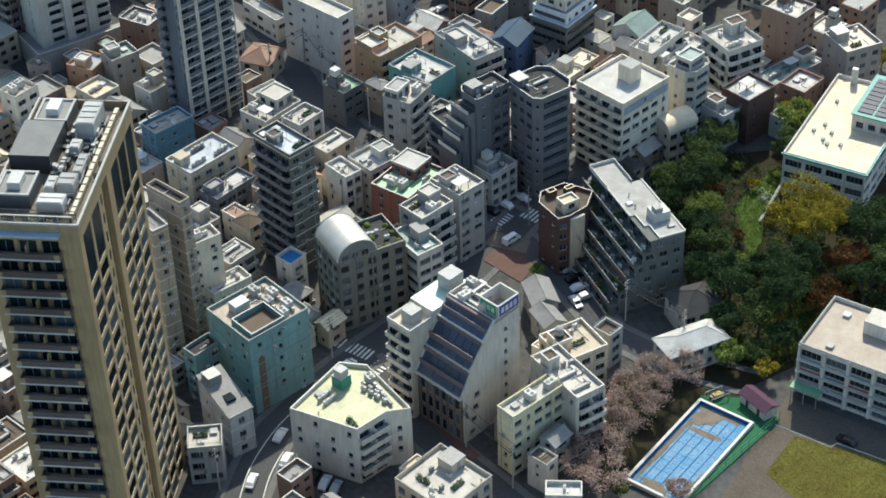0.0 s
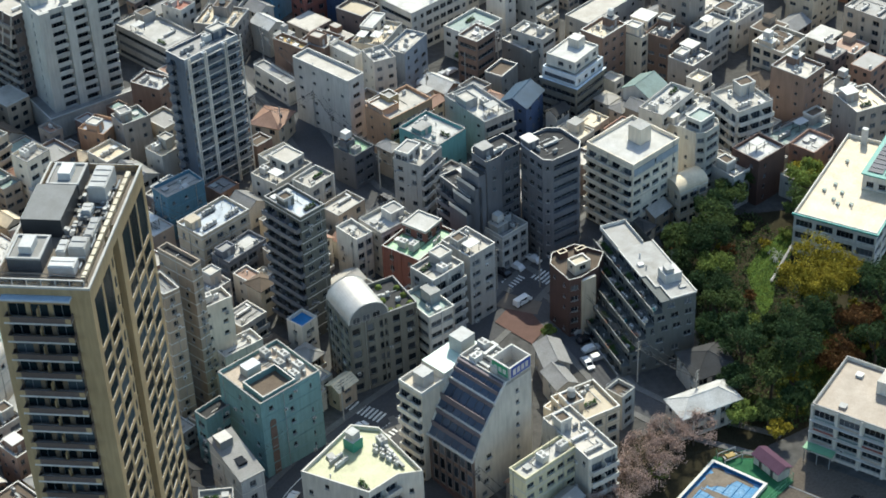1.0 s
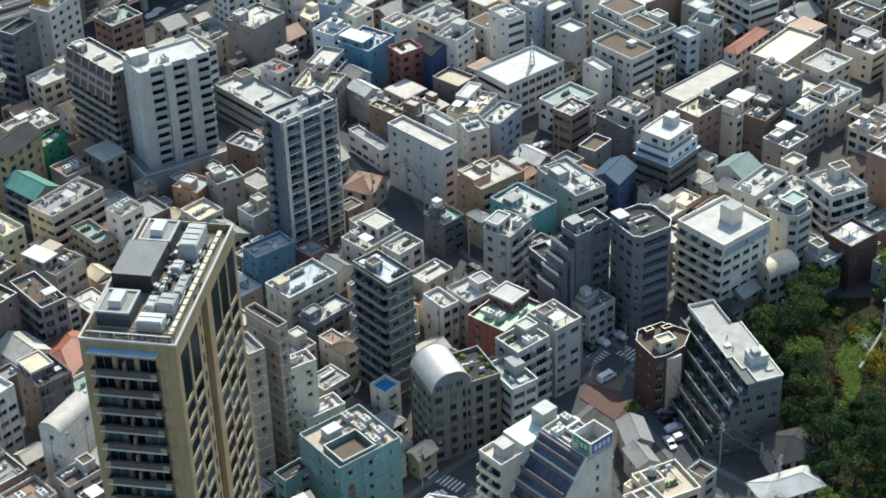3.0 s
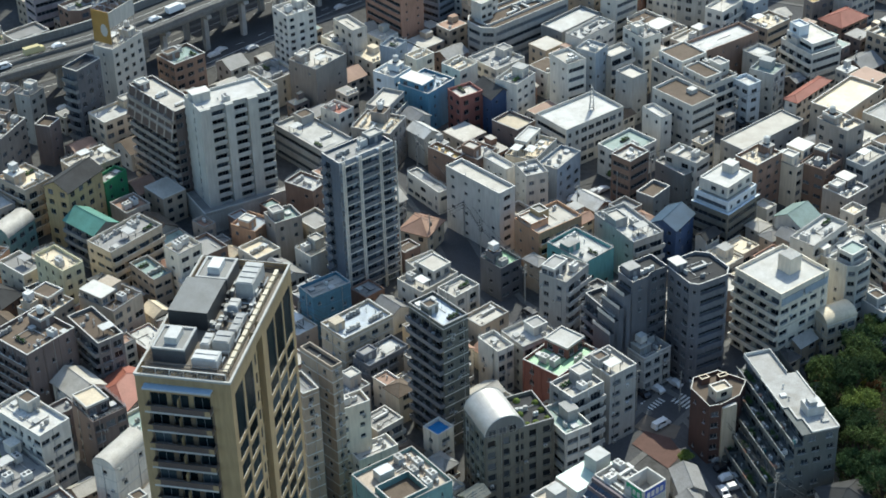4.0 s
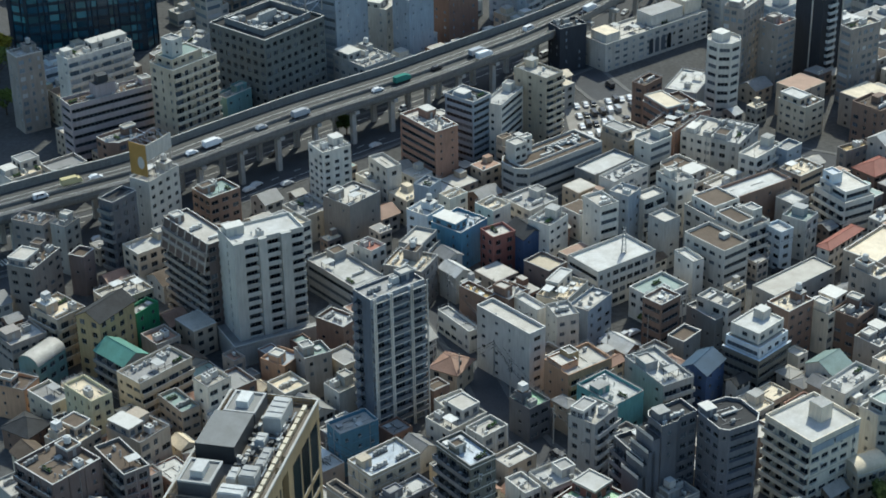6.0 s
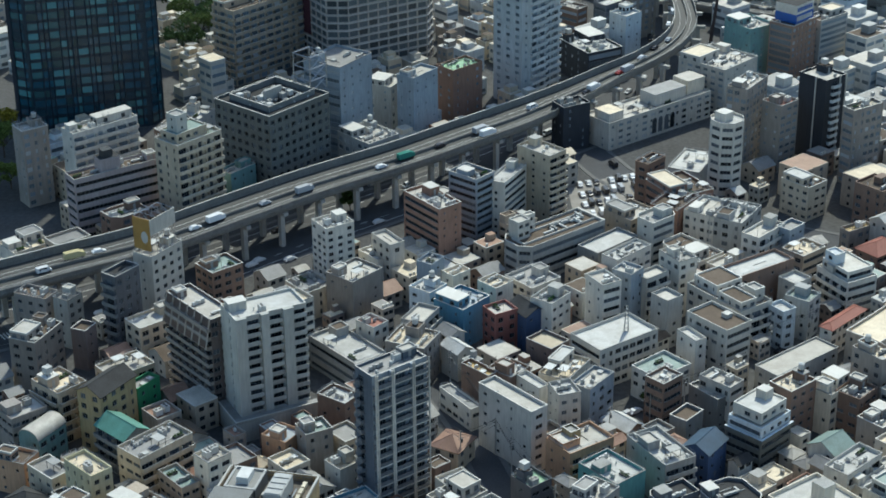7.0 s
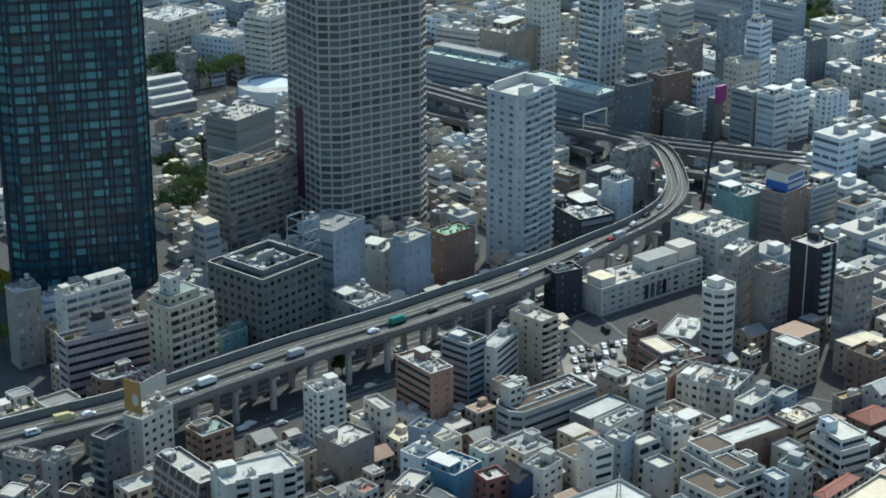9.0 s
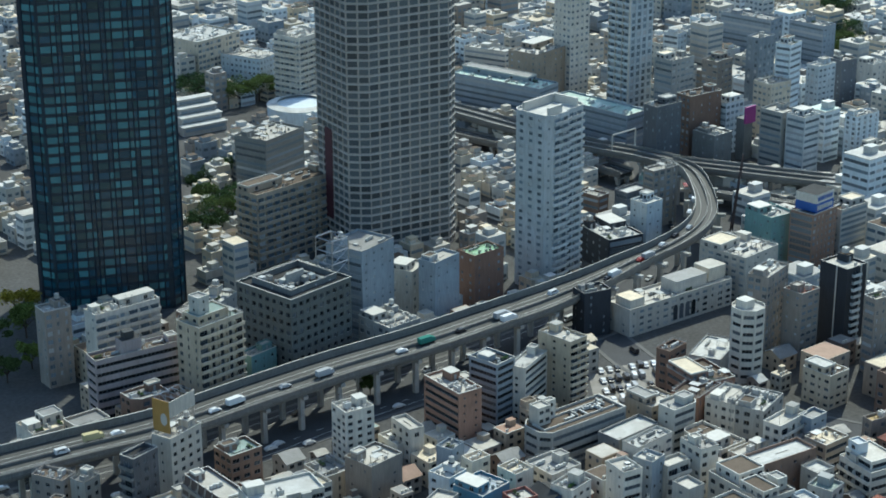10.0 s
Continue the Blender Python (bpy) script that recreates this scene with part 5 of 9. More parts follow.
    o, i_ = [(-0.14, -0.14), (w + 0.14, -0.14), (w + 0.14, d + 0.14), (-0.14, d + 0.14)], [(0.25, 0.25), (w - 0.25, 0.25), (w - 0.25, d - 0.25), (0.25, d - 0.25)]
    for k in range(4):
        j = (k + 1) % 4
        s.face([(*o[k], h), (*o[j], h), (*i_[j], h), (*i_[k], h)], 1)
        s.face([(*o[k], h - 0.4), (*o[j], h - 0.4), (*o[j], h), (*o[k], h)], 1)
        s.face([(*i_[k], h), (*i_[j], h), (*i_[j], h - 1.4), (*i_[k], h - 1.4)], 0)
        s.face([(*o[j], h - 0.4), (*o[k], h - 0.4), (*i_[k], h - 0.4), (*i_[j], h - 0.4)], 1)
    part("wall", s.mesh("wall", [wall_mat("sand"), mat("tower_coping", (0.46, 0.45, 0.41), rough=0.7, scale=0.6, stain=0.4)]), ob)
    far_windows(s, ob)
    bits(ob, "awning", [(-1.5, 3.1, h - 2.1, -0.02, d - 1.6, h - 1.75)], wall_mat("mist"), mat("awning_blue", (0.30, 0.40, 0.50), rough=0.5, stain=0.3), "pale blue canopy over the top balconies")
    z = h - 1.4
    bits(ob, "roof", [(0.25, 0.25, z - 0.3, w - 0.25, d - 0.25, z)], mat("tower_roof", (0.15, 0.13, 0.105), rough=0.75, scale=0.4, stain=0.6, grain=0.2))
    bits(ob, "plant_room", [(15.5, 8.6, z, 26.0, 15.6, z + 3.6)], DARKM, mat("plant_room_roof", (0.19, 0.195, 0.19), rough=0.6, scale=0.3, stain=0.5), "dark plant room with a flat grey roof")
    bits(ob, "skylight", [(27.2, 8.8, z, 34.0, 14.6, z + 2.6), (5.6, 9.4, z, 12.0, 15.2, z + 2.6)], mat("casing_grey", (0.10, 0.105, 0.11), rough=0.6), mat("casing_top", (0.24, 0.24, 0.23), rough=0.6, stain=0.5))
    for a, b in ((30.6, 11.7), (8.8, 12.3)):
        bits(ob, "skylight_box", [(a - 1.7, b - 1.1, z + 2.6, a + 1.7, b + 1.1, z + 4.0)], PLANT)
        rim = Shape()
        for c in ((a - 3.4, b - 2.9, a + 3.4, b - 2.5), (a - 3.4, b + 2.5, a + 3.4, b + 2.9), (a - 3.4, b - 2.5, a - 3.0, b + 2.5), (a + 3.0, b - 2.5, a + 3.4, b + 2.5)):
            rim.box(c[0], c[1], z + 2.6, c[2], c[3], z + 2.95)
        part("skylight_rim", rim.mesh("skylight_rim", [PLANT]), ob)
    for a, b, c, e, k in ((25.6, 3.6, 32.6, 6.8, 3.4), (4.4, 3.6, 7.2, 8.0, 2.1), (9.0, 2.9, 12.4, 5.8, 2.6), (8.6, 6.2, 12.0, 7.8, 2.2), (14.0, 3.0, 19.4, 4.6, 1.6), (21.0, 5.2, 23.6, 7.0, 1.6)):
        q = Shape()
        q.box(a, b, z + 0.25, c, e, z + k)
        q.box(a + 0.15, b + 0.15, z, c - 0.15, e - 0.15, z + 0.25, 1)
        m = max(2, int((c - a) / 1.6))
        for t in range(m):
            q.box(a + (t + 0.12) * (c - a) / m, b + 0.2, z + k, a + (t + 0.88) * (c - a) / m, e - 0.2, z + k + 0.18)
        part("cooling_unit", q.mesh("cooling_unit", [PLANT, DARKM]), ob)
    for k in range(15):
        a = 3.2 + k * 2.1
        bits(ob, "duct", [(a, 1.5, z + 0.3, a + 1.7, 2.2, z + 1.15), (a + 0.3, 1.6, z, a + 0.5, 2.1, z + 0.3)], mat("duct_cream", (0.62, 0.56, 0.42), rough=0.6))
    for k in range(12):
        a = 6.4 + k * 2.3
        bits(ob, "duct", [(a, d - 1.7, z + 0.3, a + 1.5, d - 1.1, z + 1.0)], mat("duct_cream", (0.62, 0.56, 0.42), rough=0.6))
    for k in range(9):
        q = Shape()
        a, b = 6.0 + k * 2.9, rng.uniform(2.6, 3.4)
        q.beam((a, b, z + 0.9), (a + rng.uniform(1.5, 3.5), b, z + 0.9), 0.16)
        q.beam((a, b, z + 0.9), (a, 8.0, z + 0.9), 0.12)
        q.beam((a, b, z), (a, b, z + 0.9), 0.12)
        part("pipe", q.mesh("pipe", [rng.choice((PLANT, COPING, FRAME))]), ob)
    for k in range(70):
        a, b = rng.uniform(12, 33), rng.uniform(2.6, 8.2)
        bits(ob, "pipe_box", [(a, b, z, a + rng.uniform(0.4, 1.4), b + rng.uniform(0.3, 0.8), z + rng.uniform(0.4, 1.3))], rng.choice((PLANT, FRAME, DARKM, DARKM)))
    rail = Shape()
    for a, b in (((2.6, 1.0), (2.6, d - 0.8)), ((2.6, d - 0.8), (w - 0.8, d - 0.8)), ((w - 0.8, d - 0.8), (w - 0.8, 1.0))):
        for zz in (0.6, 1.3, 2.0):
            rail.beam((*a, z + zz), (*b, z + zz), 0.1)
        m = int(math.hypot(b[0] - a[0], b[1] - a[1]) / 1.6)
        for k in range(m + 1):
            t = k / m
            px, py = a[0] + (b[0] - a[0]) * t, a[1] + (b[1] - a[1]) * t
            rail.beam((px, py, z), (px, py, z + 2.05), 0.06)
    part("roof_railing", rail.mesh("roof_railing", [mat("rail_brown", (0.20, 0.165, 0.13), rough=0.6)]), ob)
    screen = mat("screen_glass", (0.42, 0.42, 0.40), rough=0.15, stain=0.2)
    screen.node_tree.nodes["Principled BSDF"].inputs["Transmission Weight"].default_value = 0.8
    for k in range(6):
        b = 1.0 + k * (d - 2.0) / 6
        bits(ob, "glass_screen", [(0.9, b + 0.06, z, 0.94, b + (d - 2.0) / 6 - 0.06, z + 2.0)], screen)
        bits(ob, "screen_post", [(0.84, b - 0.06, z, 1.0, b + 0.06, z + 2.1)], COPING)
    bits(ob, "screen_rail", [(0.82, 1.0, z + 2.1, 1.02, d - 1.0, z + 2.22)], COPING)
    bits(ob, "planter", [(1.3, 2.0 + k * 2.6, z, 2.2, 3.2 + k * 2.6, z + 0.5) for k in range(5)], roof_mat("tan"))


sand_tower()


# ---- the white and the charcoal apartment towers ----
def strip_tower(label, x, y, turn, w, d, h, n, wall, roof, right, left, rails, front=None):
    """An apartment tower whose sides are made of strips: balcony stacks and plain piers."""
    COUNT[0] += 1
    rng = random.Random(COUNT[0])
    FOOT.append((x, y, turn, w, d))
    ob = thing("apartment_building", label, "apartment building", pose(x, y, 0, 0, 0, turn))
    s = Shape()
    s.wall, s.rail = wall, rails
    wall_mat(wall), wall_mat(rails)
    sh = (h - 1.0) / n
    pane = glass_mat("balcony_glass", (0.05, 0.062, 0.07), rough=0.12, vary=0.5, spec=0.4) if wall == "charw" else None
    t = 0.0
    f = Shape()
    f.wall, f.rail = front or wall, rails
    wall_mat(f.wall)
    for L, st, out in right:
        facade(f, ob, (t, -out), (t + L, -out), 0, n, sh, st, True, rng, pane, top=h)
        if out:
            for e in (t, t + L):
                f.face([(e, -out, 0), (e, 0, 0), (e, 0, h), (e, -out, h)])
            f.face([(t, -out, h), (t + L, -out, h), (t + L, 0, h), (t, 0, h)])
        t += L
    part("front_wall", f.mesh("front_wall", [wall_mat(f.wall), COPING]), ob)
    far_windows(f, ob, pane)
    t = d
    for L, st, out in left:
        facade(s, ob, (-out, t), (-out, t - L), 0, n, sh, st, True, rng, top=h)
        if out:
            for e in (t, t - L):
                s.face([(-out, e, 0), (0, e, 0), (0, e, h), (-out, e, h)])
            s.face([(-out, t, h), (-out, t - L, h), (0, t - L, h), (0, t, h)])
        t -= L
    facade(s, ob, (w, 0), (w, d), 0, n, sh, "n", False, rng, top=h)
    facade(s, ob, (w, d), (0, d), 0, n, sh, "k", False, rng, top=h)
    o, i = [(0, 0), (w, 0), (w, d), (0, d)], [(0.25, 0.25), (w - 0.25, 0.25), (w - 0.25, d - 0.25), (0.25, d - 0.25)]
    for k in range(4):
        j = (k + 1) % 4
        s.face([(*o[k], h), (*o[j], h), (*i[j], h), (*i[k], h)], 1)
        s.face([(*i[k], h), (*i[j], h), (*i[j], h - 0.8), (*i[k], h - 0.8)], 0)
    part("wall", s.mesh("wall", [wall_mat(wall), COPING]), ob)
    far_windows(s, ob)
    bits(ob, "roof", [(0.25, 0.25, h - 1.1, w - 0.25, d - 0.25, h - 0.8)], roof_mat(roof))
    roof_things(ob, w, d, h - 0.8, wall, rng, 0.75)
    return ob


WHITE_T, CHAR_T = (-54.2, 444.4, 27.0, 20.7, 10.1, 35.5), (-16.6, 404.5, 37.6, 16.8, 7.3, 40.3)
W_W, W_D, C_W, C_D = 20.7, 10.1, 16.8, 7.3
wt = strip_tower("tall white apartment tower with stacks of balconies", *WHITE_T, 13, "chalk", "w",
                 [(W_W * 0.15, "", 1.1), (W_W * 0.2, "R", 0), (W_W * 0.11, "", 1.25), (W_W * 0.2, "R", 0), (W_W * 0.14, "", 1.25), (W_W * 0.2, "R", 0)], [(5.2, "", 0), (2.2, "Q", 0), (W_D - 7.4, "", 0)], "grey")
bits(wt, "podium", [(-3.0, -4.5, 0, W_W + 3, -1.3, 6.0), (-3.0, -1.3, 0, -0.02, W_D, 6.0)], wall_mat("chalk"), roof_mat("g"), "low pale podium")
bits(wt, "podium_parapet", [(-3.1, -4.6, 6.0, W_W + 3, -4.3, 6.9), (-3.1, -4.3, 6.0, -2.8, W_D, 6.9)], wall_mat("chalk"), COPING)
FOOT.append((-56.0, 438.0, 27.0, W_W + 6, 6.0))
ct = strip_tower("charcoal apartment tower with pale framed balconies", *CHAR_T, 14, "charw", "g",
                 [(C_W * 0.30, "k", 0), (0.8, "", 1.25), (C_W * 0.33, "k", 0), (0.8, "", 1.25), (C_W * 0.37 - 1.6, "k", 0)], [(C_D * 0.18, "", 0), (C_D * 0.34, "k", 0), (C_D * 0.48, "", 0)], "slate", front="bluegrey")
for q in (0.0, C_W * 0.30, C_W * 0.63 + 0.8, C_W - 0.35):
    bits(ct, "fin", [(q, -1.5, 0, q + 0.3, -1.2, CHAR_T[5] + 0.5), (q + 0.55, -1.5, 0, q + 0.85, -1.2, CHAR_T[5] + 0.5)] if q < C_W - 1 else [(q, -1.5, 0, q + 0.35, -1.2, CHAR_T[5] + 0.5)], wall_mat("white"))
for i in range(1, 15):
    bits(ct, "slab_edge", [(0.0, -1.32, i * (CHAR_T[5] - 1) / 14 - 0.1, C_W, -1.16, i * (CHAR_T[5] - 1) / 14 + 0.16)], wall_mat("white"))

# ---- towers beyond the expressway ----
def glass_tower():
    x, y, turn, w, d, h, n = -154.0, 657.0, 15.7, 53.0, 38.0, 150.0, 40
    ob = thing("tower_block", "tall dark tower clad in blue-green glass panels", "tower block", pose(x, y, 0, 0, 0, turn))
    FOOT.append((x, y, turn, w, d))
    c = 5.0
    plan = [(c, 0), (w - c, 0), (w, c), (w, d - c), (w - c, d), (c, d), (0, d - c), (0, c)]
    core_ = Shape()
    core_.prism(plan, 0, h)
    part("core", core_.mesh("core", [mat("curtain_backing", (0.014, 0.04, 0.06), rough=0.3, spec=0.6)]), ob)
    rng = random.Random(9)
    q, rib = Shape(), Shape()
    sh = h / n
    dim = Shape()
    for k in range(8):
        a, b = Vector(plan[k]), Vector(plan[(k + 1) % 8])
        L = (b - a).length
        u = (b - a) / L
        o = Vector((u.y, -u.x))
        cols, t = [], 0.3
        while t < L - 1.0:
            for wd, lit in ((3.7, 0.86), (1.5, 0.6), (1.3, 0.35), (3.4, 0.8), (2.0, 0.75), (1.2, 0.15), (1.4, 0.5), (3.6, 0.85), (1.3, 0.12), (1.7, 0.65)):
                if t + wd < L - 0.2:
                    cols.append((t, wd, lit * rng.uniform(0.8, 1.1)))
                t += wd + 0.45
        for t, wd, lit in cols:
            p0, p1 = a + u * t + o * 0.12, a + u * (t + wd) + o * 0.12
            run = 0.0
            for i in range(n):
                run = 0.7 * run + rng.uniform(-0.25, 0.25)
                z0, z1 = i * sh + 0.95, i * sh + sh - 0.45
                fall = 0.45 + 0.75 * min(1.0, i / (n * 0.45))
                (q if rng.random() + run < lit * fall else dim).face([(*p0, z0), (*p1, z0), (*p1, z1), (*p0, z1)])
            rib.beam((*(p0 - u * 0.22 + o * 0.1), 0), (*(p0 - u * 0.22 + o * 0.1), h), 0.22)
        for i in range(n):
            if k % 2 == 0:
                p0, p1 = a + o * 0.1, b + o * 0.1
                rib.face([(*p0, i * sh), (*p1, i * sh), (*p1, i * sh + 0.4), (*p0, i * sh + 0.4)])
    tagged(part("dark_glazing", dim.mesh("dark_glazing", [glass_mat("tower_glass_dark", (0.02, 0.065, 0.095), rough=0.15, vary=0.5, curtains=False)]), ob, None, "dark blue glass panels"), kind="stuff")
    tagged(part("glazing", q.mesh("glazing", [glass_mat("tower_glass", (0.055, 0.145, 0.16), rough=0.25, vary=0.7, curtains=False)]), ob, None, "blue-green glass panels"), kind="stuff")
    tagged(part("rib_grid", rib.mesh("rib_grid", [mat("rib_navy", (0.02, 0.035, 0.055), rough=0.4)]), ob), kind="stuff")
    bits(ob, "roof", [(6, 6, h, w - 6, d - 6, h + 3)], roof_mat("g"))


glass_tower()
STYLE["H"] = (4.3, 3.95, 2.35, 0.6, 0, 0.4)
STYLE["V"] = (4.6, 1.9, 1.35, 0.9, 1, 0.35)
t2 = many_sided("tower_block", "tall grey-brown tower with a concrete grid of windows", -38.0, 720.3, 31.2,
                [(-1, 0), (2.5, -2), (39, -2), (45, 3.5), (45, 30), (39, 35), (2, 35), (-5, 29), (-5, 3)], 142.0, 44, ["H", "H", "H", "H", "", "", "", "H", "H"], "ash", "g", glass=glass_mat("grid_tower_glass", (0.10, 0.112, 0.118), rough=0.25, vary=0.45, spec=0.4, curtains=False))
for i in range(1, 44):
    q = Shape()
    pl = [(-5, 29), (-5, 3), (-1, 0), (2.5, -2), (39, -2), (45, 3.5), (45, 30)]
    for k in range(6):
        (xa, ya), (xb, yb) = pl[k], pl[k + 1]
        q.beam((xa, ya, i * 141.0 / 44 + 0.05), (xb, yb, i * 141.0 / 44 + 0.05), 0.27)
    part("slab_edge", q.mesh("slab_edge", [mat("slab_grey", (0.50, 0.47, 0.43), rough=0.8, scale=0.3, stain=0.3)]), t2)
bits(t2, "banner", [(-5.35, 16.0, 14, -5.05, 22.0, 52)], mat("banner_maroon", (0.10, 0.035, 0.05), rough=0.7), None, "dark maroon vertical panel")
t3 = many_sided("tower_block", "pale blue-grey apartment tower with rows of small windows", 34.3, 684.0, 48.6,
                [(0, 2.4), (2.4, 0), (12, 0), (12, 1.2), (22.0, 1.2), (24.4, 3.6), (24.4, 18.4), (2.4, 18.4), (0, 16)], 71.0, 24, ["n", "k", "", "k", "n", "", "", "n", "V"], "mist", "w", glass=HAZEGLASS)
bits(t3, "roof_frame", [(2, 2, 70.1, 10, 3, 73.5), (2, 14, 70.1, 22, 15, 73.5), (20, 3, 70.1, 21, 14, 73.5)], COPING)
many_sided("tower_block", "distant blue glazed tower with white mullions", 84.0, 905.0, 42.0, [(0, 0), (16, 0), (16, 14), (0, 14)], 120.0, 36, ["T", "", "", "G"], "pale", "lg", glass=HAZEGLASS)
many_sided("tower_block", "distant pale apartment tower", 58.0, 960.0, 42.0, [(0, 0), (14, 0), (14, 12), (0, 12)], 110.0, 34, ["w", "", "", "w"], "white", "lg", glass=HAZEGLASS)


octagon = [(6.0 * math.cos(radians(22.5 + 45 * k)), 6.0 * math.sin(radians(22.5 + 45 * k))) for k in range(8)]
rt = many_sided("apartment_building", "slim white eight-sided apartment tower with band windows", 98.6, 600.0, 40.0, octagon[5:] + octagon[:5], 29.0, 9, ["b"] * 8, "white", "w", category="apartment building")
bits(rt, "lift_housing", [(-2.5, -1.0, 28.1, 2.0, 3.5, 31.0)], wall_mat("white"), COPING)
kt = strip_tower("black apartment tower with white fins and one balcony stack", 136.5, 623.5, 39, 10.7, 12.2, 33.0, 12, "black", "lg", [(2.6, "", 0), (4.6, "k", 0), (3.5, "", 0)], [(12.2, "", 0)], "mist")
for q in (7.0, 10.3):
    bits(kt, "fin", [(q, -0.45, 0, q + 0.3, -0.01, 33.4)], wall_mat("white"))
bits(kt, "fin", [(-0.45, 4.4, 0, -0.01, 4.7, 33.4)], wall_mat("white"))


# ---- dark pair with canted corners, and the canted white apartments ----
STYLE["J"] = (0, 0, 1.5, 0.8, 0, 0.9)
p1 = many_sided("apartment_building", "charcoal apartment block with canted corners and banded balconies", 64.6, 361.5, 28.0,
                [(0, 1.6), (1.6, 0), (9.6, 0), (11.9, 2.4), (11.9, 9.8), (9.4, 12.1), (2.0, 12.1), (0, 10)], 28.4, 9, ["n", "J", "J", "n", "", "", "", "w"], "char", "dg", True, category="apartment building")
roof_things(p1, 11.5, 12.1, 27.5, "char", random.Random(31), 0.5)
p2 = many_sided("apartment_building", "charcoal apartment block with a canted roof edge", 50.9, 364.4, 31.0,
                [(0, 0), (4.4, 0), (6.0, 1.0), (11.0, 1.0), (11.0, 7.2), (1.4, 7.2), (0, 5.4)], 28.4, 9, ["n", "n", "w", "", "", "", "J"], "char", "dg", True, category="apartment building")
roof_things(p2, 9, 6.4, 27.5, "char", random.Random(32), 0.3)
for i in range(4):
    bits(p2, "terrace", [(-2.2 - i * 1.3, 0.4, 0, -0.05 - i * 1.3, 6.8, 25.0 - i * 3.1)], wall_mat("char"), roof_mat("dg"), "stepped terrace")
    bits(p2, "terrace_rail", [(-2.3 - i * 1.3, 0.3, 25.0 - i * 3.1, -2.2 - i * 1.3, 6.9, 25.9 - i * 3.1)], COPING)
p3 = many_sided("apartment_building", "white apartment block with canted corners and a yellow-green roof", 13.2, 273.2, 40.0,
                [(0.0, 0.0), (7.5, -0.8), (11.4, -3.9), (15.2, 11.9), (12.1, 16.9), (-4.3, 14.6)], 14.9, 5, ["K", "S", "", "", "", "S"], "white", "gy", True, category="apartment building")
for k, (a, b) in enumerate(((10.6, 2.2), (11.4, 5.0), (12.4, 8.4), (1.2, 2.6), (-1.2, 9.5), (3.0, 13.6))):
    part(("duct", "cooling_bank", "chiller", "planting", "vent", "hatch")[k], plant_mesh(("duct", "cooling_bank", "chiller", "planting", "vent", "hatch")[k]), p3, pose(a, b, 14.0, 0, 0, 75))


p4 = many_sided("apartment_building", "dark red-brown apartments with a pale canted front and brown roof", 64.2, 332.2, 24.0,
                [(0, 0), (2.6, -0.6), (8.2, 0.4), (12.6, 4.4), (9.0, 10.6), (2.6, 10.8), (0, 7.6)], 16.2, 5, ["w", "S", "n", "", "", "", "n"], "maroon", "br", True, category="apartment building")
bits(p4, "front_bay", [(2.9, -1.0, 0, 6.6, -0.3, 15.2)], wall_mat("beige"), COPING, "pale tiled bay up the canted front")
upper(p4, 2.6, 1.4, 6.8, 4.6, 15.3, 1, "beige", "tan", "w", "n", None, 2.4)
for a, b, c, e in ((7.2, 7.0, 9.6, 8.4), (3.2, 8.2, 5.4, 9.8)):
    upper(p4, a, b, c, e, 15.3, 1, "maroon", "dg", "", "", roof_mat("cr"), 1.2)
bits(cream_b, "stair_house", [(8.4, 5.2, 21.4, 12.2, 9.2, 25.8)], wall_mat("cream"), CONC, "cream stair house on the white roof")
bits(cream_b, "glazed_band", [(0.3, -0.12, 18.7, 7.6, -0.02, 20.7), (8.1, -0.12, 18.7, 16.0, -0.02, 20.7)], wall_mat("bluegrey"), DARKM, "blue-grey glazed band")


# ---- set-back storeys and rimmed roofs ----
BLUERIM = wall_mat("pale")
bits(olive_b, "terrace_band", [(-0.7, -0.7, 11.6, 13.4, -0.02, 12.7), (-0.7, -0.02, 11.6, -0.02, 11.4, 12.7)], wall_mat("olive"), BLUERIM)
upper(olive_b, 0.3, 0.3, 13.0, 11.0, 12.2, 1, "mist", "lg", "w", "b", BLUERIM, 3.0)
upper(olive_b, 1.6, 1.6, 12.6, 10.6, 15.7, 1, "white", "w", "w", "w", None, 2.9)
bits(olive_b, "stair_house", [(8.4, 5.2, 18.6, 11.6, 8.4, 21.2)], wall_mat("white"), COPING)
bits(brown_top, "hatch_house", [(6.2, 6.0, 15.3, 8.6, 8.2, 16.6)], wall_mat("white"), COPING)
upper(notched, 0.4, 0.4, 6.5, 10.0, 13.3, 1, "white", "br", "w", "w")
upper(notched, 2.2, 12.5, 12.2, 22.4, 13.3, 1, "white", "br", "w", "w")
upper(notched, 8.4, 3.0, 12.2, 7.5, 13.3, 1, "chalk", "g", "n", "n", None, 3.6)
for k in range(4):
    part("chiller", plant_mesh("chiller" if k % 2 else "ac_unit"), notched, pose(9.0 + k % 2 * 1.8, 9.0 + k * 0.7, 13.3))
upper(tiered, 1.5, 1.8, 11.0, 13.6, 12.3, 1, "white", "lg", "b", "b")
upper(tiered, 1.8, 8.4, 5.6, 13.0, 15.2, 1, "pale", "bl", "", "w")
upper(orange_b, 0.4, 3.4, 6.0, 9.4, 12.3, 1, "orange", "lg", "n", "n", None, 1.4)
upper(orange_b, 4.6, 5.4, 7.8, 9.2, 12.35, 1, "ochre", "g", "", "", None, 2.4)
bits(long_b, "roof_curb", [(3.0, 3.6, 12.3, 33.0, 3.9, 13.0), (3.0, 9.4, 12.3, 33.0, 9.7, 13.0), (3.0, 3.9, 12.3, 3.3, 9.4, 13.0)], COPING)
upper(long_b, 3.8, 7.4, 8.8, 12.0, 12.3, 2, "white", "lg", "w", "n")
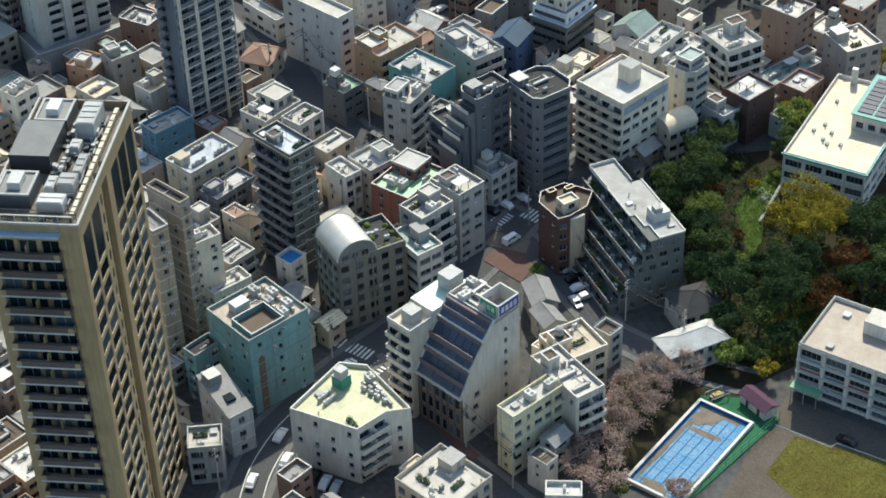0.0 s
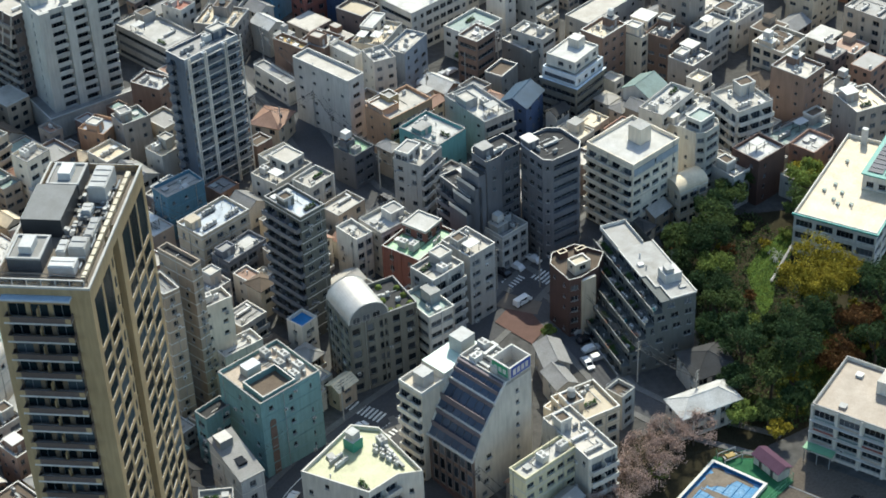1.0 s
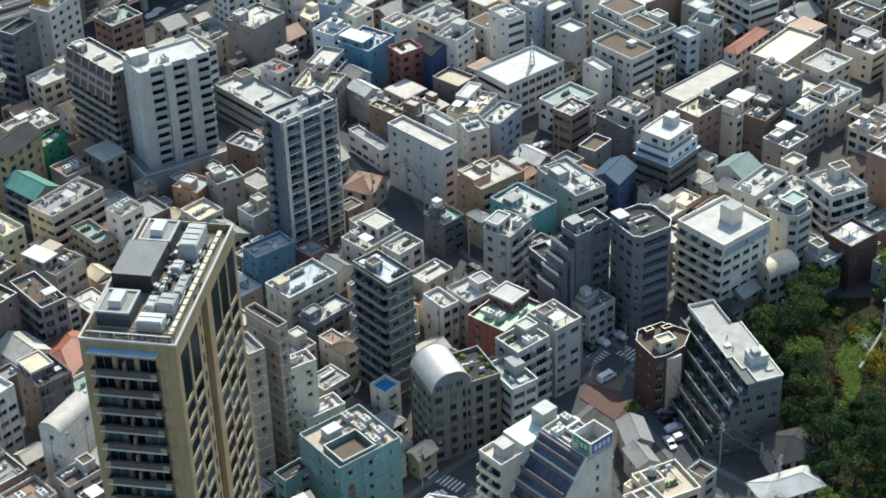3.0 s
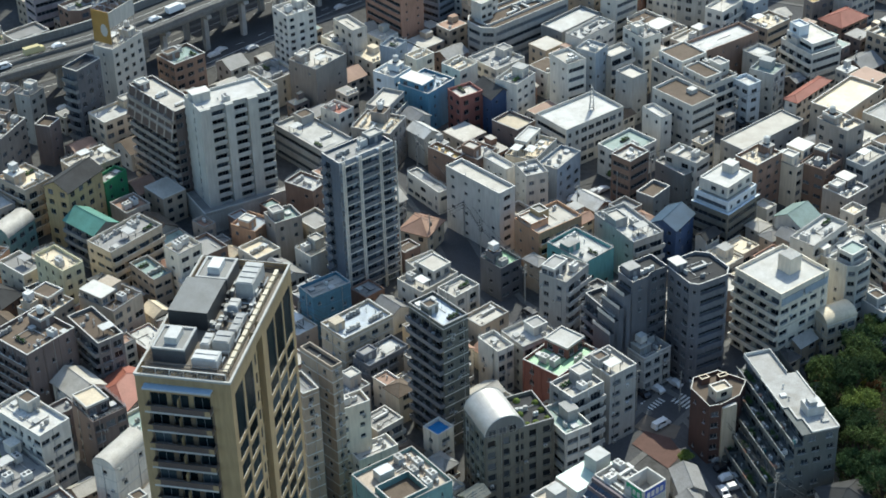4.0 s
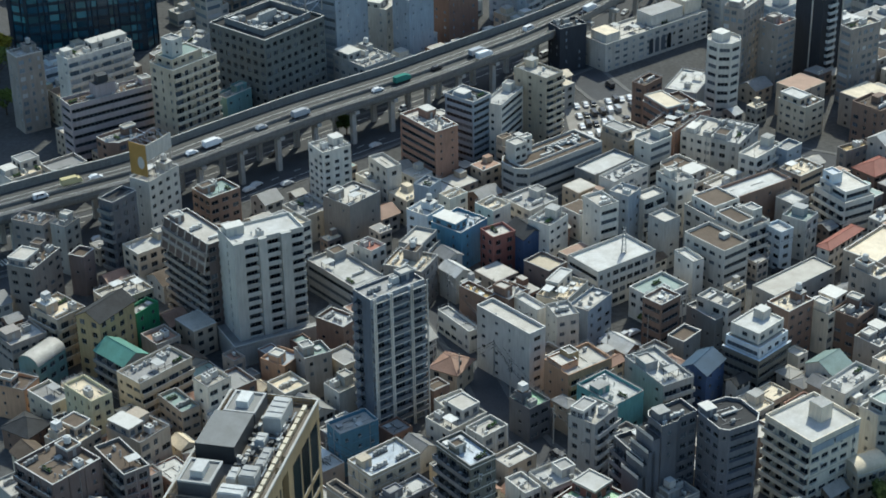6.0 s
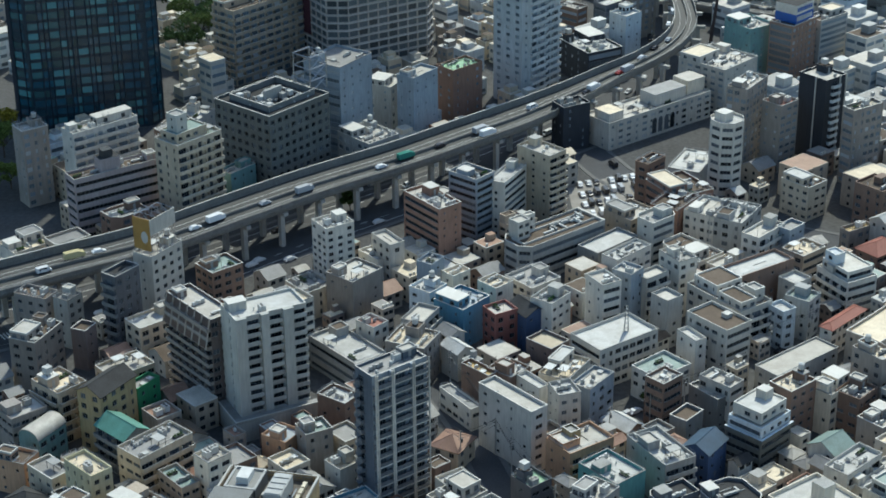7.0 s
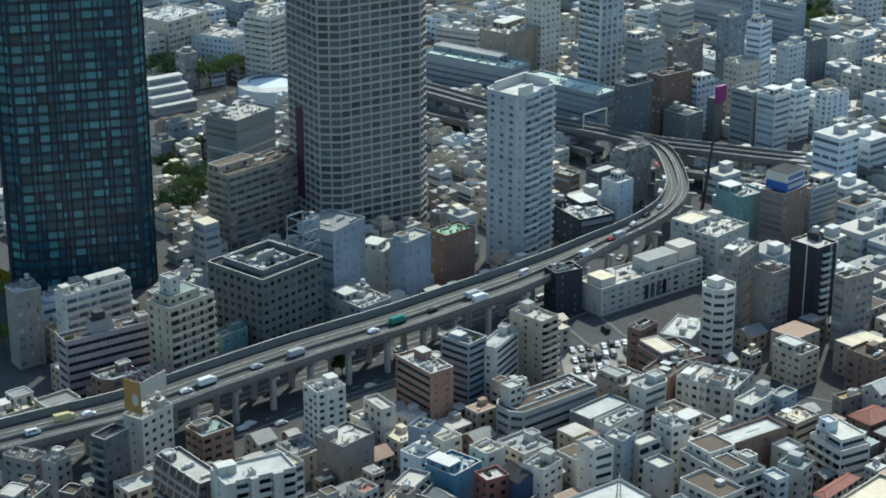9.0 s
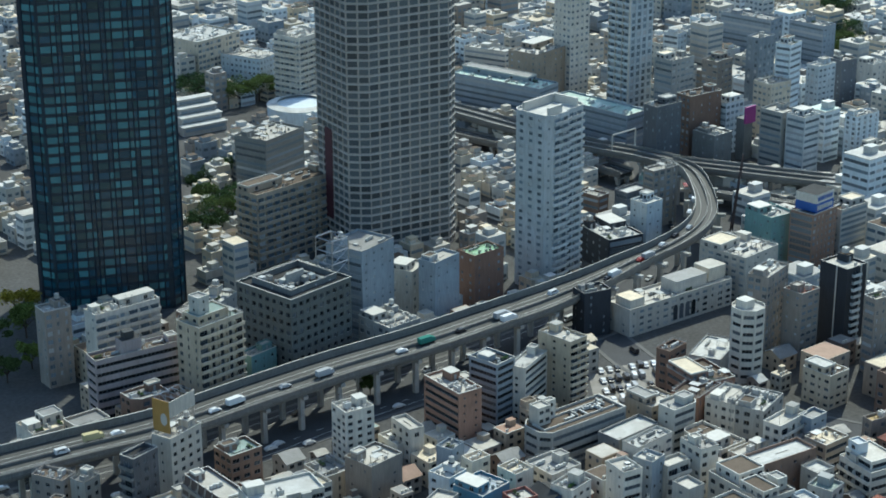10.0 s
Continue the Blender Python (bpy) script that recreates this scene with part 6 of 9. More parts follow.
upper(long_b, 9.4, 9.8, 13.0, 12.2, 12.3, 2, "white", "lg", "w", "n")
for k in range(8):
    part("cooling_bank", plant_mesh("cooling_bank" if k % 3 else "duct"), long_b, pose(15.0 + k * 2.1 + 0.9 * (k % 3), 5.4 + k * 7 % 5 * 0.7, 12.3, 0, 0, 90 * (k % 2)))


# ---- leaning frames on the brown wing ----
WING = thing("mansard_frame", "brown leaning roof frame with pale ribs on the apartment wing", "roof frame", pose(-61.6, 452.4, 22.6, 0, 0, 39.0))
bw, bh = 22.3, 8.6
q = Shape()
q.face([(-1.7, 0.3, 0), (-1.7, bw - 0.3, 0), (0.0, bw - 0.3, bh), (0.0, 0.3, bh)][::-1])
part("sloping_panel", q.mesh("sloping_panel", [mat("mansard_brown", (0.12, 0.085, 0.07), rough=0.7, scale=0.4, stain=0.4)]), WING)
for k in range(7):
    q = Shape()
    q.beam((-1.85, 0.3 + k * (bw - 0.6) / 6, -0.2), (0.0, 0.3 + k * (bw - 0.6) / 6, bh + 0.3), 0.28)
    part("rib", q.mesh("rib", [wall_mat("ash")]), WING)
for k in range(1, 3):
    q = Shape()
    q.beam((-1.8 + k * 0.57, 0.3, k * bh / 3), (-1.8 + k * 0.57, bw - 0.3, k * bh / 3), 0.2)
    part("cross_beam", q.mesh("cross_beam", [wall_mat("ash")]), WING)


# ---- stepped apartment building ----
def stepped():
    x, y, turn, w, d, n, sh = 73.0, 316.0, 14.2, 17.6, 30.0, 6, 3.0
    FOOT.append((x, y, turn, w, d))
    h = n * sh + 1
    ob = thing("apartment_building", "grey stepped apartment building with terraces and a white roof", "apartment building", pose(x, y, 0, 0, 0, turn))
    rng = random.Random(2)
    wall_mat("dgrey"), wall_mat("stepgrey")
    s = Shape()
    s.wall = s.rail = "stepgrey"
    back = 1.9
    for i in range(n):
        x0, z0 = i * back, i * sh
        facade(s, ob, (x0, 0), (w, 0), z0, 1, sh, "w", True, rng)
        facade(s, ob, (x0, d), (x0, 0), z0, 1, sh, "k" if i == 0 else "D", True, rng)
        facade(s, ob, (w, 0), (w, d), z0, 1, sh, "n", True, rng)
        facade(s, ob, (w, d), (x0, d), z0, 1, sh, "", True, rng)
        if i < n - 1:
            s.face([(x0, 0, z0 + sh), (x0 + back, 0, z0 + sh), (x0 + back, d, z0 + sh), (x0, d, z0 + sh)])
            q = Shape()
            q.box(x0 - 0.5, -0.05, z0 + sh - 0.2, x0 - 0.32, d, z0 + sh + 1.0)
            q.box(x0 - 0.32, -0.05, z0 + sh - 0.2, x0 + 0.05, d, z0 + sh)
            q.box(x0 - 0.52, -0.08, z0 + sh + 1.0, x0 - 0.3, d, z0 + sh + 1.06, 1)
            part("terrace_parapet", q.mesh("terrace_parapet", [wall_mat("stepgrey"), wall_mat("stepgrey")]), ob)
            for k in range(9):
                part("ac_unit", plant_mesh(rng.choice(("ac_unit", "ac_unit", "vent", "planting"))), ob, pose(x0 + rng.uniform(0.4, 1.0), 1.6 + k * d / 9.3 + rng.uniform(-0.8, 0.8), z0 + sh, 0, 0, 90))
            for k in range(5):
                a, c = 1.5 + k * d / 5.4 + rng.uniform(-0.8, 0.8), rng.uniform(0.5, 1.3)
                bits(ob, "terrace_box", [(x0 + 0.1, a, z0 + sh, x0 + 0.7, a + c, z0 + sh + rng.uniform(0.3, 0.9))], rng.choice((PLANT, CONC, wall_mat("brick"), wall_mat("teal"), DARKM)))
            for k in range(6):
                q = Shape()
                q.beam((x0 - 0.41, 1.0 + k * d / 6.2, z0 + sh + 1.06), (x0 - 0.41, 1.0 + k * d / 6.2 + rng.uniform(1.5, 3.5), z0 + sh + 1.06), 0.12)
                part("hung_cloth", q.mesh("hung_cloth", [rng.choice((PLANT, wall_mat("brick"), COPING, wall_mat("bluegrey")))]), ob)
            for k in range(1, 4):
                bits(ob, "terrace_divider", [(x0 - 0.2, k * d / 4, z0 + sh, x0 + back, k * d / 4 + 0.12, z0 + sh + 1.2)], wall_mat("stepgrey"))
    xt = (n - 1) * back - 0.5
    part("wall", s.mesh("wall", [wall_mat("stepgrey"), COPING]), ob)
    q = Shape()
    z = n * sh
    q.box(xt, -0.1, z, xt + 2.4, 9.6, z + 0.06, 3)
    q.box(xt + 2.4, -0.1, z, w + 0.1, 5.0, z + 0.35)
    q.box(xt + 1.3, 5.0, z, w + 0.1, 9.6, z + 0.35)
    q.box(xt, 9.6, z, w + 0.1, 21.0, z + 0.35)
    q.box(xt, 21.0, z, w - 2.5, d, z + 0.3, 1)
    part("roof", q.mesh("roof", [mat("sealed_roof", (0.41, 0.40, 0.375), rough=0.75, scale=0.3, stain=0.7, grain=0.2, spec=0.2), roof_mat("g"), COPING, wall_mat("stepgrey")]), ob)
    bits(ob, "roof_rim", [(xt + 2.3, -0.12, z + 0.35, xt + 2.6, 5.0, z + 0.5), (xt + 1.2, 5.0, z + 0.35, xt + 1.5, 9.6, z + 0.5), (xt - 0.05, 9.6, z + 0.35, xt + 0.2, 21.0, z + 0.5), (w - 0.15, -0.12, z + 0.35, w + 0.14, 21.0, z + 0.62),
                          (xt + 2.6, -0.14, z + 0.35, w - 0.15, 0.1, z + 0.5), (xt - 0.15, 21.0, z, xt, d + 0.15, z + 1.1), (xt, d, z, w - 2.5, d + 0.15, z + 1.1), (w - 2.5, 21.0, z, w - 2.35, d + 0.15, z + 1.1)], COPING)
    bits(ob, "hatch", [(10.2, 13.0, z + 0.35, 11.6, 14.2, z + 0.8), (14.8, 2.2, z + 0.35, 16.4, 3.2, z + 0.7)], PLANT)
    bits(ob, "stair_house", [(12.6, 5.0, z + 0.35, 16.6, 8.6, z + 2.6), (13.2, 5.6, z + 2.6, 15.0, 7.6, z + 3.6)], PLANT)
    for a, b in ((11.5, 12.0), (15.0, 3.0), (12.2, 16.5)):
        part("vent", plant_mesh("vent"), ob, pose(a, b, z + 0.35))
    part("antenna", plant_mesh("antenna"), ob, pose(15.5, 8.0, z + 2.6))


stepped()


# ---- the office building with a sloping glass side ----
def sloped():
    x, y, turn, w, d = 35.2, 281.0, 37.3, 16.8, 13.0
    FOOT.append((x - 2, y - 2, turn, w + 3, d + 9))
    ob = thing("office_building", "cream office building with sloping dark glazing and a rooftop sign", "office building", pose(x, y, 0, 0, 0, turn))
    rng = random.Random(4)
    s = Shape()
    s.wall = s.rail = "white"
    h, hk, xr = 27.0, 12.5, 9.5
    for yy, flip in ((0, False), (d, True)):
        pts = [(0, yy, 0), (w, yy, 0), (w, yy, h), (xr, yy, h), (xr * 0.72, yy, h - 3.6), (xr * 0.3, yy, hk + 5.6), (0, yy, hk)]
        s.face(pts[::-1] if flip else pts)
    s.face([(w, 0, 0), (w, d, 0), (w, d, h), (w, 0, h)])
    s.face([(xr, 0, h - 0.7), (w, 0, h - 0.7), (w, d, h - 0.7), (xr, d, h - 0.7)], 1)
    s.face([(0, d, 0), (0, 0, 0), (0, 0, hk), (0, d, hk)], 2)
    part("wall", s.mesh("wall", [wall_mat("white"), roof_mat("lg"), wall_mat("brown")]), ob)
    prof = [(0, hk), (xr * 0.3, hk + 5.6), (xr * 0.72, h - 3.6), (xr, h)]
    navy = mat("sloped_glazing", (0.045, 0.065, 0.10), rough=0.3, scale=0.5, stain=0.2, spec=0.6)
    mauve = mat("riser_mauve", (0.16, 0.13, 0.14), rough=0.7)
    for k in range(3):
        (xa, za), (xb, zb) = prof[k], prof[k + 1]
        zr = za + 0.42 * (zb - za)
        part("riser", (lambda r: (r.box(xa + 0.5, 0.35, za + 0.3, xa + 0.7, d - 0.35, zr + 0.9), r)[1])(Shape()).mesh("riser", [mauve]), ob)
        m = 6
        for j in range(m):
            q = Shape()
            y0, y1 = 0.4 + j * (d - 0.8) / m + 0.05, 0.4 + (j + 1) * (d - 0.8) / m - 0.05
            q.face([(xa - 0.5, y0, za + 0.45), (xa - 0.5, y1, za + 0.45), (xb, y1, zb - 0.1), (xb, y0, zb - 0.1)][::-1])
            part("sloped_pane", q.mesh("sloped_pane", [navy]), ob)
        r = Shape()
        r.box(xa - 0.8, 0, za - 0.15, xa - 0.2, d, za + 0.45)
        part("ledge", r.mesh("ledge", [COPING]), ob)
        r = Shape()
        r.box(xb - 1.0, 0.35, zb - 0.9, xb - 0.45, d - 0.35, zb + 0.1)
        part("upstand", r.mesh("upstand", [mauve]), ob)
        for yy in (0.0, d - 0.4):
            r = Shape()
            r.face([(xa - 0.3, yy, za + 0.5), (xa - 0.3, yy + 0.4, za + 0.5), (xb, yy + 0.4, zb + 0.35), (xb, yy, zb + 0.35)][::-1])
            r.face([(xa - 0.3, yy, za - 0.3), (xb, yy, zb - 0.3), (xb, yy, zb + 0.35), (xa - 0.3, yy, za + 0.5)])
            part("slope_edge", r.mesh("slope_edge", [wall_mat("white")]), ob)
    for j in range(7):
        bits(ob, "column", [(-0.25, 0.3 + j * 1.95, 0, 0.0, 0.65 + j * 1.95, hk)], wall_mat("umber"))
    for j in range(6):
        for i in range(3):
            m = pose(-0.02, 1.55 + j * 1.95, 0.8 + i * 4.0, 0, 0, -90)
            part("window", pane_mesh(1.35, 2.9, 0), ob, m)
    for i in range(7):
        part("window", pane_mesh(0.8, 0.8, 0), ob, pose(12.6, -0.01, 5.0 + i * 3.0))
    for i in range(4):
        part("window", pane_mesh(1.4, 1.1, 1), ob, pose(2.6 + 0.5 * i, -0.01, 1.5 + i * 3.1))
    # roof terrace with parapets and machines
    t = Shape()
    t.box(xr, 0, h - 0.7, w, 0.25, h + 0.2)
    t.box(w - 0.25, 0.25, h - 0.7, w, d, h + 0.2)
    t.box(xr, d - 0.25, h - 0.7, w - 0.25, d, h + 0.2)
    t.box(xr, 0.25, h - 0.7, xr + 0.25, d - 0.25, h + 0.2)
    part("parapet", t.mesh("parapet", [COPING]), ob)
    for k in range(12):
        kind = ("ac_unit", "chiller", "cooling_bank", "duct", "vent")[k % 5]
        part(kind, plant_mesh(kind), ob, pose(10.9 + (k % 3) * 2.1, 5.9 + (k // 3) * 1.9, h - 0.7, 0, 0, 90 * (k % 2)))
    bits(ob, "roof_ramp", [(10.2, 3.2, h - 0.7, 12.0, 5.0, h + 1.6)], COPING)
    bits(ob, "sign_box", [(10.6, 0.05, h - 0.7, 16.75, 0.35, h + 3.0), (10.6, 5.0, h - 0.7, 16.75, 5.3, h + 3.0), (16.45, 0.35, h - 0.7, 16.75, 5.0, h + 3.0), (10.6, 0.35, h - 0.7, 10.9, 5.0, h + 3.0)], COPING)
    blue, green = mat("sign_blue", (0.03, 0.07, 0.32), rough=0.4), mat("sign_green", (0.05, 0.35, 0.16), rough=0.4)
    bits(ob, "sign_panel", [(11.0, -0.02, h + 0.3, 16.5, 0.05, h + 2.8)], blue, None, "blue sign panel with white bars")
    bits(ob, "sign_panel", [(10.52, 0.6, h + 0.3, 10.6, 4.8, h + 2.8)], green, None, "green sign panel with white bars")
    for k in range(4):
        bits(ob, "sign_bar", [(11.5 + k * 1.2, -0.05, h + 0.8, 12.3 + k * 1.2, -0.02, h + 2.2)], COPING)
    for k in range(3):
        bits(ob, "sign_bar", [(10.49, 1.0 + k * 1.2, h + 0.9, 10.52, 1.8 + k * 1.2, h + 2.1)], COPING)
    # stair block and rear wing
    wing = Shape()
    wing.wall = wing.rail = "cream"
    wall_mat("cream")
    hb = 23.0
    facade(wing, ob, (-1.5, d), (5.0, d), 0, 7, hb / 7, "", True, rng)
    facade(wing, ob, (-1.5, d + 6.5), (-1.5, d), 0, 7, hb / 7, "k", True, rng)
    facade(wing, ob, (5.0, d), (5.0, d + 6.5), 0, 7, hb / 7, "", True, rng)
    facade(wing, ob, (5.0, d + 6.5), (-1.5, d + 6.5), 0, 7, hb / 7, "n", True, rng)
    wing.face([(-1.5, d, hb), (5.0, d, hb), (5.0, d + 6.5, hb), (-1.5, d + 6.5, hb)])
    part("stair_block", wing.mesh("stair_block", [wall_mat("cream")]), ob, None, "cream stair block with balconies")
    bits(ob, "stair_house", [(0.5, d + 1.5, hb, 3.5, d + 4.5, hb + 2.8)], PLANT)
    bits(ob, "wing_parapet", [(-1.6, d - 0.1, hb, 5.1, d + 0.15, hb + 0.9), (-1.6, d + 6.35, hb, 5.1, d + 6.6, hb + 0.9), (-1.6, d + 0.15, hb, -1.35, d + 6.35, hb + 0.9)], COPING)
    bits(ob, "rear_wing", [(5.0, d, 0, w, d + 6.5, 25.0)], wall_mat("white"), roof_mat("gp"), "white rear wing with a pale green roof")
    bits(ob, "plant_room", [(11.5, d + 1.5, 25.0, 15.5, d + 5, 28.5)], PLANT)


sloped()

# ---- school buildings by the grounds ----
STYLE["Z"] = (5.4, 4.7, 1.95, 0.75, 3, 0.35)
FACE["Z"] = "wide windows"
teal_edge = mat("gutter_teal", (0.05, 0.30, 0.26), rough=0.5)
b = block("school_building", 138.7, 343.0, 53.4, 38.1, 20.1, 11.5, 3, "white", "cr", "flat", "Z", "Z", "white school building with a cream roof terrace and teal gutters", clutter=0.0)
bits(b, "gutter", [(-0.5, -0.5, 10.9, 38.5, -0.06, 11.35), (-0.5, -0.06, 10.9, -0.06, 20.5, 11.35)], teal_edge, None, "teal gutter")
bits(b, "roof_room", [(17.5, -0.5, 10.6, 36.0, 9.6, 14.8)], wall_mat("white"), roof_mat("lg"), "white roof room with teal eaves")
bits(b, "eave_slab", [(17.2, -0.9, 14.8, 36.4, 10.0, 15.1)], teal_edge)
for k in range(8):
    for j in range(2):
        bits(b, "solar_panel", [(18.6 + k * 2.0, 1.0 + j * 4.2, 15.2, 20.3 + k * 2.0, 4.6 + j * 4.2, 15.35)], mat("solar_cells", (0.03, 0.035, 0.06), rough=0.2), None)
for j in range(3):
    part("window", pane_mesh(1.8, 1.5, 2), b, pose(17.48, 1.6 + j * 3.0, 11.6, 0, 0, -90))
bits(b, "chimney", [(36.2, 14.8, 10.6, 37.4, 16.2, 15.0)], PLANT)
for a, c in ((11.7, 16.8), (15.2, 15.2), (9.0, 13.5), (12.5, 12.6), (7.5, 12.0), (26, 16), (8.6, 9.0)):
    part("vent", plant_mesh("vent"), b, pose(a, c, 10.6))
    bits(b, "planter", [(a + 0.6, c, 10.6, a + 1.4, c + 0.8, 11.2)], roof_mat("tg"))
b = block("school_building", 126.9, 267.7, 49.3, 17.9, 27.5, 13.2, 4, "white", "wd", "flat", "Z", "Z", "white four-storey school building with long window bands", clutter=0.0)
bits(b, "roof_room", [(10.5, 12.0, 12.3, 15.5, 18.0, 15.6)], wall_mat("white"), roof_mat("lg"))
for j in range(6):
    bits(b, "pilaster", [(-0.35, j * 5.4, 0, -0.02, j * 5.4 + 0.6, 13.0)], wall_mat("white"))
for i in range(1, 4):
    bits(b, "ledge", [(-0.9, 0.0, i * 3.05 + 0.05, -0.36, 27.5, i * 3.05 + 0.25)], COPING)
for j in range(5):
    for i in range(1, 4):
        tint = ((0.20, 0.27, 0.27), (0.42, 0.36, 0.30), (0.30, 0.10, 0.08), (0.24, 0.29, 0.28))[(j * 2 + i) % 4]
        bits(b, "spandrel", [(-0.12, j * 5.4 + 0.75, i * 3.05 + 0.27, -0.03, j * 5.4 + 5.2, i * 3.05 + 0.72)], mat("spandrel_%d" % ((j * 2 + i) % 4), tint, rough=0.6))
bits(b, "canopy", [(-3.2, 21.0, 3.4, -0.95, 27.5, 3.6)], mat("canopy_green", (0.22, 0.45, 0.26), rough=0.6), None, "pale green canopy")
for k in range(3):
    bits(b, "canopy_post", [(-3.1, 21.4 + k * 2.8, 0, -2.95, 21.55 + k * 2.8, 3.4)], FRAME)
for a, c in ((3.0, 22.0), (6.0, 8.0), (14.0, 23.0)):
    part("hatch", plant_mesh("hatch"), b, pose(a, c, 12.3))


# ---- curved roof over the dark office building ----
def curved_hall():
    ob = thing("roof_hall", "silver barrel-roofed hall on top of the dark office building", "roof hall", pose(14.1, 320.6, 18.5, 0, 0, 20.9))
    wd, ln, m = 9.4, 11.0, 24
    arc = [(wd / 2 - wd / 2 * math.cos(math.pi * k / m), 1.0 + 4.0 * math.sin(math.pi * k / m)) for k in range(m + 1)]
    q = Shape()
    for k in range(m):
        (x0, z0), (x1, z1) = arc[k], arc[k + 1]
        q.face([(x0, 0, z0), (x1, 0, z1), (x1, ln, z1), (x0, ln, z0)][::-1])
    me = q.mesh("barrel_roof", [mat("silver_sheet", (0.52, 0.50, 0.46), rough=0.45, metal=0.35, scale=0.6, stain=0.35)], smooth=True)
    part("barrel_roof", me, ob)
    for yy in (0.05, ln - 0.05):
        e = Shape()
        e.face([(x, yy, z - 0.05) for x, z in arc])
        e.face([(0, yy, 0), (wd, yy, 0), (wd, yy, 1.0), (0, yy, 1.0)])
        part("end_wall", e.mesh("end_wall", [wall_mat("dgrey")]), ob)
        r = Shape()
        for k in range(m):
            (x0, z0), (x1, z1) = arc[k], arc[k + 1]
            r.beam((x0, yy - 0.08, z0), (x1, yy - 0.08, z1), 0.14)
        part("end_rim", r.mesh("end_rim", [COPING]), ob)
    bits(ob, "side_wall", [(0, 0.1, 0, 0.2, ln - 0.1, 1.05), (wd - 0.2, 0.1, 0, wd, ln - 0.1, 1.05)], wall_mat("dgrey"))
    for k in range(3):
        part("window", pane_mesh(1.8, 1.9, 1), ob, pose(1.8 + k * 2.4, 0.0, 0.3))


curved_hall()


# ---- elevated expressway ----
def line_frames(pts, step):
    """Points at even steps along a smoothed line, with their left-hand sides."""
    out = []
    n = len(pts)
    for k in range(n - 1):
        p0, p1, p2, p3 = (Vector(pts[max(0, min(n - 1, k + j))]) for j in (-1, 0, 1, 2))
        m = max(1, round((p2 - p1).length / step))
        for j in range(m):
            t = j / m
            out.append(0.5 * ((2 * p1) + (p2 - p0) * t + (2 * p0 - 5 * p1 + 4 * p2 - p3) * t * t + (3 * p1 - p0 - 3 * p2 + p3) * t ** 3))
    out.append(Vector(pts[-1]))
    side = []
    for k in range(len(out)):
        t = (out[min(len(out) - 1, k + 1)] - out[max(0, k - 1)]).normalized()
        side.append(Vector((-t.y, t.x)))
    return out, side


def expressway(pts, width, z, label, pier_step, walls, taper=None, heights=(1.1, 1.1, 1.1)):
    ob = thing("expressway", label, "elevated road", kind="structure")
    P, S = line_frames(pts, 4.0)
    if taper:
        # from one share of the length to the next the road narrows
        t0, t1, least = taper
        S = [v * (1.0 - (1.0 - least) * min(1.0, max(0.0, (k / len(S) - t0) / (t1 - t0)))) for k, v in enumerate(S)]
    deck_m = mat("deck_concrete", (0.21, 0.205, 0.19), rough=0.85, scale=0.1, stain=0.5, streak=0.15)

    def sweep(name, o0, z0, o1, z1, m, top=None, lab=""):
        s = Shape()
        for k in range(len(P) - 1):
            c = []
            for j in (k, k + 1):
                a, b = P[j] + S[j] * o0, P[j] + S[j] * o1
                c.append([(*a, z0), (*b, z0), (*b, z1), (*a, z1)])
            for e in range(4):
                f = (e + 1) % 4
                s.face([c[0][e], c[0][f], c[1][f], c[1][e]], 1 if top and e == 2 else 0)
        return part(name, s.mesh(name, [m] + ([top] if top else [])), ob, None, lab)
    h = width / 2
    road_m = mat("deck_asphalt", (0.075, 0.074, 0.07), rough=0.75, scale=0.1, stain=0.4)
    sweep("deck", -h, z - 0.35, h, z, deck_m, road_m, "asphalt deck")
    for o in (-h * 0.55, h * 0.55):
        sweep("girder", o - h * 0.3, z - 2.2, o + h * 0.3, z - 0.35, deck_m)
    wall_m = mat("barrier_concrete", (0.23, 0.225, 0.21), rough=0.8, scale=0.25, stain=0.5, streak=0.2)
    for o, tall in zip(walls, heights):
        sweep("barrier", o * h - 0.14, z, o * h + 0.14, z + tall, wall_m)
        if tall < 2:
            sweep("rail", o * h - 0.05, z + tall + 0.3, o * h + 0.05, z + tall + 0.4, STEEL)
        elif tall > 2:
            sweep("wall_cap", o * h - 0.2, z + tall, o * h + 0.2, z + tall + 0.15, COPING)
            sweep("wall_band", o * h - 0.2, z + tall * 0.5, o * h - 0.14, z + tall * 0.5 + 0.18, deck_m)
    sweep("edge_beam", -h - 0.12, z - 0.7, -h, z + 0.1, wall_m)
    for o in (-0.48, 0.48):
        sweep("lane_line", o * h - 0.07, z + 0.005, o * h + 0.07, z + 0.015, LINE)
    acc = pier_step / 2
    for k in range(1, len(P)):
        acc += (P[k] - P[k - 1]).length
        if acc >= pier_step:
            acc = 0
            s = Shape()
            a = math.atan2(S[k].y, S[k].x)
            for o in (-h * 0.62, h * 0.62):
                s.box(o - 0.8, -0.8, 0, o + 0.8, 0.8, z - 3.4)
            s.box(-h * 0.95, -0.9, z - 3.4, h * 0.95, 0.9, z - 2.2)
            part("pier", s.mesh("pier", [CONC]), ob, pose(P[k].x, P[k].y, 0, 0, 0, math.degrees(a)))
    return ob


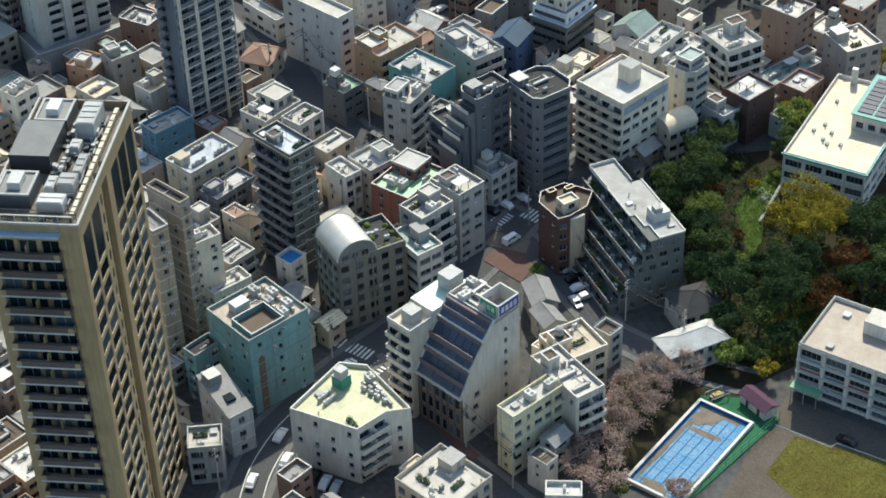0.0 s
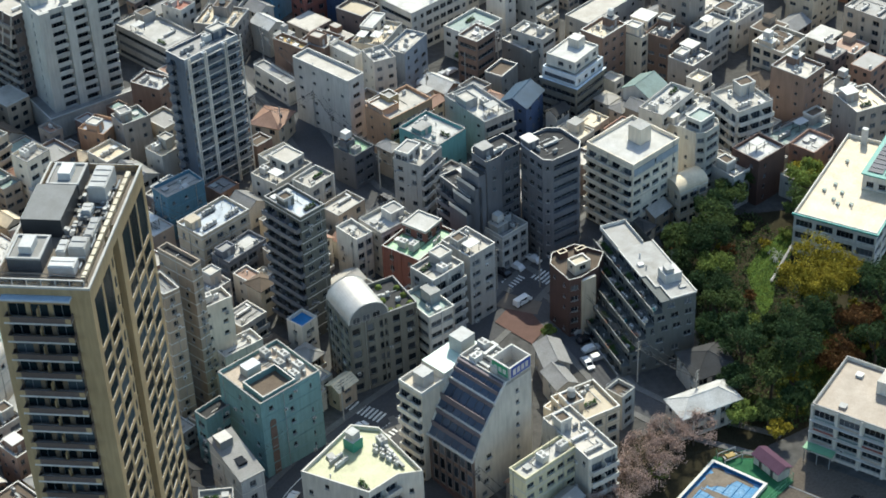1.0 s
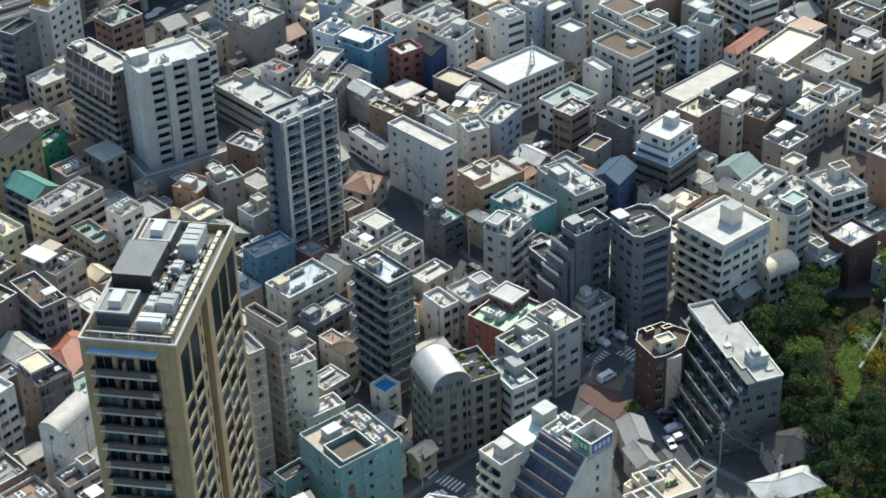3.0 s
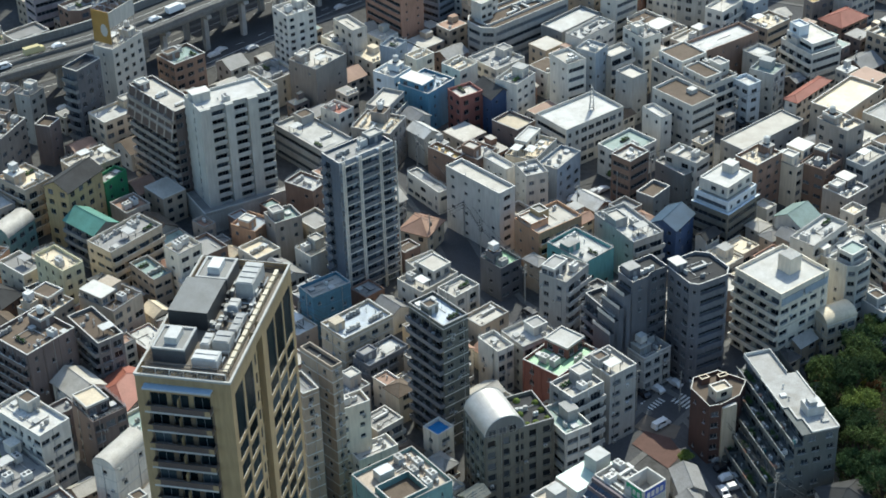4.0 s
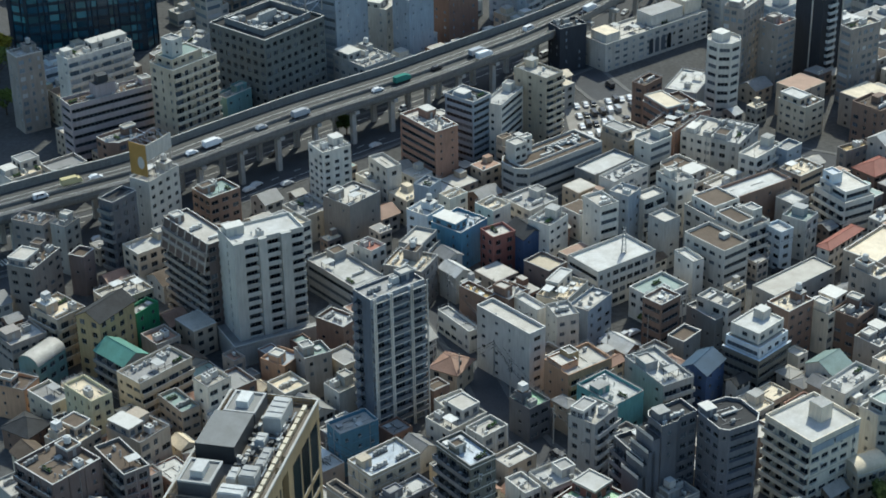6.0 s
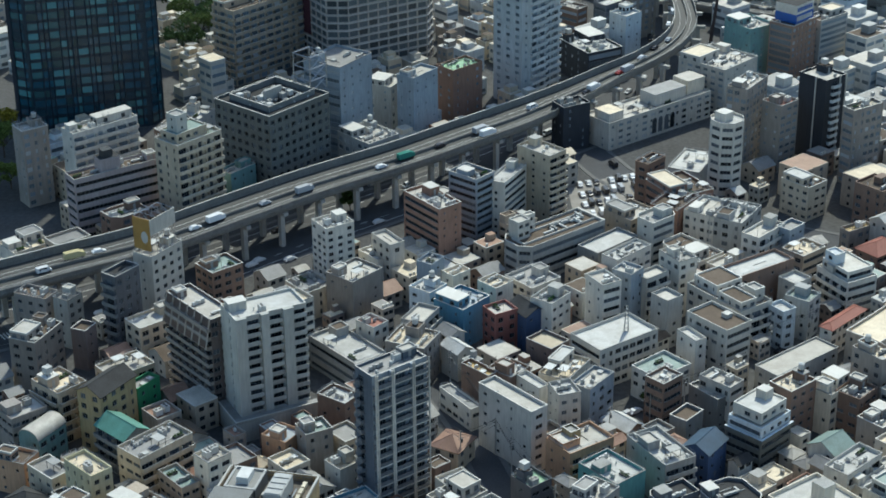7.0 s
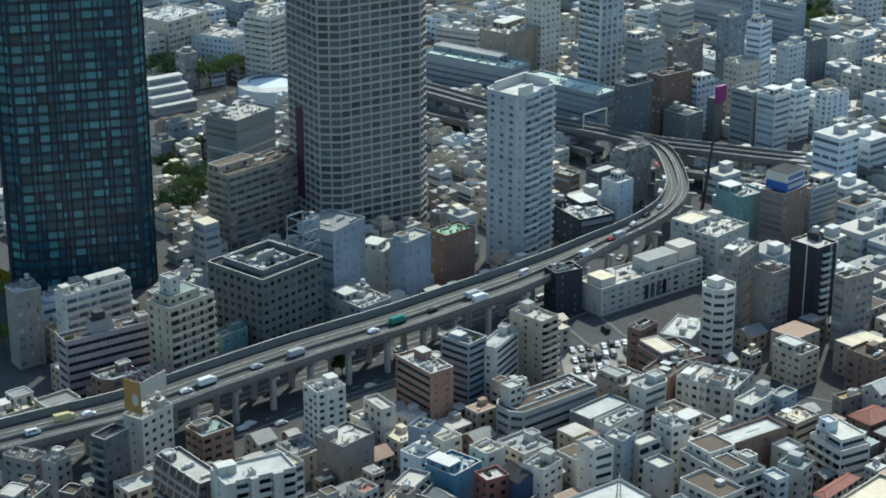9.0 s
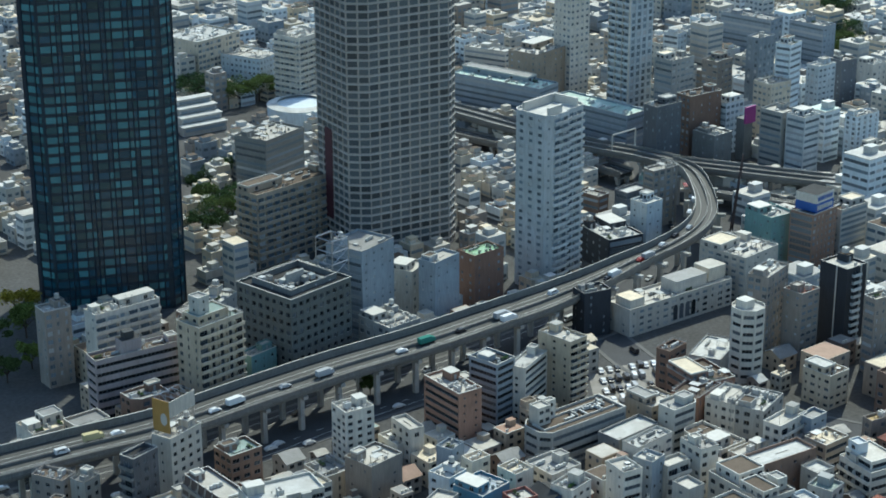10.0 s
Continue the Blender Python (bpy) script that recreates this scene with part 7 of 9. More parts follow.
HW = [(-190, 470), (-160, 492), (-136, 506.5), (-114, 520.5), (-90, 535.5), (-66, 557), (-40, 579.5), (-12, 601), (8, 618.5), (30, 638), (50, 659), (65.9, 678.2), (81.3, 695.7), (92.4, 712.0), (98.9, 726.9), (102.4, 742.4), (103.4, 758.5), (103.2, 774.5), (102.1, 787.9), (98.9, 799.2), (92.6, 805.8)]
expressway(HW, 17.0, 15.0, "grey concrete elevated expressway on tall piers", 14.0, (-0.98, -0.12, 0.98), taper=(0.58, 0.72, 0.54), heights=(1.3, 1.0, 2.6))
expressway([(-49.7, 946.9), (2.5, 896.3), (24.1, 874.7), (59.9, 842.3), (82.1, 827.3), (98.6, 813.6), (122.6, 803.6), (146.0, 793.8), (184.5, 779.5), (213.7, 767.9), (290, 748)], 13.0, 12.0, "second elevated expressway crossing in the distance", 26.0, (-0.98, 0.0, 0.98))


expressway([(-31.0, 903.2), (2.5, 878.8), (25.2, 861.1), (59.6, 835.3), (76, 818)], 9.0, 6.0, "lower concrete ramp beside the crossing expressway", 22.0, (-0.97, 0.97))
expressway([(111.8, 791.5), (127.5, 783.7), (143.4, 776.0), (161.6, 769.2), (181.1, 761.1), (210.0, 750.9), (270, 735)], 9.0, 6.0, "lower concrete ramp under the crossing expressway", 22.0, (-0.97, 0.97))
expressway([(158.0, 748.0), (176.0, 739.0), (196.0, 732.0), (240, 722)], 9.0, 9.0, "curving concrete ramp at the junction", 22.0, (-0.97, 0.97))


# ---- low houses between ----
def inside(px, py, f, margin):
    x, y, turn, w, d = f
    a = radians(turn)
    dx, dy = px - x, py - y
    u, v = dx * math.cos(a) + dy * math.sin(a), -dx * math.sin(a) + dy * math.cos(a)
    return -margin < u < w + margin and -margin < v < d + margin


def near_road(px, py, extra):
    p = Vector((px, py))
    for pts, width in ROADS:
        for k in range(len(pts) - 1):
            a, b = Vector(pts[k]), Vector(pts[k + 1])
            t = max(0, min(1, (p - a).dot(b - a) / (b - a).length_squared))
            if (p - a - (b - a) * t).length < width / 2 + extra:
                return True
    return False


PARK = [(64, 250), (58, 268), (60, 290), (86, 300), (93, 322), (92, 366), (122, 374), (150, 380), (200, 360), (200, 250)]


OPEN = [[(-171.0, 618.7), (-162.9, 618.7), (-147.7, 594.4), (-132.2, 594.4), (-126.4, 574.0), (-136.6, 550.6), (-154.8, 550.6)], [(-184.8, 715.4), (-176.9, 715.3), (-155.2, 639.3), (-140.9, 594.4), (-151.6, 594.4), (-165.5, 639.3)], [(-80.1, 530.6), (-61.2, 536.9), (-43.5, 540.8), (-25.9, 552.4), (-9.5, 563.7), (-7.5, 594.6), (-41.0, 566.1), (-75.0, 552.0)], [(43.9, 598.4), (56.9, 614.6), (56.5, 634.0), (75.5, 639.8), (102.6, 654.3), (99.0, 627.7), (83.6, 620.4), (74.2, 608.2), (72.2, 588.3), (74.9, 577.8), (61.2, 573.6), (45.0, 585.3)],
        [(-3.5, 280), (5.5, 268.5), (14, 270.5), (10, 275), (1, 284.5)], [(43, 444), (57, 451), (54, 457), (42, 452)], [(64, 318), (72, 318), (70, 338), (64, 338)], [(50, 356), (57, 355), (67, 364), (62, 368)], [(46, 323), (53, 323), (56, 329), (62, 338), (62, 349), (56, 356), (48, 348)],
        [(-142, 888), (-108, 900), (-118, 930), (-146, 925)], [(-100, 915), (-60, 915), (-60, 955), (-100, 955)]]


def in_poly(x, y, poly):
    c = False
    for k in range(len(poly)):
        (x0, y0), (x1, y1) = poly[k - 1], poly[k]
        if (y0 > y) != (y1 > y) and x < (x1 - x0) * (y - y0) / (y1 - y0) + x0:
            c = not c
    return c


def free(x, y, turn, w, d, gap=0.6):
    a = radians(turn)
    for u in (0, w / 2, w):
        for v in (0, d / 2, d):
            px, py = x + u * math.cos(a) - v * math.sin(a), y + u * math.sin(a) + v * math.cos(a)
            if any(inside(px, py, f, gap) for f in FOOT) or near_road(px, py, 2.2) or in_poly(px, py, PARK) or any(in_poly(px, py, o) for o in OPEN):
                return False
    me = (x, y, turn, w, d)
    for f in FOOT:
        fa = radians(f[2])
        for u in (0, f[3] / 2, f[3]):
            for v in (0, f[4] / 2, f[4]):
                if inside(f[0] + u * math.cos(fa) - v * math.sin(fa), f[1] + u * math.sin(fa) + v * math.cos(fa), me, gap):
                    return False
    return True


INFILL = random.Random(11)
TURN = 40.0
ca, sa = math.cos(radians(TURN)), math.sin(radians(TURN))


def in_view(x, y, margin=14.0):
    r = math.hypot(x, y)
    az = math.degrees(math.atan2(x, y))
    return -15.2 - margin * 20 / r < az < 21.5 + margin * 20 / r


REST = {}


def rest_house(x, y, w, d, h, wall, roof, form):
    """A small house far off, joined with the others of its colours."""
    s = REST.setdefault((wall, roof), Shape())
    q = Shape()
    q.box(0, 0, 0, w, d, h, 0, False)
    if form == "flat":
        q.box(-0.05, -0.05, h, w + 0.05, d + 0.05, h + 0.25, 1 if int(x) % 3 == 0 else 0, False)
        q.box(0.25, 0.25, h + 0.25, w - 0.25, d - 0.25, h + 0.27, 3, False)
        if int(y) % 5 < 2:
            q.box(w * 0.55, d * 0.5, h + 0.27, w * 0.9, d * 0.85, h + 2.2, 0, False, 3)
        for k in range(int(x * 7) % 4):
            q.box(0.8 + k * 1.5, 0.8, h + 0.27, 1.6 + k * 1.5, 1.3, h + 1.1, 1, False)
    else:
        e, r = 0.4, d * 0.28
        q.face([(-e, -e, h), (w + e, -e, h), (w + e, d / 2, h + r), (-e, d / 2, h + r)], 3)
        q.face([(w + e, d + e, h), (-e, d + e, h), (-e, d / 2, h + r), (w + e, d / 2, h + r)], 3)
        for xx in (0, w):
            q.face([(xx, 0, h), (xx, d, h), (xx, d / 2, h + r)], 0)
    for i in range(int(h / 2.7)):
        z = 0.9 + i * 2.9
        for c in (0.28, 0.72):
            q.box(w * c - 0.8, -0.05, z, w * c + 0.8, 0, z + 1.2, 2)
            q.box(-0.05, d * c - 0.5, z, 0, d * c + 0.5, z + 1.1, 2)
    q.v = [(x + a * ca - b * sa, y + a * sa + b * ca, c) for a, b, c in q.v]
    s.add(q)


for i in range(-10, 75):
    for j in range(-10, 75):
        u, v = 150 + i * 10.5 + INFILL.uniform(-1, 1), 100 + j * 10.5 + INFILL.uniform(-1, 1)
        x, y = u * ca - v * sa, u * sa + v * ca
        r = math.hypot(x, y)
        kind, pick = INFILL.random(), INFILL.random()
        w, d = INFILL.uniform(6, 9.2), INFILL.uniform(6, 9.2)
        if not (225 < r < 640) or y < 0 or not in_view(x, y, 4):
            continue
        if r > 445 and pick < 0.55 and free(x, y, TURN, w * 1.55, d * 1.35):
            w, d = w * 1.55, d * 1.35
        if not free(x, y, TURN, w, d):
            w, d = w * 0.62, d * 0.62
            if not free(x, y, TURN, w, d):
                continue
        n = 2 if kind < 0.6 else 3
        if r > 445 and w > 9:
            n, kind = 3 + int(pick * 5), max(kind, 0.5)
        wall = ("white", "cream", "beige", "tan", "taupe", "brown", "chalk", "ash", "umber", "tan", "chalk", "brick")[int(pick * 12)]
        form = "flat" if kind > 0.3 else ("gable" if pick < 0.6 else "hip")
        roof = ("lg", "g", "w", "br", "cr", "lg", "g", "tg", "rb", "g")[int(pick * 97) % 10]
        if r > 445 and w > 9 and r < 600:
            block("apartment_building" if n > 3 else "shop_house", x, y, TURN, w, d, n * 2.9 + 1.0, n, wall, roof, "flat", ("w", "k", "b", "w")[int(kind * 40) % 4], ("n", "w")[int(kind * 90) % 2], near=False, clutter=0.8)
            continue
        if r > 445:
            FOOT.append((x, y, TURN, w, d))
            rest_house(x, y, w, d, n * 2.9, wall, roof, form)
            continue
        block("house", x, y, TURN, w, d, n * 2.9 + (0.6 if form == "flat" else 0), n, wall, roof, form, ("w", "k", "n", "w", "b")[int(kind * 50) % 5], "n", near=False, clutter=0.6)

SHED = random.Random(23)
left = 150
for i in range(0, 90):
    for j in range(0, 90):
        u, v = 150 + i * 5.6 + SHED.uniform(-1.5, 1.5), 60 + j * 5.6 + SHED.uniform(-1.5, 1.5)
        x, y = u * ca - v * sa, u * sa + v * ca
        r = math.hypot(x, y)
        w, d, pick, kind = SHED.uniform(3.4, 5.4), SHED.uniform(3.4, 5.4), SHED.random(), SHED.random()
        if left and 240 < r < 430 and y > 0 and in_view(x, y, 1) and free(x, y, TURN, w, d, 0.3):
            left -= 1
            form = ("flat", "gable", "hip", "flat")[int(kind * 4)]
            block("house", x, y, TURN, w, d, 5.6 if pick < 0.7 else 8.2, 2 if pick < 0.7 else 3, ("cream", "taupe", "beige", "grey", "white", "tan")[int(pick * 60) % 6], ("g", "lg", "br", "rb", "cr", "dg")[int(kind * 60) % 6], form, "w", "n", near=False, clutter=0.5)

for (wall, roof), s in REST.items():
    tagged(new("small_houses", s.mesh("small_houses", [wall_mat(wall), COPING, GLASS, roof_mat(roof)])), f"crowd of small {WALLS[wall][1]} houses with {ROOFS[roof][1]} roofs", "houses", "", "stuff")

# ---- far city ----
FAR = random.Random(5)


def far_block(x, y, turn, w, d, h, wall, roof, rng):
    n = max(1, int(h / 3.3))
    sh = (h - 0.8) / n
    ob = thing("distant_building", f"distant {WALLS[wall][1]} building with flat {ROOFS[roof][1]} roof", "building", pose(x, y, 0, 0, 0, turn))
    FOOT.append((x, y, turn, w, d))
    s, q = Shape(), Shape()
    s.box(0, 0, 0, w, d, h - 0.5, 0, False)
    s.box(-0.05, -0.05, h - 0.5, w + 0.05, d + 0.05, h, 1, False)
    part("wall", s.mesh("wall", [wall_mat(wall), COPING]), ob)
    r = Shape()
    r.box(0.35, 0.35, h, w - 0.35, d - 0.35, h + 0.06)
    part("roof", r.mesh("roof", [roof_mat(roof)]), ob)
    for i in range(n):
        z = i * sh + 0.9
        for a0, L, side in ((0, w, 0), (0, d, 1)):
            bay = rng.choice((3.0, 3.0, L - 1.0))
            nb = max(1, int(L / (bay + 0.8)))
            ww = L / nb - 1.0
            for k in range(nb):
                c0 = k * L / nb + 0.5
                if side == 0:
                    q.box(c0, -0.06, z, c0 + ww, 0.0, z + 1.4)
                else:
                    q.box(-0.06, c0, z, 0.0, c0 + ww, z + 1.4)
    tagged(part("glazing", q.mesh("glazing", [HAZEGLASS]), ob), kind="stuff")
    if w > 9 and d > 9:
        t = Shape()
        bx, by = rng.uniform(1, w - 6), rng.uniform(1, d - 6)
        t.box(bx, by, h + 0.06, bx + 5, by + 4, h + 3.2)
        t.box(bx - 0.1, by - 0.1, h + 3.2, bx + 5.1, by + 4.1, h + 3.4)
        part("stair_house", t.mesh("stair_house", [PLANT]), ob)


FARREST = {}


def far_rest(x, y, w, d, h, wall, roof, rng):
    """A distant building, haze put into its colours, joined with those of its colour."""
    FOOT.append((x, y, TURN, w, d))
    s = FARREST.setdefault(wall, Shape())
    q = Shape()
    slot = {"lg": 3, "w": 4, "g": 5, "cr": 6, "br": 7}.get(roof, 3)
    q.box(0, 0, 0, w, d, h, 0, False)
    q.box(-0.05, -0.05, h, w + 0.05, d + 0.05, h + 0.4, 0, False)
    q.box(0.4, 0.4, h + 0.4, w - 0.4, d - 0.4, h + 0.45, slot, False)
    bx, by = rng.uniform(1, w - 5), rng.uniform(1, d - 5)
    q.box(bx, by, h + 0.45, bx + 4, by + 3.5, h + 2.6, 0, False, slot)
    for k in range(3):
        a, b = rng.uniform(0.6, w - 2.2), rng.uniform(0.6, d - 2)
        q.box(a, b, h + 0.45, a + 1.4, b + 1.0, h + 1.6, 1, False)
    n = max(1, int(h / 3.2))
    ribbon = rng.random() < 0.35
    for i in range(n):
        z = 0.9 + i * (h - 0.5) / n
        for L, side in ((w, 0), (d, 1)):
            nb = 1 if ribbon else max(2, int(L / 3.4))
            ww = L / nb - (0.8 if ribbon else 1.7)
            for k in range(nb):
                c = (k + 0.5) * L / nb
                if side == 0:
                    q.box(c - ww / 2, -0.06, z, c + ww / 2, 0, z + 1.35, 2, False)
                else:
                    q.box(-0.06, c - ww / 2, z, 0, c + ww / 2, z + 1.35, 2, False)
    q.v = [(x + a * ca - b * sa, y + a * sa + b * ca, c) for a, b, c in q.v]
    s.add(q)


for i in range(-20, 70):
    for j in range(-20, 90):
        step = 17.0
        u, v = 200 + i * step + FAR.uniform(-2, 2), 100 + j * step + FAR.uniform(-2, 2)
        x, y = u * ca - v * sa, u * sa + v * ca
        r = math.hypot(x, y)
        k1, k2 = FAR.random(), FAR.random()
        w, d = FAR.uniform(9, 14.5), FAR.uniform(9, 14.5)
        if not (640 <= r < 1330) or not in_view(x, y, 3) or y < 0:
            continue
        low = x / y < 0.075 and r < 1050
        if low:
            w, d = w * 0.66, d * 0.66
        if not free(x, y, TURN, w, d, 1.0):
            continue
        h = 6 + 10 * k1 ** 2 if k2 < 0.9 else 16 + 14 * k1
        if low:
            h = 5 + 4.5 * k1 if k2 < 0.94 else 14 + 10 * k1
        # wall list leans to the haze-blue pale, mist and bluegrey colours
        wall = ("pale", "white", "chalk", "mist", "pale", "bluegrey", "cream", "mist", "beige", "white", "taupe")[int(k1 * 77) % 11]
        roof = ("lg", "g", "w", "lg", "g", "gp", "br", "cr", "lg")[int(k2 * 71) % 9]
        if r < 880 and h > 10:
            far_block(x, y, TURN, w, d, h, wall, roof, FAR)
        else:
            far_rest(x, y, w, d, h, wall, roof, FAR)
        if low:
            for du, dv in ((8.6, 0.0), (0.0, 8.6), (8.6, 8.6)):
                x2, y2 = x + du * ca - dv * sa, y + du * sa + dv * ca
                w2, d2 = FAR.uniform(5.5, 7.4), FAR.uniform(5.5, 7.4)
                if FAR.random() < 0.85 and free(x2, y2, TURN, w2, d2, 0.8):
                    far_rest(x2, y2, w2, d2, FAR.uniform(5, 9), FAR.choice(("white", "beige", "grey", "cream", "taupe")), FAR.choice(("lg", "w", "g", "br", "br", "cr")), FAR)
for wall, s in FARREST.items():
    tagged(new("distant_buildings", s.mesh("distant_buildings", [wall_mat(wall), COPING, HAZEGLASS, roof_mat("lg"), roof_mat("w"), roof_mat("g"), roof_mat("cr"), roof_mat("br")])), f"distant mass of {WALLS[wall][1]} buildings", "buildings", "", "stuff")

# ---- school grounds: yard, grass, pool, hut ----
SOIL = mat("yard_soil", (0.135, 0.115, 0.095), rough=0.95, spec=0.1, scale=0.15, stain=0.5, grain=0.2)
MOSS = mat("worn_grass", (0.15, 0.14, 0.035), rough=0.95, spec=0.05, scale=0.16, stain=0.9, grain=0.35, dark=(0.42, 0.36, 0.42))
FLOOR_G = mat("deck_green", (0.035, 0.125, 0.06), rough=0.85, spec=0.1, scale=0.4, stain=0.4)
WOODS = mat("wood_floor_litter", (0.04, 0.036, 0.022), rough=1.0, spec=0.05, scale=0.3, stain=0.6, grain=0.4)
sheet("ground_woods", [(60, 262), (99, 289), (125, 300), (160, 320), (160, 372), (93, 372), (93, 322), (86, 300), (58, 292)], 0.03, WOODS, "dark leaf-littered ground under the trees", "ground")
sheet("ground_yard", [(70, 240), (130, 240), (130, 262), (104, 284), (98, 277)], 0.05, SOIL, "brown bare school yard", "ground")
sheet("ground_grass", [(93.5, 262.6), (102.1, 272.1), (121.4, 260.6), (117.4, 248.8), (97.9, 253.6)], 0.07, MOSS, "yellow-green worn grass by the school", "ground")
sheet("ground_glade", [(103, 296), (113, 297), (126, 313), (122, 325), (112, 322), (106, 312)], 0.062, mat("glade_grass", (0.055, 0.085, 0.02), rough=0.95, spec=0.05, scale=0.4, stain=0.7, grain=0.35, dark=(0.6, 0.35, 0.5)), "sunlit rough grass in a woodland glade", "ground")
sheet("ground_lawn", [(110.1, 349.6), (115.4, 356.8), (123.5, 363.8), (126.5, 362.1), (121.3, 352.4), (115.7, 344.3), (112.8, 336.0), (109.0, 330.2), (109.0, 338.7)], 0.06, mat("bright_lawn", (0.085, 0.14, 0.03), rough=0.95, spec=0.05, scale=0.5, stain=0.4, grain=0.3), "bright green grass slope among the trees", "ground")
sheet("pool_deck", [(65.2, 264.6), (75.6, 256.6), (100.6, 277.0), (97.0, 284.5), (86.5, 287.2)], 0.25, FLOOR_G, "green-painted deck round the pool", "deck")


kb = thing("kerb", "pale stone kerb between the yard and the school", "kerb", kind="structure")
KP = [(98.9, 276.4), (108.4, 267.7), (110.1, 268.6), (121.1, 259.6)]
for i in range(3):
    q = Shape()
    q.beam((*KP[i], 0.1), (*KP[i + 1], 0.1), 0.16)
    part("kerb_stone", q.mesh("kerb_stone", [CONC]), kb)


def pool():
    a = math.degrees(math.atan2(284.7 - 264.9, 85.7 - 66.0))
    ob = thing("swimming_pool", "drained blue school swimming pool with white rim and dirt", "pool", pose(66.0, 264.9, 0.25, 0, 0, a))
    L, W = 27.9, 11.7
    rim = Shape()
    for b in ((-0.6, -W - 0.6, L + 0.6, -W), (-0.6, 0, L + 0.6, 0.6), (-0.6, -W, 0, 0), (L, -W, L + 0.6, 0)):
        rim.box(b[0], b[1], 0, b[2], b[3], 0.9)
    part("rim", rim.mesh("rim", [COPING]), ob)
    bl = mat("pool_paint", (0.095, 0.24, 0.41), rough=0.85, spec=0.1, scale=0.16, stain=0.75, grain=0.25, dark=(1.5, 0.85, 0.62))
    dk = mat("pool_wall_paint", (0.035, 0.12, 0.25), rough=0.85, spec=0.1, scale=0.4, stain=0.3)
    f = Shape()
    f.box(0, -W, 0.0, L, 0, 0.04)
    part("pool_floor", f.mesh("pool_floor", [bl]), ob, None, "pale blue floor stained with dirt")
    lr = random.Random(12)
    for lift, (cx, cy, rx, ry, ph) in enumerate(((26.3, -2.4, 1.3, 2.1, 0.4), (23.2, -1.4, 2.2, 1.0, 1.4), (20.4, -5.6, 0.7, 4.6, 2.0), (27.0, -7.0, 0.6, 3.6, 0.7), (1.8, -5.0, 1.0, 3.8, 1.0), (6.0, -11.1, 4.5, 0.45, 3.0), (12.0, -0.9, 9.0, 0.7, 2.2), (24.6, -3.4, 2.4, 2.6, 3.1))):
        q = Shape()
        ring = []
        for a in range(48):
            t = a * math.pi / 24
            g = 1 + 0.22 * math.sin(2 * t + ph) + 0.13 * math.sin(5 * t + 2 * ph) + 0.06 * math.sin(11 * t) + lr.uniform(-0.03, 0.03)
            ring.append((min(L - 0.15, max(0.15, cx + rx * g * math.cos(t))), min(-0.15, max(-W + 0.15, cy + ry * g * math.sin(t))), 0.06 + 0.005 * lift))
        q.face(ring)
        part("dirt_patch", q.mesh("dirt_patch", [mat("pool_silt", (0.20, 0.165, 0.125), rough=0.9, scale=0.5, stain=0.6, grain=0.3)]), ob, None, "pale brown dried silt")
    w = Shape()
    for b in ((0, -0.12, L, 0), (0, -W, L, -W + 0.12), (0, -W + 0.12, 0.12, -0.12), (L - 0.12, -W + 0.12, L, -0.12)):
        w.box(b[0], b[1], 0.04, b[2], b[3], 0.86)
    part("pool_wall", w.mesh("pool_wall", [dk]), ob)
    for k in range(1, 6):
        s = Shape()
        s.box(0.8, -W * k / 6 - 0.12, 0.04, L - 0.8, -W * k / 6 + 0.12, 0.055)
        part("lane_line", s.mesh("lane_line", [dk]), ob)
    for k in range(1, 9):
        s = Shape()
        s.box(L * k / 9 - 0.04, -W + 0.2, 0.041, L * k / 9 + 0.04, -0.2, 0.05)
        part("joint", s.mesh("joint", [dk]), ob)


pool()


def pump():
    """The pool's pump: a yellow machine with a dark engine, in a white pipe frame."""
    ob = thing("pool_pump", "yellow pump machine in a white pipe frame by the pool", "machine", pose(89.5, 286.0, 0.25, 0, 0, 20))
    bits(ob, "body", [(-1.0, -0.6, 0.2, 1.0, 0.6, 1.1)], mat("machine_yellow", (0.36, 0.24, 0.05), rough=0.6, stain=0.5), None, "yellow casing")
    bits(ob, "engine", [(-1.6, -0.5, 0.2, -1.0, 0.5, 0.8), (1.0, -0.4, 0.2, 1.7, 0.4, 0.7)], DARKM)
    bits(ob, "foot", [(-1.5, -0.5, 0, -1.2, 0.5, 0.2), (1.2, -0.5, 0, 1.5, 0.5, 0.2)], DARKM)
    for y in (-1.3, 1.3):
        q = Shape()
        q.beam((-2.2, y, 1.3), (2.2, y, 1.3), 0.12)
        for x in (-2.2, 2.2):
            q.beam((x, y, 0), (x, y, 1.3), 0.1)
        part("pipe_frame", q.mesh("pipe_frame", [COPING]), ob)


pump()


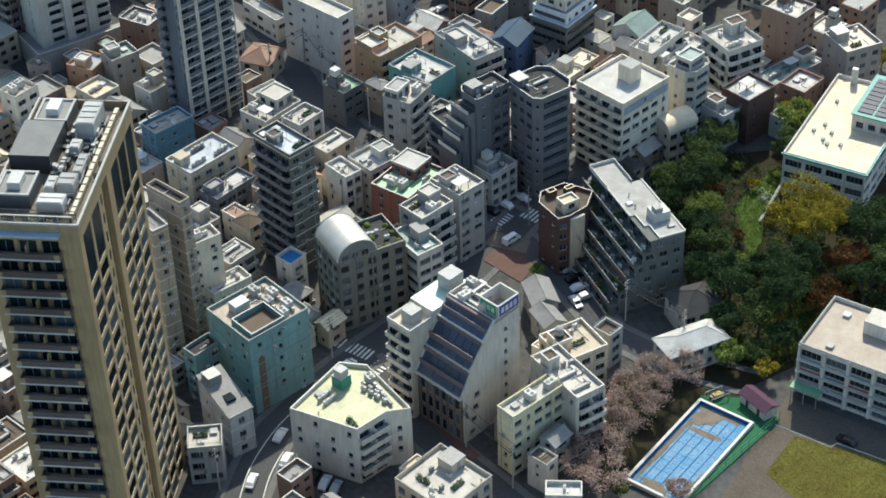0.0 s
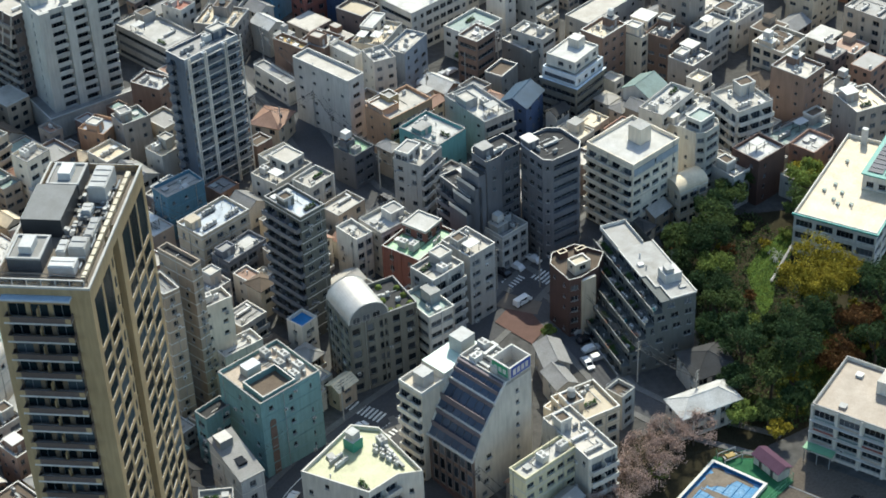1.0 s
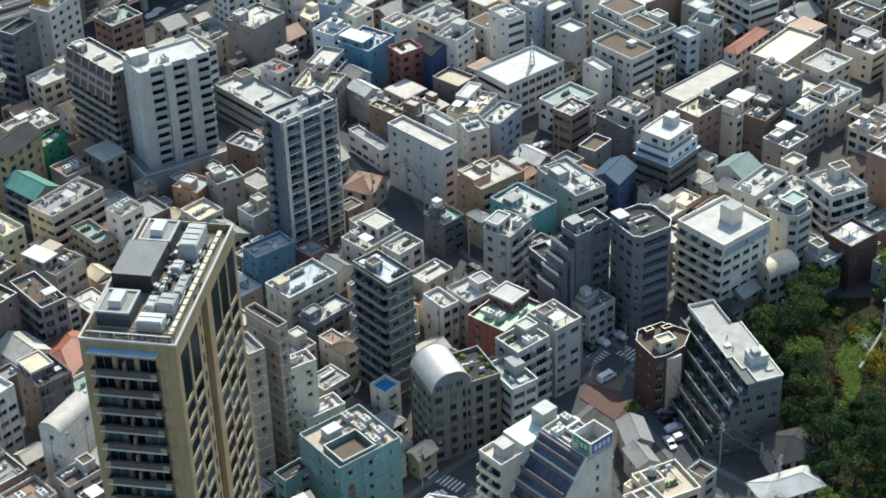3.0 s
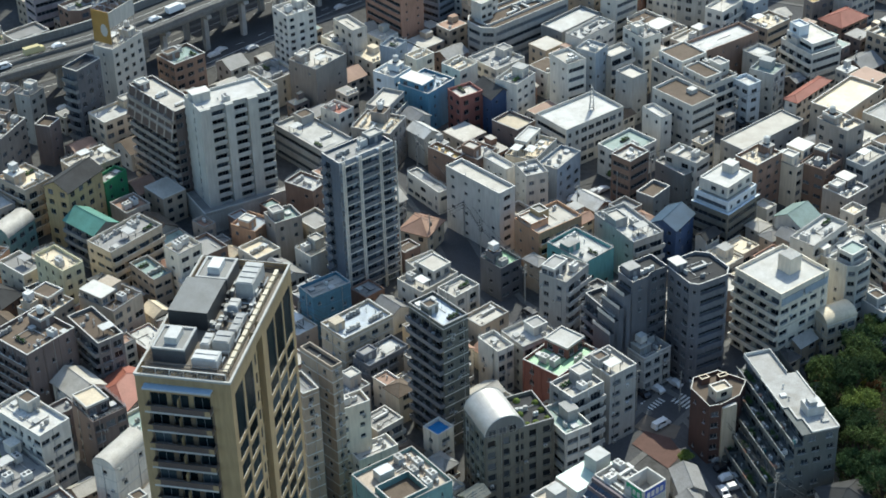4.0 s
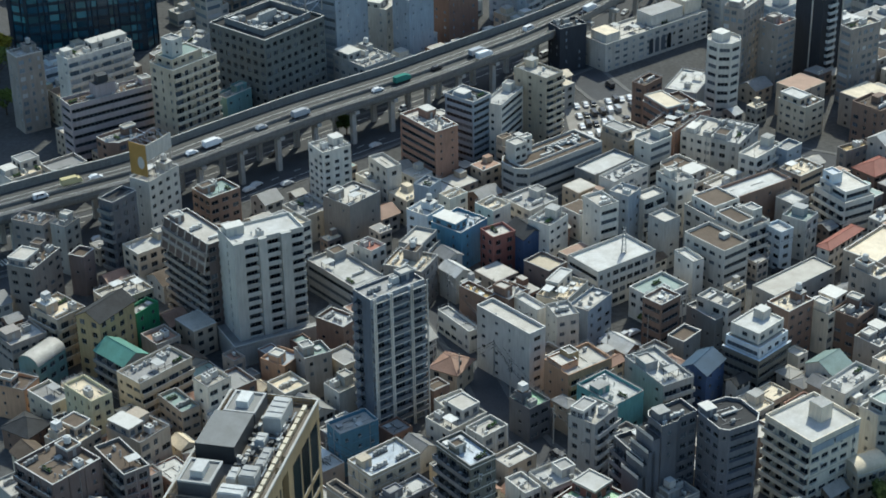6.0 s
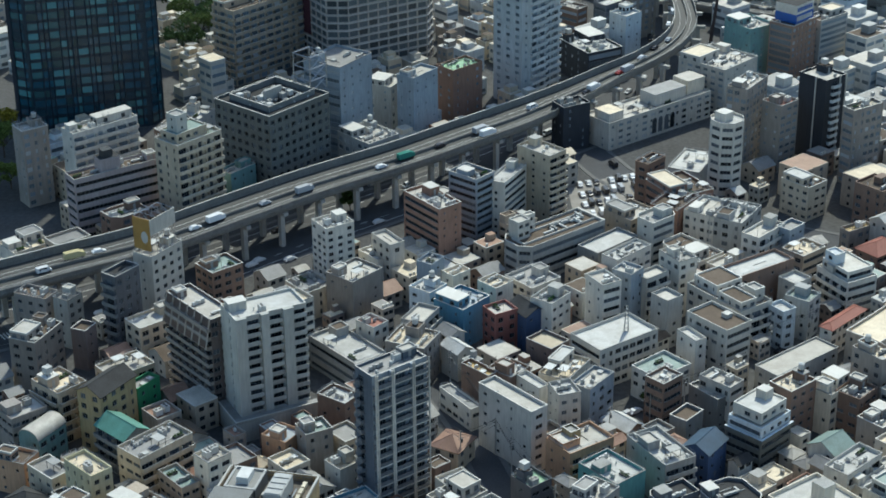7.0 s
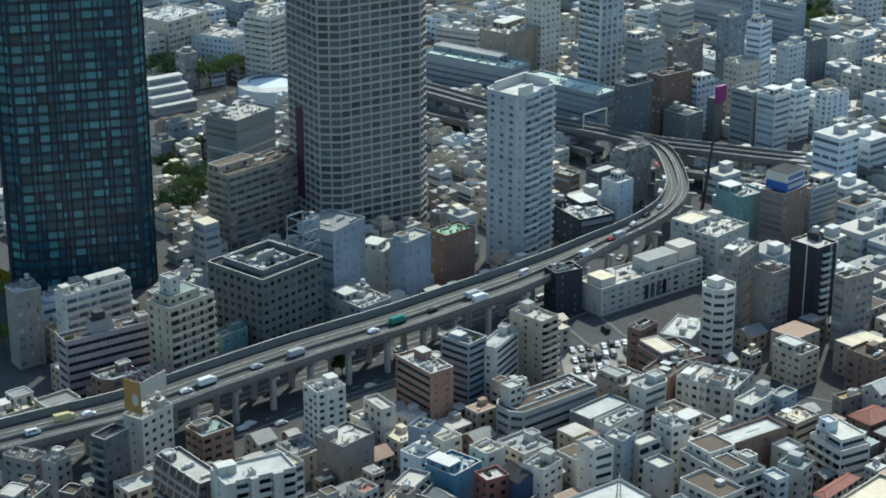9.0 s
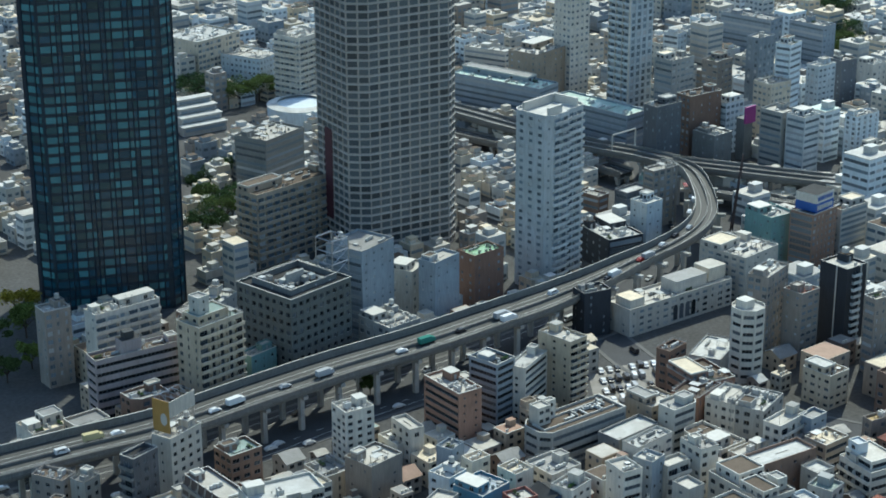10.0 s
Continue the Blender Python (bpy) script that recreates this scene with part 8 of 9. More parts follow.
def pool_hut():
    ob = thing("pool_hut", "white changing hut with a purple roof beside the pool", "hut", pose(97.3, 277.3, 0.25, 0, 0, 117))
    s = Shape()
    w, d, h = 7.4, 3.2, 2.3
    s.box(0, -d, 0, w, 0, h)
    part("wall", s.mesh("wall", [wall_mat("white")]), ob)
    r = Shape()
    for dz in (0, 0.15):
        r.face([(-0.4, -d - 0.5, h + dz), (w + 0.4, -d - 0.5, h + dz), (w + 0.4, -d / 2, h + 1.1 + dz), (-0.4, -d / 2, h + 1.1 + dz)])
        r.face([(w + 0.4, 0.5, h + dz), (-0.4, 0.5, h + dz), (-0.4, -d / 2, h + 1.1 + dz), (w + 0.4, -d / 2, h + 1.1 + dz)])
    part("roof", r.mesh("roof", [mat("purple_sheet", (0.105, 0.055, 0.085), rough=0.8, spec=0.15)]), ob)
    for k in range(2):
        bits(ob, "door", [(1.6 + k * 3.4, 0.0, 0, 2.4 + k * 3.4, 0.06, 1.9)], DARKM)


pool_hut()


def fence(pts, z, h, label):
    ob = thing("fence", label, "fence", pose(0, 0, z))
    s = Shape()
    for k in range(len(pts) - 1):
        a, b = Vector(pts[k]), Vector(pts[k + 1])
        m = max(1, int((b - a).length / 2.5))
        for zz in (0.08, h * 0.5, h):
            s.beam((*a, zz), (*b, zz), 0.05)
        for j in range(m + 1):
            p = a + (b - a) * j / m
            s.beam((*p, 0), (*p, h), 0.06)
    part("frame", s.mesh("frame", [mat("fence_green", (0.10, 0.26, 0.16), rough=0.6)]), ob)


fence([(75.8, 257.0), (100.4, 277.2), (96.8, 284.2), (86.8, 287)], 0.25, 2.2, "green metal fence round the pool deck")
gw = thing("garden_wall", "pale low wall along the grass slope", "wall", pose(0, 0, 0.06))
s = Shape()
s.beam((114.4, 343.4, 0.6), (124.8, 358.9, 0.6), 0.32)
part("wall", s.mesh("wall", [CONC]), gw)


heap = thing("frame_heap", "heap of white garden frames and hoops by the wall", "garden frames", pose(118.6, 353.4, 0.06))
hr = random.Random(33)
for k in range(14):
    q = Shape()
    a, r = hr.uniform(0, math.pi), hr.uniform(0.5, 1.1)
    x, y, zz = hr.uniform(-1.6, 1.6), hr.uniform(-2.2, 2.2), hr.uniform(0, 0.5)
    arc = [(x + r * math.cos(t * math.pi / 6) * math.cos(a), y + r * math.cos(t * math.pi / 6) * math.sin(a), zz + r * math.sin(t * math.pi / 6)) for t in range(7)]
    for m, n in zip(arc, arc[1:]):
        q.beam(m, n, 0.08)
    part("hoop", q.mesh("hoop", [COPING]), heap)


# ---- trees ----
def leaf_mat(name, colour, vary=0.45):
    m = bpy.data.materials.new(name)
    m.use_nodes = True
    N, link = m.node_tree.nodes, m.node_tree.links.new
    b = N["Principled BSDF"]
    b.inputs["Roughness"].default_value, b.inputs["Specular IOR Level"].default_value = 0.9, 0.1
    geo, info = N.new("ShaderNodeNewGeometry"), N.new("ShaderNodeObjectInfo")
    mx = N.new("ShaderNodeMapRange")
    mx.inputs[3].default_value, mx.inputs[4].default_value = 1 - vary, 1 + vary
    link(geo.outputs["Random Per Island"], mx.inputs[0])
    m2 = N.new("ShaderNodeMapRange")
    m2.inputs[3].default_value, m2.inputs[4].default_value = 0.75, 1.25
    link(info.outputs["Random"], m2.inputs[0])
    mu = N.new("ShaderNodeMath")
    mu.operation = "MULTIPLY"
    link(mx.outputs[0], mu.inputs[0])
    link(m2.outputs[0], mu.inputs[1])
    sc = N.new("ShaderNodeVectorMath")
    sc.operation = "SCALE"
    sc.inputs[0].default_value = colour
    link(mu.outputs[0], sc.inputs[3])
    link(sc.outputs[0], b.inputs["Base Color"])
    tr = N.new("ShaderNodeBsdfTranslucent")
    link(sc.outputs[0], tr.inputs[0])
    ms = N.new("ShaderNodeMixShader")
    ms.inputs[0].default_value = 0.35
    link(b.outputs[0], ms.inputs[1])
    link(tr.outputs[0], ms.inputs[2])
    link(ms.outputs[0], N["Material Output"].inputs[0])
    return m


BARK = mat("bark", (0.09, 0.07, 0.055), rough=0.95, scale=1.5, stain=0.5)
LEAVES = {"dark": leaf_mat("leaf_dark", (0.085, 0.12, 0.042)), "green": leaf_mat("leaf_green", (0.165, 0.21, 0.055)), "gold": leaf_mat("leaf_gold", (0.25, 0.21, 0.03)),
          "rust": leaf_mat("leaf_rust", (0.13, 0.07, 0.03)), "blossom": leaf_mat("blossom", (0.40, 0.30, 0.255), 0.45), "deep": leaf_mat("leaf_deep", (0.048, 0.08, 0.034))}
TREES = {}


def tree_meshes(h, r, kind, seed, leaves=2600, size=0.34):
    """Trunk with limbs, and a crown of small leaf clumps gathered at the limb ends."""
    key = (h, r, kind, seed)
    if key in TREES:
        return TREES[key]
    rng = random.Random(seed)
    t, c = Shape(), Shape()
    fork = h * 0.35
    t.tube(0, 0, 0, fork, 0.035 * h, 0, 8, 0.024 * h)
    tips = []
    for k in range(9):
        a = k * 2.4 + rng.uniform(-0.3, 0.3)
        up = rng.uniform(0.45, 0.95)
        mid = Vector((math.cos(a) * r * 0.35, math.sin(a) * r * 0.35, fork + (h - fork) * up * 0.5))
        tip = Vector((math.cos(a) * r * rng.uniform(0.5, 0.85) * (1.25 - up * 0.7), math.sin(a) * r * rng.uniform(0.5, 0.85) * (1.25 - up * 0.7), fork + (h - fork) * up * 0.9))
        t.beam((0, 0, fork * 0.9), mid, 0.013 * h, 0, 5)
        t.beam(mid, tip, 0.008 * h, 0, 4)
        tips.append(tip)
        for j in range(12 if kind == "blossom" else 4):
            b = a + rng.uniform(-1.0, 1.0)
            q = tip + Vector((math.cos(b), math.sin(b), rng.uniform(-0.3, 0.6))) * r * rng.uniform(0.2, 0.42)
            t.beam(tip if j < 2 else mid, q, 0.004 * h, 0, 3)
            tips.append(q)
    clumps = [(o, r * rng.uniform(0.13, 0.34)) for o in tips]
    top = h * 0.96
    clumps += [(Vector((rng.gauss(0, r * 0.25), rng.gauss(0, r * 0.25), rng.uniform(0.75, 0.95) * top)), r * rng.uniform(0.2, 0.32)) for _ in range(5)]
    for k in range(leaves):
        o, cr = rng.choice(clumps)
        n = Vector((rng.gauss(0, 1), rng.gauss(0, 1), rng.gauss(0.35, 0.8))).normalized()
        p = o + n * cr * (rng.uniform(0.3, 1.1) if kind == "blossom" else rng.choice((rng.uniform(0.8, 1.05), rng.uniform(0.5, 1.4))))
        if p.z < fork * 0.6:
            continue
        u = Vector((rng.gauss(0, 1), rng.gauss(0, 1), rng.gauss(0, 1))).normalized()
        v = u.orthogonal().normalized()
        s = size * rng.uniform(0.6, 1.4)
        w = u.cross(v)
        c.face([p - v * s, p - w * s * 0.6, p + v * s, p + w * s * 0.6])
    TREES[key] = (t.mesh("trunk", [BARK]), c.mesh("crown", [LEAVES[kind]]))
    return TREES[key]


NAMES = {"dark": "dense dark evergreen tree in the wooded garden", "green": "fresh green leafy tree in the wooded garden", "gold": "broad tree with yellow-green spring leaves", "rust": "small tree with rusty brown leaves",
         "blossom": "cherry tree with pale fading blossom and bare twigs", "deep": "very dark evergreen tree in the wooded garden"}
rng = random.Random(21)


def tree(x, y, h, r, kind, seed=0, z=0.0, **kw):
    tm, cm = tree_meshes(h, r, kind, seed, **kw)
    ob = thing("cherry_tree" if kind == "blossom" else "tree", NAMES[kind], "tree", pose(x, y, z, 0, 0, rng.uniform(0, 360)), "trees of the grounds")
    part("trunk", tm, ob)
    part("crown", cm, ob)


UPPER_WOOD = ((95, 354, 10, 4.5, "dark"), (100.5, 350, 14, 5, "deep"), (100.0, 341, 12, 4.4, "green"), (97.5, 334, 12, 4.6, "deep"), (106, 366, 10, 4.6, "deep"), (116, 379, 9, 4, "dark"), (133, 379, 8, 4, "gold"), (122, 331.5, 14, 8.6, "gold"), (104, 358, 12, 4.6, "dark"), (92.5, 346, 9, 3.6, "deep"), (140, 331, 10, 5, "green"), (112, 372, 9, 4, "dark"), (128, 366, 8, 4, "dark"), (132, 376, 9, 4.5, "green"))
LOWER_WOOD = ((98, 327, 12, 4.4, "dark"), (95, 321, 9, 4, "deep"), (99, 313, 14, 5, "deep"), (95, 304, 8, 4, "deep"), (103, 303, 12, 4.4, "dark"), (135, 325, 14, 6.5, "deep"), (128, 318.5, 9, 5, "rust"), (135, 313, 13, 5.5, "dark"), (114, 316, 13, 5.6, "deep"), (109, 307, 15, 5.2, "deep"), (119, 307, 8, 4.6, "rust"), (100, 294.5, 6, 3, "dark"), (94, 295, 6, 3, "green"), (107, 297, 7, 3.2, "deep"), (108, 322, 6, 3.0, "deep"), (128, 309, 12, 4.6, "deep"), (142, 318, 11, 6, "deep"), (119, 297, 7, 3.6, "dark"))
for x, y, h, r, kind in UPPER_WOOD + LOWER_WOOD:
    tree(x, y, h, r, kind, int(x) % 3, leaves=13000 if r > 8 else 6000 if r > 5.3 else 4600, size=0.26)
ur = random.Random(14)
for k in range(46):
    x, y = ur.uniform(94, 142), ur.uniform(294, 366)
    if in_poly(x, y, PARK) and not any(inside(x, y, f, 1.5) for f in FOOT):
        tree(x, y, ur.choice((2.0, 2.6, 3.2)), ur.choice((1.5, 2.0)), ur.choice(("green", "green", "gold", "dark", "rust")), k % 2, leaves=420, size=0.26)
for x, y, h, r in ((69.5, 279.5, 8.5, 5.6), (77, 290.5, 7.5, 4.8), (83, 291.5, 7, 4.4), (61, 270.5, 8, 5.4), (65.5, 275, 8, 5.2), (60.5, 262.5, 7.5, 5), (56.5, 266.5, 7, 4.4), (75, 285, 7, 4.4), (63, 283, 7, 4.6), (71, 287, 7, 4.4), (57, 274.5, 6.5, 4), (74.6, 258.8, 4.0, 2.6)):
    tree(x, y, h, r, "blossom", int(x) % 3, leaves=2700, size=0.17)
for x, y, h, r, kind in ((100.6, 289.5, 5, 2.4, "gold"), (59.5, 332.6, 3, 1.6, "green"), (63.5, 261.0, 3, 1.6, "green"), (73, 281.5, 4, 2, "green"), (163, 402, 6, 3, "gold"), (158, 398, 6, 3, "gold"), (91, 309, 4, 2, "dark")):
    tree(x, y, h, r, kind, 1, leaves=1200, size=0.26)
for x, y, h, r, kind in ((-163, 655, 12, 7, "gold"), (-158, 640, 12, 6, "green"), (-166, 625, 12, 6, "dark"), (-150, 612, 9, 5, "green"), (-156, 600, 9, 5, "dark"), (-105, 745, 12, 8, "deep"), (-100, 760, 13, 9, "dark"), (-96, 775, 13, 9, "deep"), (-95, 843, 10, 6, "dark"), (-99, 833, 9, 6, "dark"), (-115, 802, 9, 6, "deep"), (-111, 788, 9, 6, "dark"), (-110, 826, 9, 6, "deep"),
                         (210, 1070, 14, 11, "deep"), (214, 1050, 13, 10, "dark"), (222, 1072, 14, 11, "deep"), (207, 1037, 12, 9, "dark"), (223, 1134, 14, 12, "deep"), (235, 1149, 14, 12, "dark"), (220, 1149, 14, 11, "deep"),
                         (-114, 948, 12, 9, "dark"), (-126, 950, 13, 10, "deep"), (-104, 958, 12, 9, "dark"), (-138, 955, 13, 10, "deep"), (-96, 964, 11, 8, "dark"), (28, 590, 6, 3.5, "green"), (32, 594, 6, 3.5, "dark"), (-30, 590, 6, 3, "dark")):
    tree(x, y, h, r, kind, 2, leaves=2400, size=0.45)

def tufts(name, label, poly, z, n, size, kinds, seed, height, lumps=0.0, clear=()):
    """Loose leafage over a plan polygon: small leaves standing at all angles, thicker in lumps."""
    r = random.Random(seed)
    xs, ys = [q[0] for q in poly], [q[1] for q in poly]
    made = {k: Shape() for k in kinds}
    while n > 0:
        x, y = r.uniform(min(xs), max(xs)), r.uniform(min(ys), max(ys))
        if not in_poly(x, y, poly) or any(in_poly(x, y, c) for c in clear):
            n -= 0.2
            continue
        lump = 0.5 + 0.5 * math.sin(x * 0.9 + 2 * math.sin(y * 0.37)) * math.sin(y * 0.8 + 1.7 * math.sin(x * 0.41))
        if r.random() < lumps * (1 - lump) or any(inside(x, y, f, 0.4) for f in FOOT if abs(f[0] - x) < 45 and abs(f[1] - y) < 45):
            n -= 0.2
            continue
        n -= 1
        p = Vector((x, y, z + height * r.random() * (0.3 + 0.9 * lump)))
        u = Vector((r.gauss(0, 1), r.gauss(0, 1), r.gauss(0, 0.7))).normalized()
        v = u.orthogonal().normalized() * size * r.uniform(0.6, 1.5)
        w = u.cross(v) * 0.7
        made[kinds[int(4 * lump + 0.8 * r.random()) % len(kinds)]].face([p - v, p - w, p + v, p + w])
    for k, q in made.items():
        tagged(new(name, q.mesh(name, [LEAVES[k]])), label, "plants", "", "stuff")


GLADE, LAWN = [(103, 296), (113, 297), (126, 313), (122, 325), (112, 322), (106, 312)], [(110.1, 349.6), (115.4, 356.8), (123.5, 363.8), (126.5, 362.1), (121.3, 352.4), (115.7, 344.3), (112.8, 336.0), (109.0, 330.2), (109.0, 338.7)]
WOOD_POLY = [(90, 296), (104, 292), (125, 302), (146, 318), (146, 340), (134, 342), (128, 330), (124, 352), (118, 372), (93, 372), (92, 322)]
tufts("undergrowth", "dense dark undergrowth between the garden trees", WOOD_POLY, 0.05, 17000, 0.28, ("deep", "deep", "dark", "deep"), 61, 1.3, 0.8, (GLADE, LAWN))
tufts("glade_grass", "rough sunlit grass in the glade", GLADE, 0.06, 5000, 0.16, ("green", "dark", "gold"), 62, 0.4)
tufts("lawn_grass", "bright green grass on the slope", LAWN, 0.06, 7000, 0.15, ("green", "green", "dark"), 63, 0.3)
tufts("yard_grass", "short yellow-green grass by the school", [(93.5, 262.6), (102.1, 272.1), (121.4, 260.6), (117.4, 248.8), (97.9, 253.6)], 0.07, 9000, 0.09, ("gold", "dark", "green"), 64, 0.1)

for x, y in ((33.1, 545.6), (36.9, 549.5), (30.2, 537.3), (38.4, 544.1), (98.2, 500.6), (101.1, 504.8), (58.3, 455.8), (98.3, 510.1)):
    tree(x, y, 5, 2.6, "dark", 1, leaves=1200, size=0.26)

# ---- street markings ----


def zebra(x, y, turn, n, length, label="worn white zebra crossing on dark asphalt"):
    ob = thing("zebra_crossing", label, "crossing", pose(x, y, 0.034, 0, 0, turn), kind="structure")
    s = Shape()
    s.box(0, 0, 0, 0.5, length, 0.008)
    me = s.mesh("stripe", [LINE])
    for k in range(n):
        part("stripe", me, ob, pose(k * 1.05, 0, 0))


zebra(11.5, 316.5, -42, 9, 3.4)
zebra(19.5, 304.5, 42, 8, 3.4)
zebra(53.2, 351.5, 42, 7, 3.6)
zebra(59.5, 356.0, -46, 7, 4.2)
zebra(-130, 500, 34, 10, 4.0)
zebra(-150, 520, 34, 10, 4.0)
zebra(-146, 536, 120, 8, 4.0)
sheet("pavement_plaza", [(48.5, 340.5), (52, 345), (57.5, 342), (59.5, 336), (55.5, 331)], 0.19, mat("plaza_red", (0.135, 0.075, 0.06), rough=0.85, scale=0.5, stain=0.4), "red-brown paved corner plaza", "pavement")
sheet("pavement_island", [(49.5, 346.5), (53, 351), (57, 348), (60.5, 346), (58.5, 341.5), (54, 343.5)], 0.18, mat("plaza_tan", (0.20, 0.165, 0.13), rough=0.85, scale=0.5, stain=0.4), "tan paved traffic island", "pavement")
sheet("pavement_strip", [(24.5, 296), (26.5, 297), (38, 277), (36, 276)], 0.19, mat("plaza_red", (0.135, 0.075, 0.06)), "red-brown paved strip beside the street", "pavement")
for pts in ([(-12.4, 268), (-8.8, 281), (-2.0, 293), (8, 304)], [(-8, 266), (-4.6, 279), (2, 291), (11, 302)]):
    P, S = line_frames(pts, 2.5)
    s = Shape()
    for k in range(len(P) - 1):
        s.face([(*(P[k] - S[k] * 0.1), 0.03), (*(P[k + 1] - S[k + 1] * 0.1), 0.03), (*(P[k + 1] + S[k + 1] * 0.1), 0.03), (*(P[k] + S[k] * 0.1), 0.03)])
    tagged(new("road_line", s.mesh("road_line", [LINE])), "worn white painted lane line", "road marking", "", "structure")

AVENUE = [(-160, 488), (-138, 504), (-90, 533), (-40, 577), (8, 616), (50, 656)]
for o in (-10.5, -7.0, 7.0, 10.5):
    P, S = line_frames(AVENUE, 3.0)
    s = Shape()
    for k in range(len(P) - 1):
        if abs(o) > 8 or k % 3 == 0:
            s.face([(*(P[k] + S[k] * (o - 0.1)), 0.03), (*(P[k + 1] + S[k + 1] * (o - 0.1)), 0.03), (*(P[k + 1] + S[k + 1] * (o + 0.1)), 0.03), (*(P[k] + S[k] * (o + 0.1)), 0.03)])
    tagged(new("road_line", s.mesh("road_line", [LINE])), "worn white lane line on the avenue", "road marking", "", "structure")

# ---- vehicles ----
CARS = {}
TYRE = mat("tyre", (0.02, 0.02, 0.02), rough=0.9)


def car_meshes(kind, tint):
    if (kind, tint) in CARS:
        return CARS[kind, tint]
    paint = mat("paint_" + tint, {"white": (0.75, 0.75, 0.74), "silver": (0.42, 0.43, 0.44), "black": (0.02, 0.02, 0.025), "red": (0.40, 0.04, 0.03), "blue": (0.04, 0.10, 0.28), "yellow": (0.6, 0.52, 0.28), "green": (0.05, 0.22, 0.17)}[tint],
                rough=0.25, scale=2.0, stain=0.08, grain=0.03, bump=0.0, spec=0.6)
    L, W, H = {"car": (4.3, 1.7, 1.45), "van": (4.7, 1.75, 1.95), "lorry": (6.6, 2.1, 2.7)}[kind]
    b, g = Shape(), Shape()
    if kind == "car":
        prof = [(-L / 2, 0.35), (L / 2, 0.35), (L / 2, 0.72), (L * 0.3, 0.88), (L * 0.14, H), (-L * 0.3, H), (-L * 0.44, 0.95), (-L / 2, 0.9)]
    elif kind == "van":
        prof = [(-L / 2, 0.4), (L / 2, 0.4), (L / 2, 0.95), (L * 0.4, 1.1), (L * 0.3, H), (-L / 2 + 0.1, H), (-L / 2, 1.2)]
    else:
        prof = [(-L / 2, 0.7), (L / 2, 0.7), (L / 2, 1.6), (L * 0.46, 2.1), (L * 0.28, 2.1), (L * 0.27, H), (-L / 2, H)]
    n = len(prof)
    for sgn in (-1, 1):
        pts = [(x, sgn * (W / 2 - (0.12 if z > 1.0 else 0)), z) for x, z in prof]
        b.face(pts if sgn < 0 else pts[::-1])
    for k in range(n):
        (x0, z0), (x1, z1) = prof[k], prof[(k + 1) % n]
        i0, i1 = W / 2 - (0.12 if z0 > 1.0 else 0), W / 2 - (0.12 if z1 > 1.0 else 0)
        b.face([(x0, -i0, z0), (x0, i0, z0), (x1, i1, z1), (x1, -i1, z1)])
    if kind != "lorry":
        for a, c in (((L * 0.295, 0.92), (L * 0.15, H - 0.05)), ((-L * 0.43, 1.0), (-L * 0.31, H - 0.05))) if kind == "car" else (((L * 0.395, 1.15), (L * 0.31, H - 0.1)),):
            g.face([(a[0] + 0.03, -W * 0.4, a[1]), (a[0] + 0.03, W * 0.4, a[1]), (c[0] + 0.03, W * 0.36, c[1]), (c[0] + 0.03, -W * 0.36, c[1])])
        for sgn in (-1, 1):
            y = sgn * (W / 2 - 0.09)
            g.face([(-L * 0.36, y, 0.98), (L * 0.22, y, 0.98), (L * 0.12, y, H - 0.12), (-L * 0.29, y, H - 0.12)])
    else:
        g.face([(L / 2 + 0.02, -W * 0.4, 1.4), (L / 2 + 0.02, W * 0.4, 1.4), (L * 0.465 + 0.02, W * 0.38, 2.05), (L * 0.465 + 0.02, -W * 0.38, 2.05)])
    wh = Shape()
    r = 0.32 if kind != "lorry" else 0.45
    for k in range(10):
        t0, t1 = 2 * math.pi * k / 10, 2 * math.pi * (k + 1) / 10
        wh.face([(r * math.cos(t0), -0.1, r * math.sin(t0)), (r * math.cos(t0), 0.1, r * math.sin(t0)), (r * math.cos(t1), 0.1, r * math.sin(t1)), (r * math.cos(t1), -0.1, r * math.sin(t1))])
    for y in (-0.1, 0.1):
        wh.face([(r * math.cos(2 * math.pi * k / 10), y, r * math.sin(2 * math.pi * k / 10)) for k in range(10)])
    CARS[kind, tint] = (b.mesh("body", [paint]), g.mesh("glazing", [GLASS]), wh.mesh("wheel", [TYRE]), L, W, r)
    return CARS[kind, tint]


def vehicle(x, y, z, turn, kind="car", tint="white", where="parked between the buildings"):
    b, g, wh, L, W, r = car_meshes(kind, tint)
    ob = thing({"car": "car", "van": "van", "lorry": "truck"}[kind], f"{tint} {'truck' if kind == 'lorry' else kind} {where}", {"car": "car", "van": "van", "lorry": "truck"}[kind], pose(x, y, z, 0, 0, turn), "vehicles")
    part("body", b, ob)
    part("glazing", g, ob)
    if math.hypot(x, y) > 430:
        if (kind, "chassis") not in CARS:
            q = Shape()
            q.box(-L * 0.44, -W / 2 + 0.1, 0.18, L * 0.44, W / 2 - 0.1, 0.42)
            for sx in (-0.32, 0.32):
                for sy in (-1, 1):
                    q.put(wh, pose(sx * L, sy * (W / 2 - 0.1), r))
            CARS[kind, "chassis"] = q.mesh("chassis", [TYRE])
        part("chassis", CARS[kind, "chassis"], ob)
        return
    for sx in (-0.32, 0.32):
        for sy in (-1, 1):
            part("wheel", wh, ob, pose(sx * L, sy * (W / 2 - 0.1), r))


TINTS = ("white", "white", "silver", "black", "white", "silver", "black", "white")
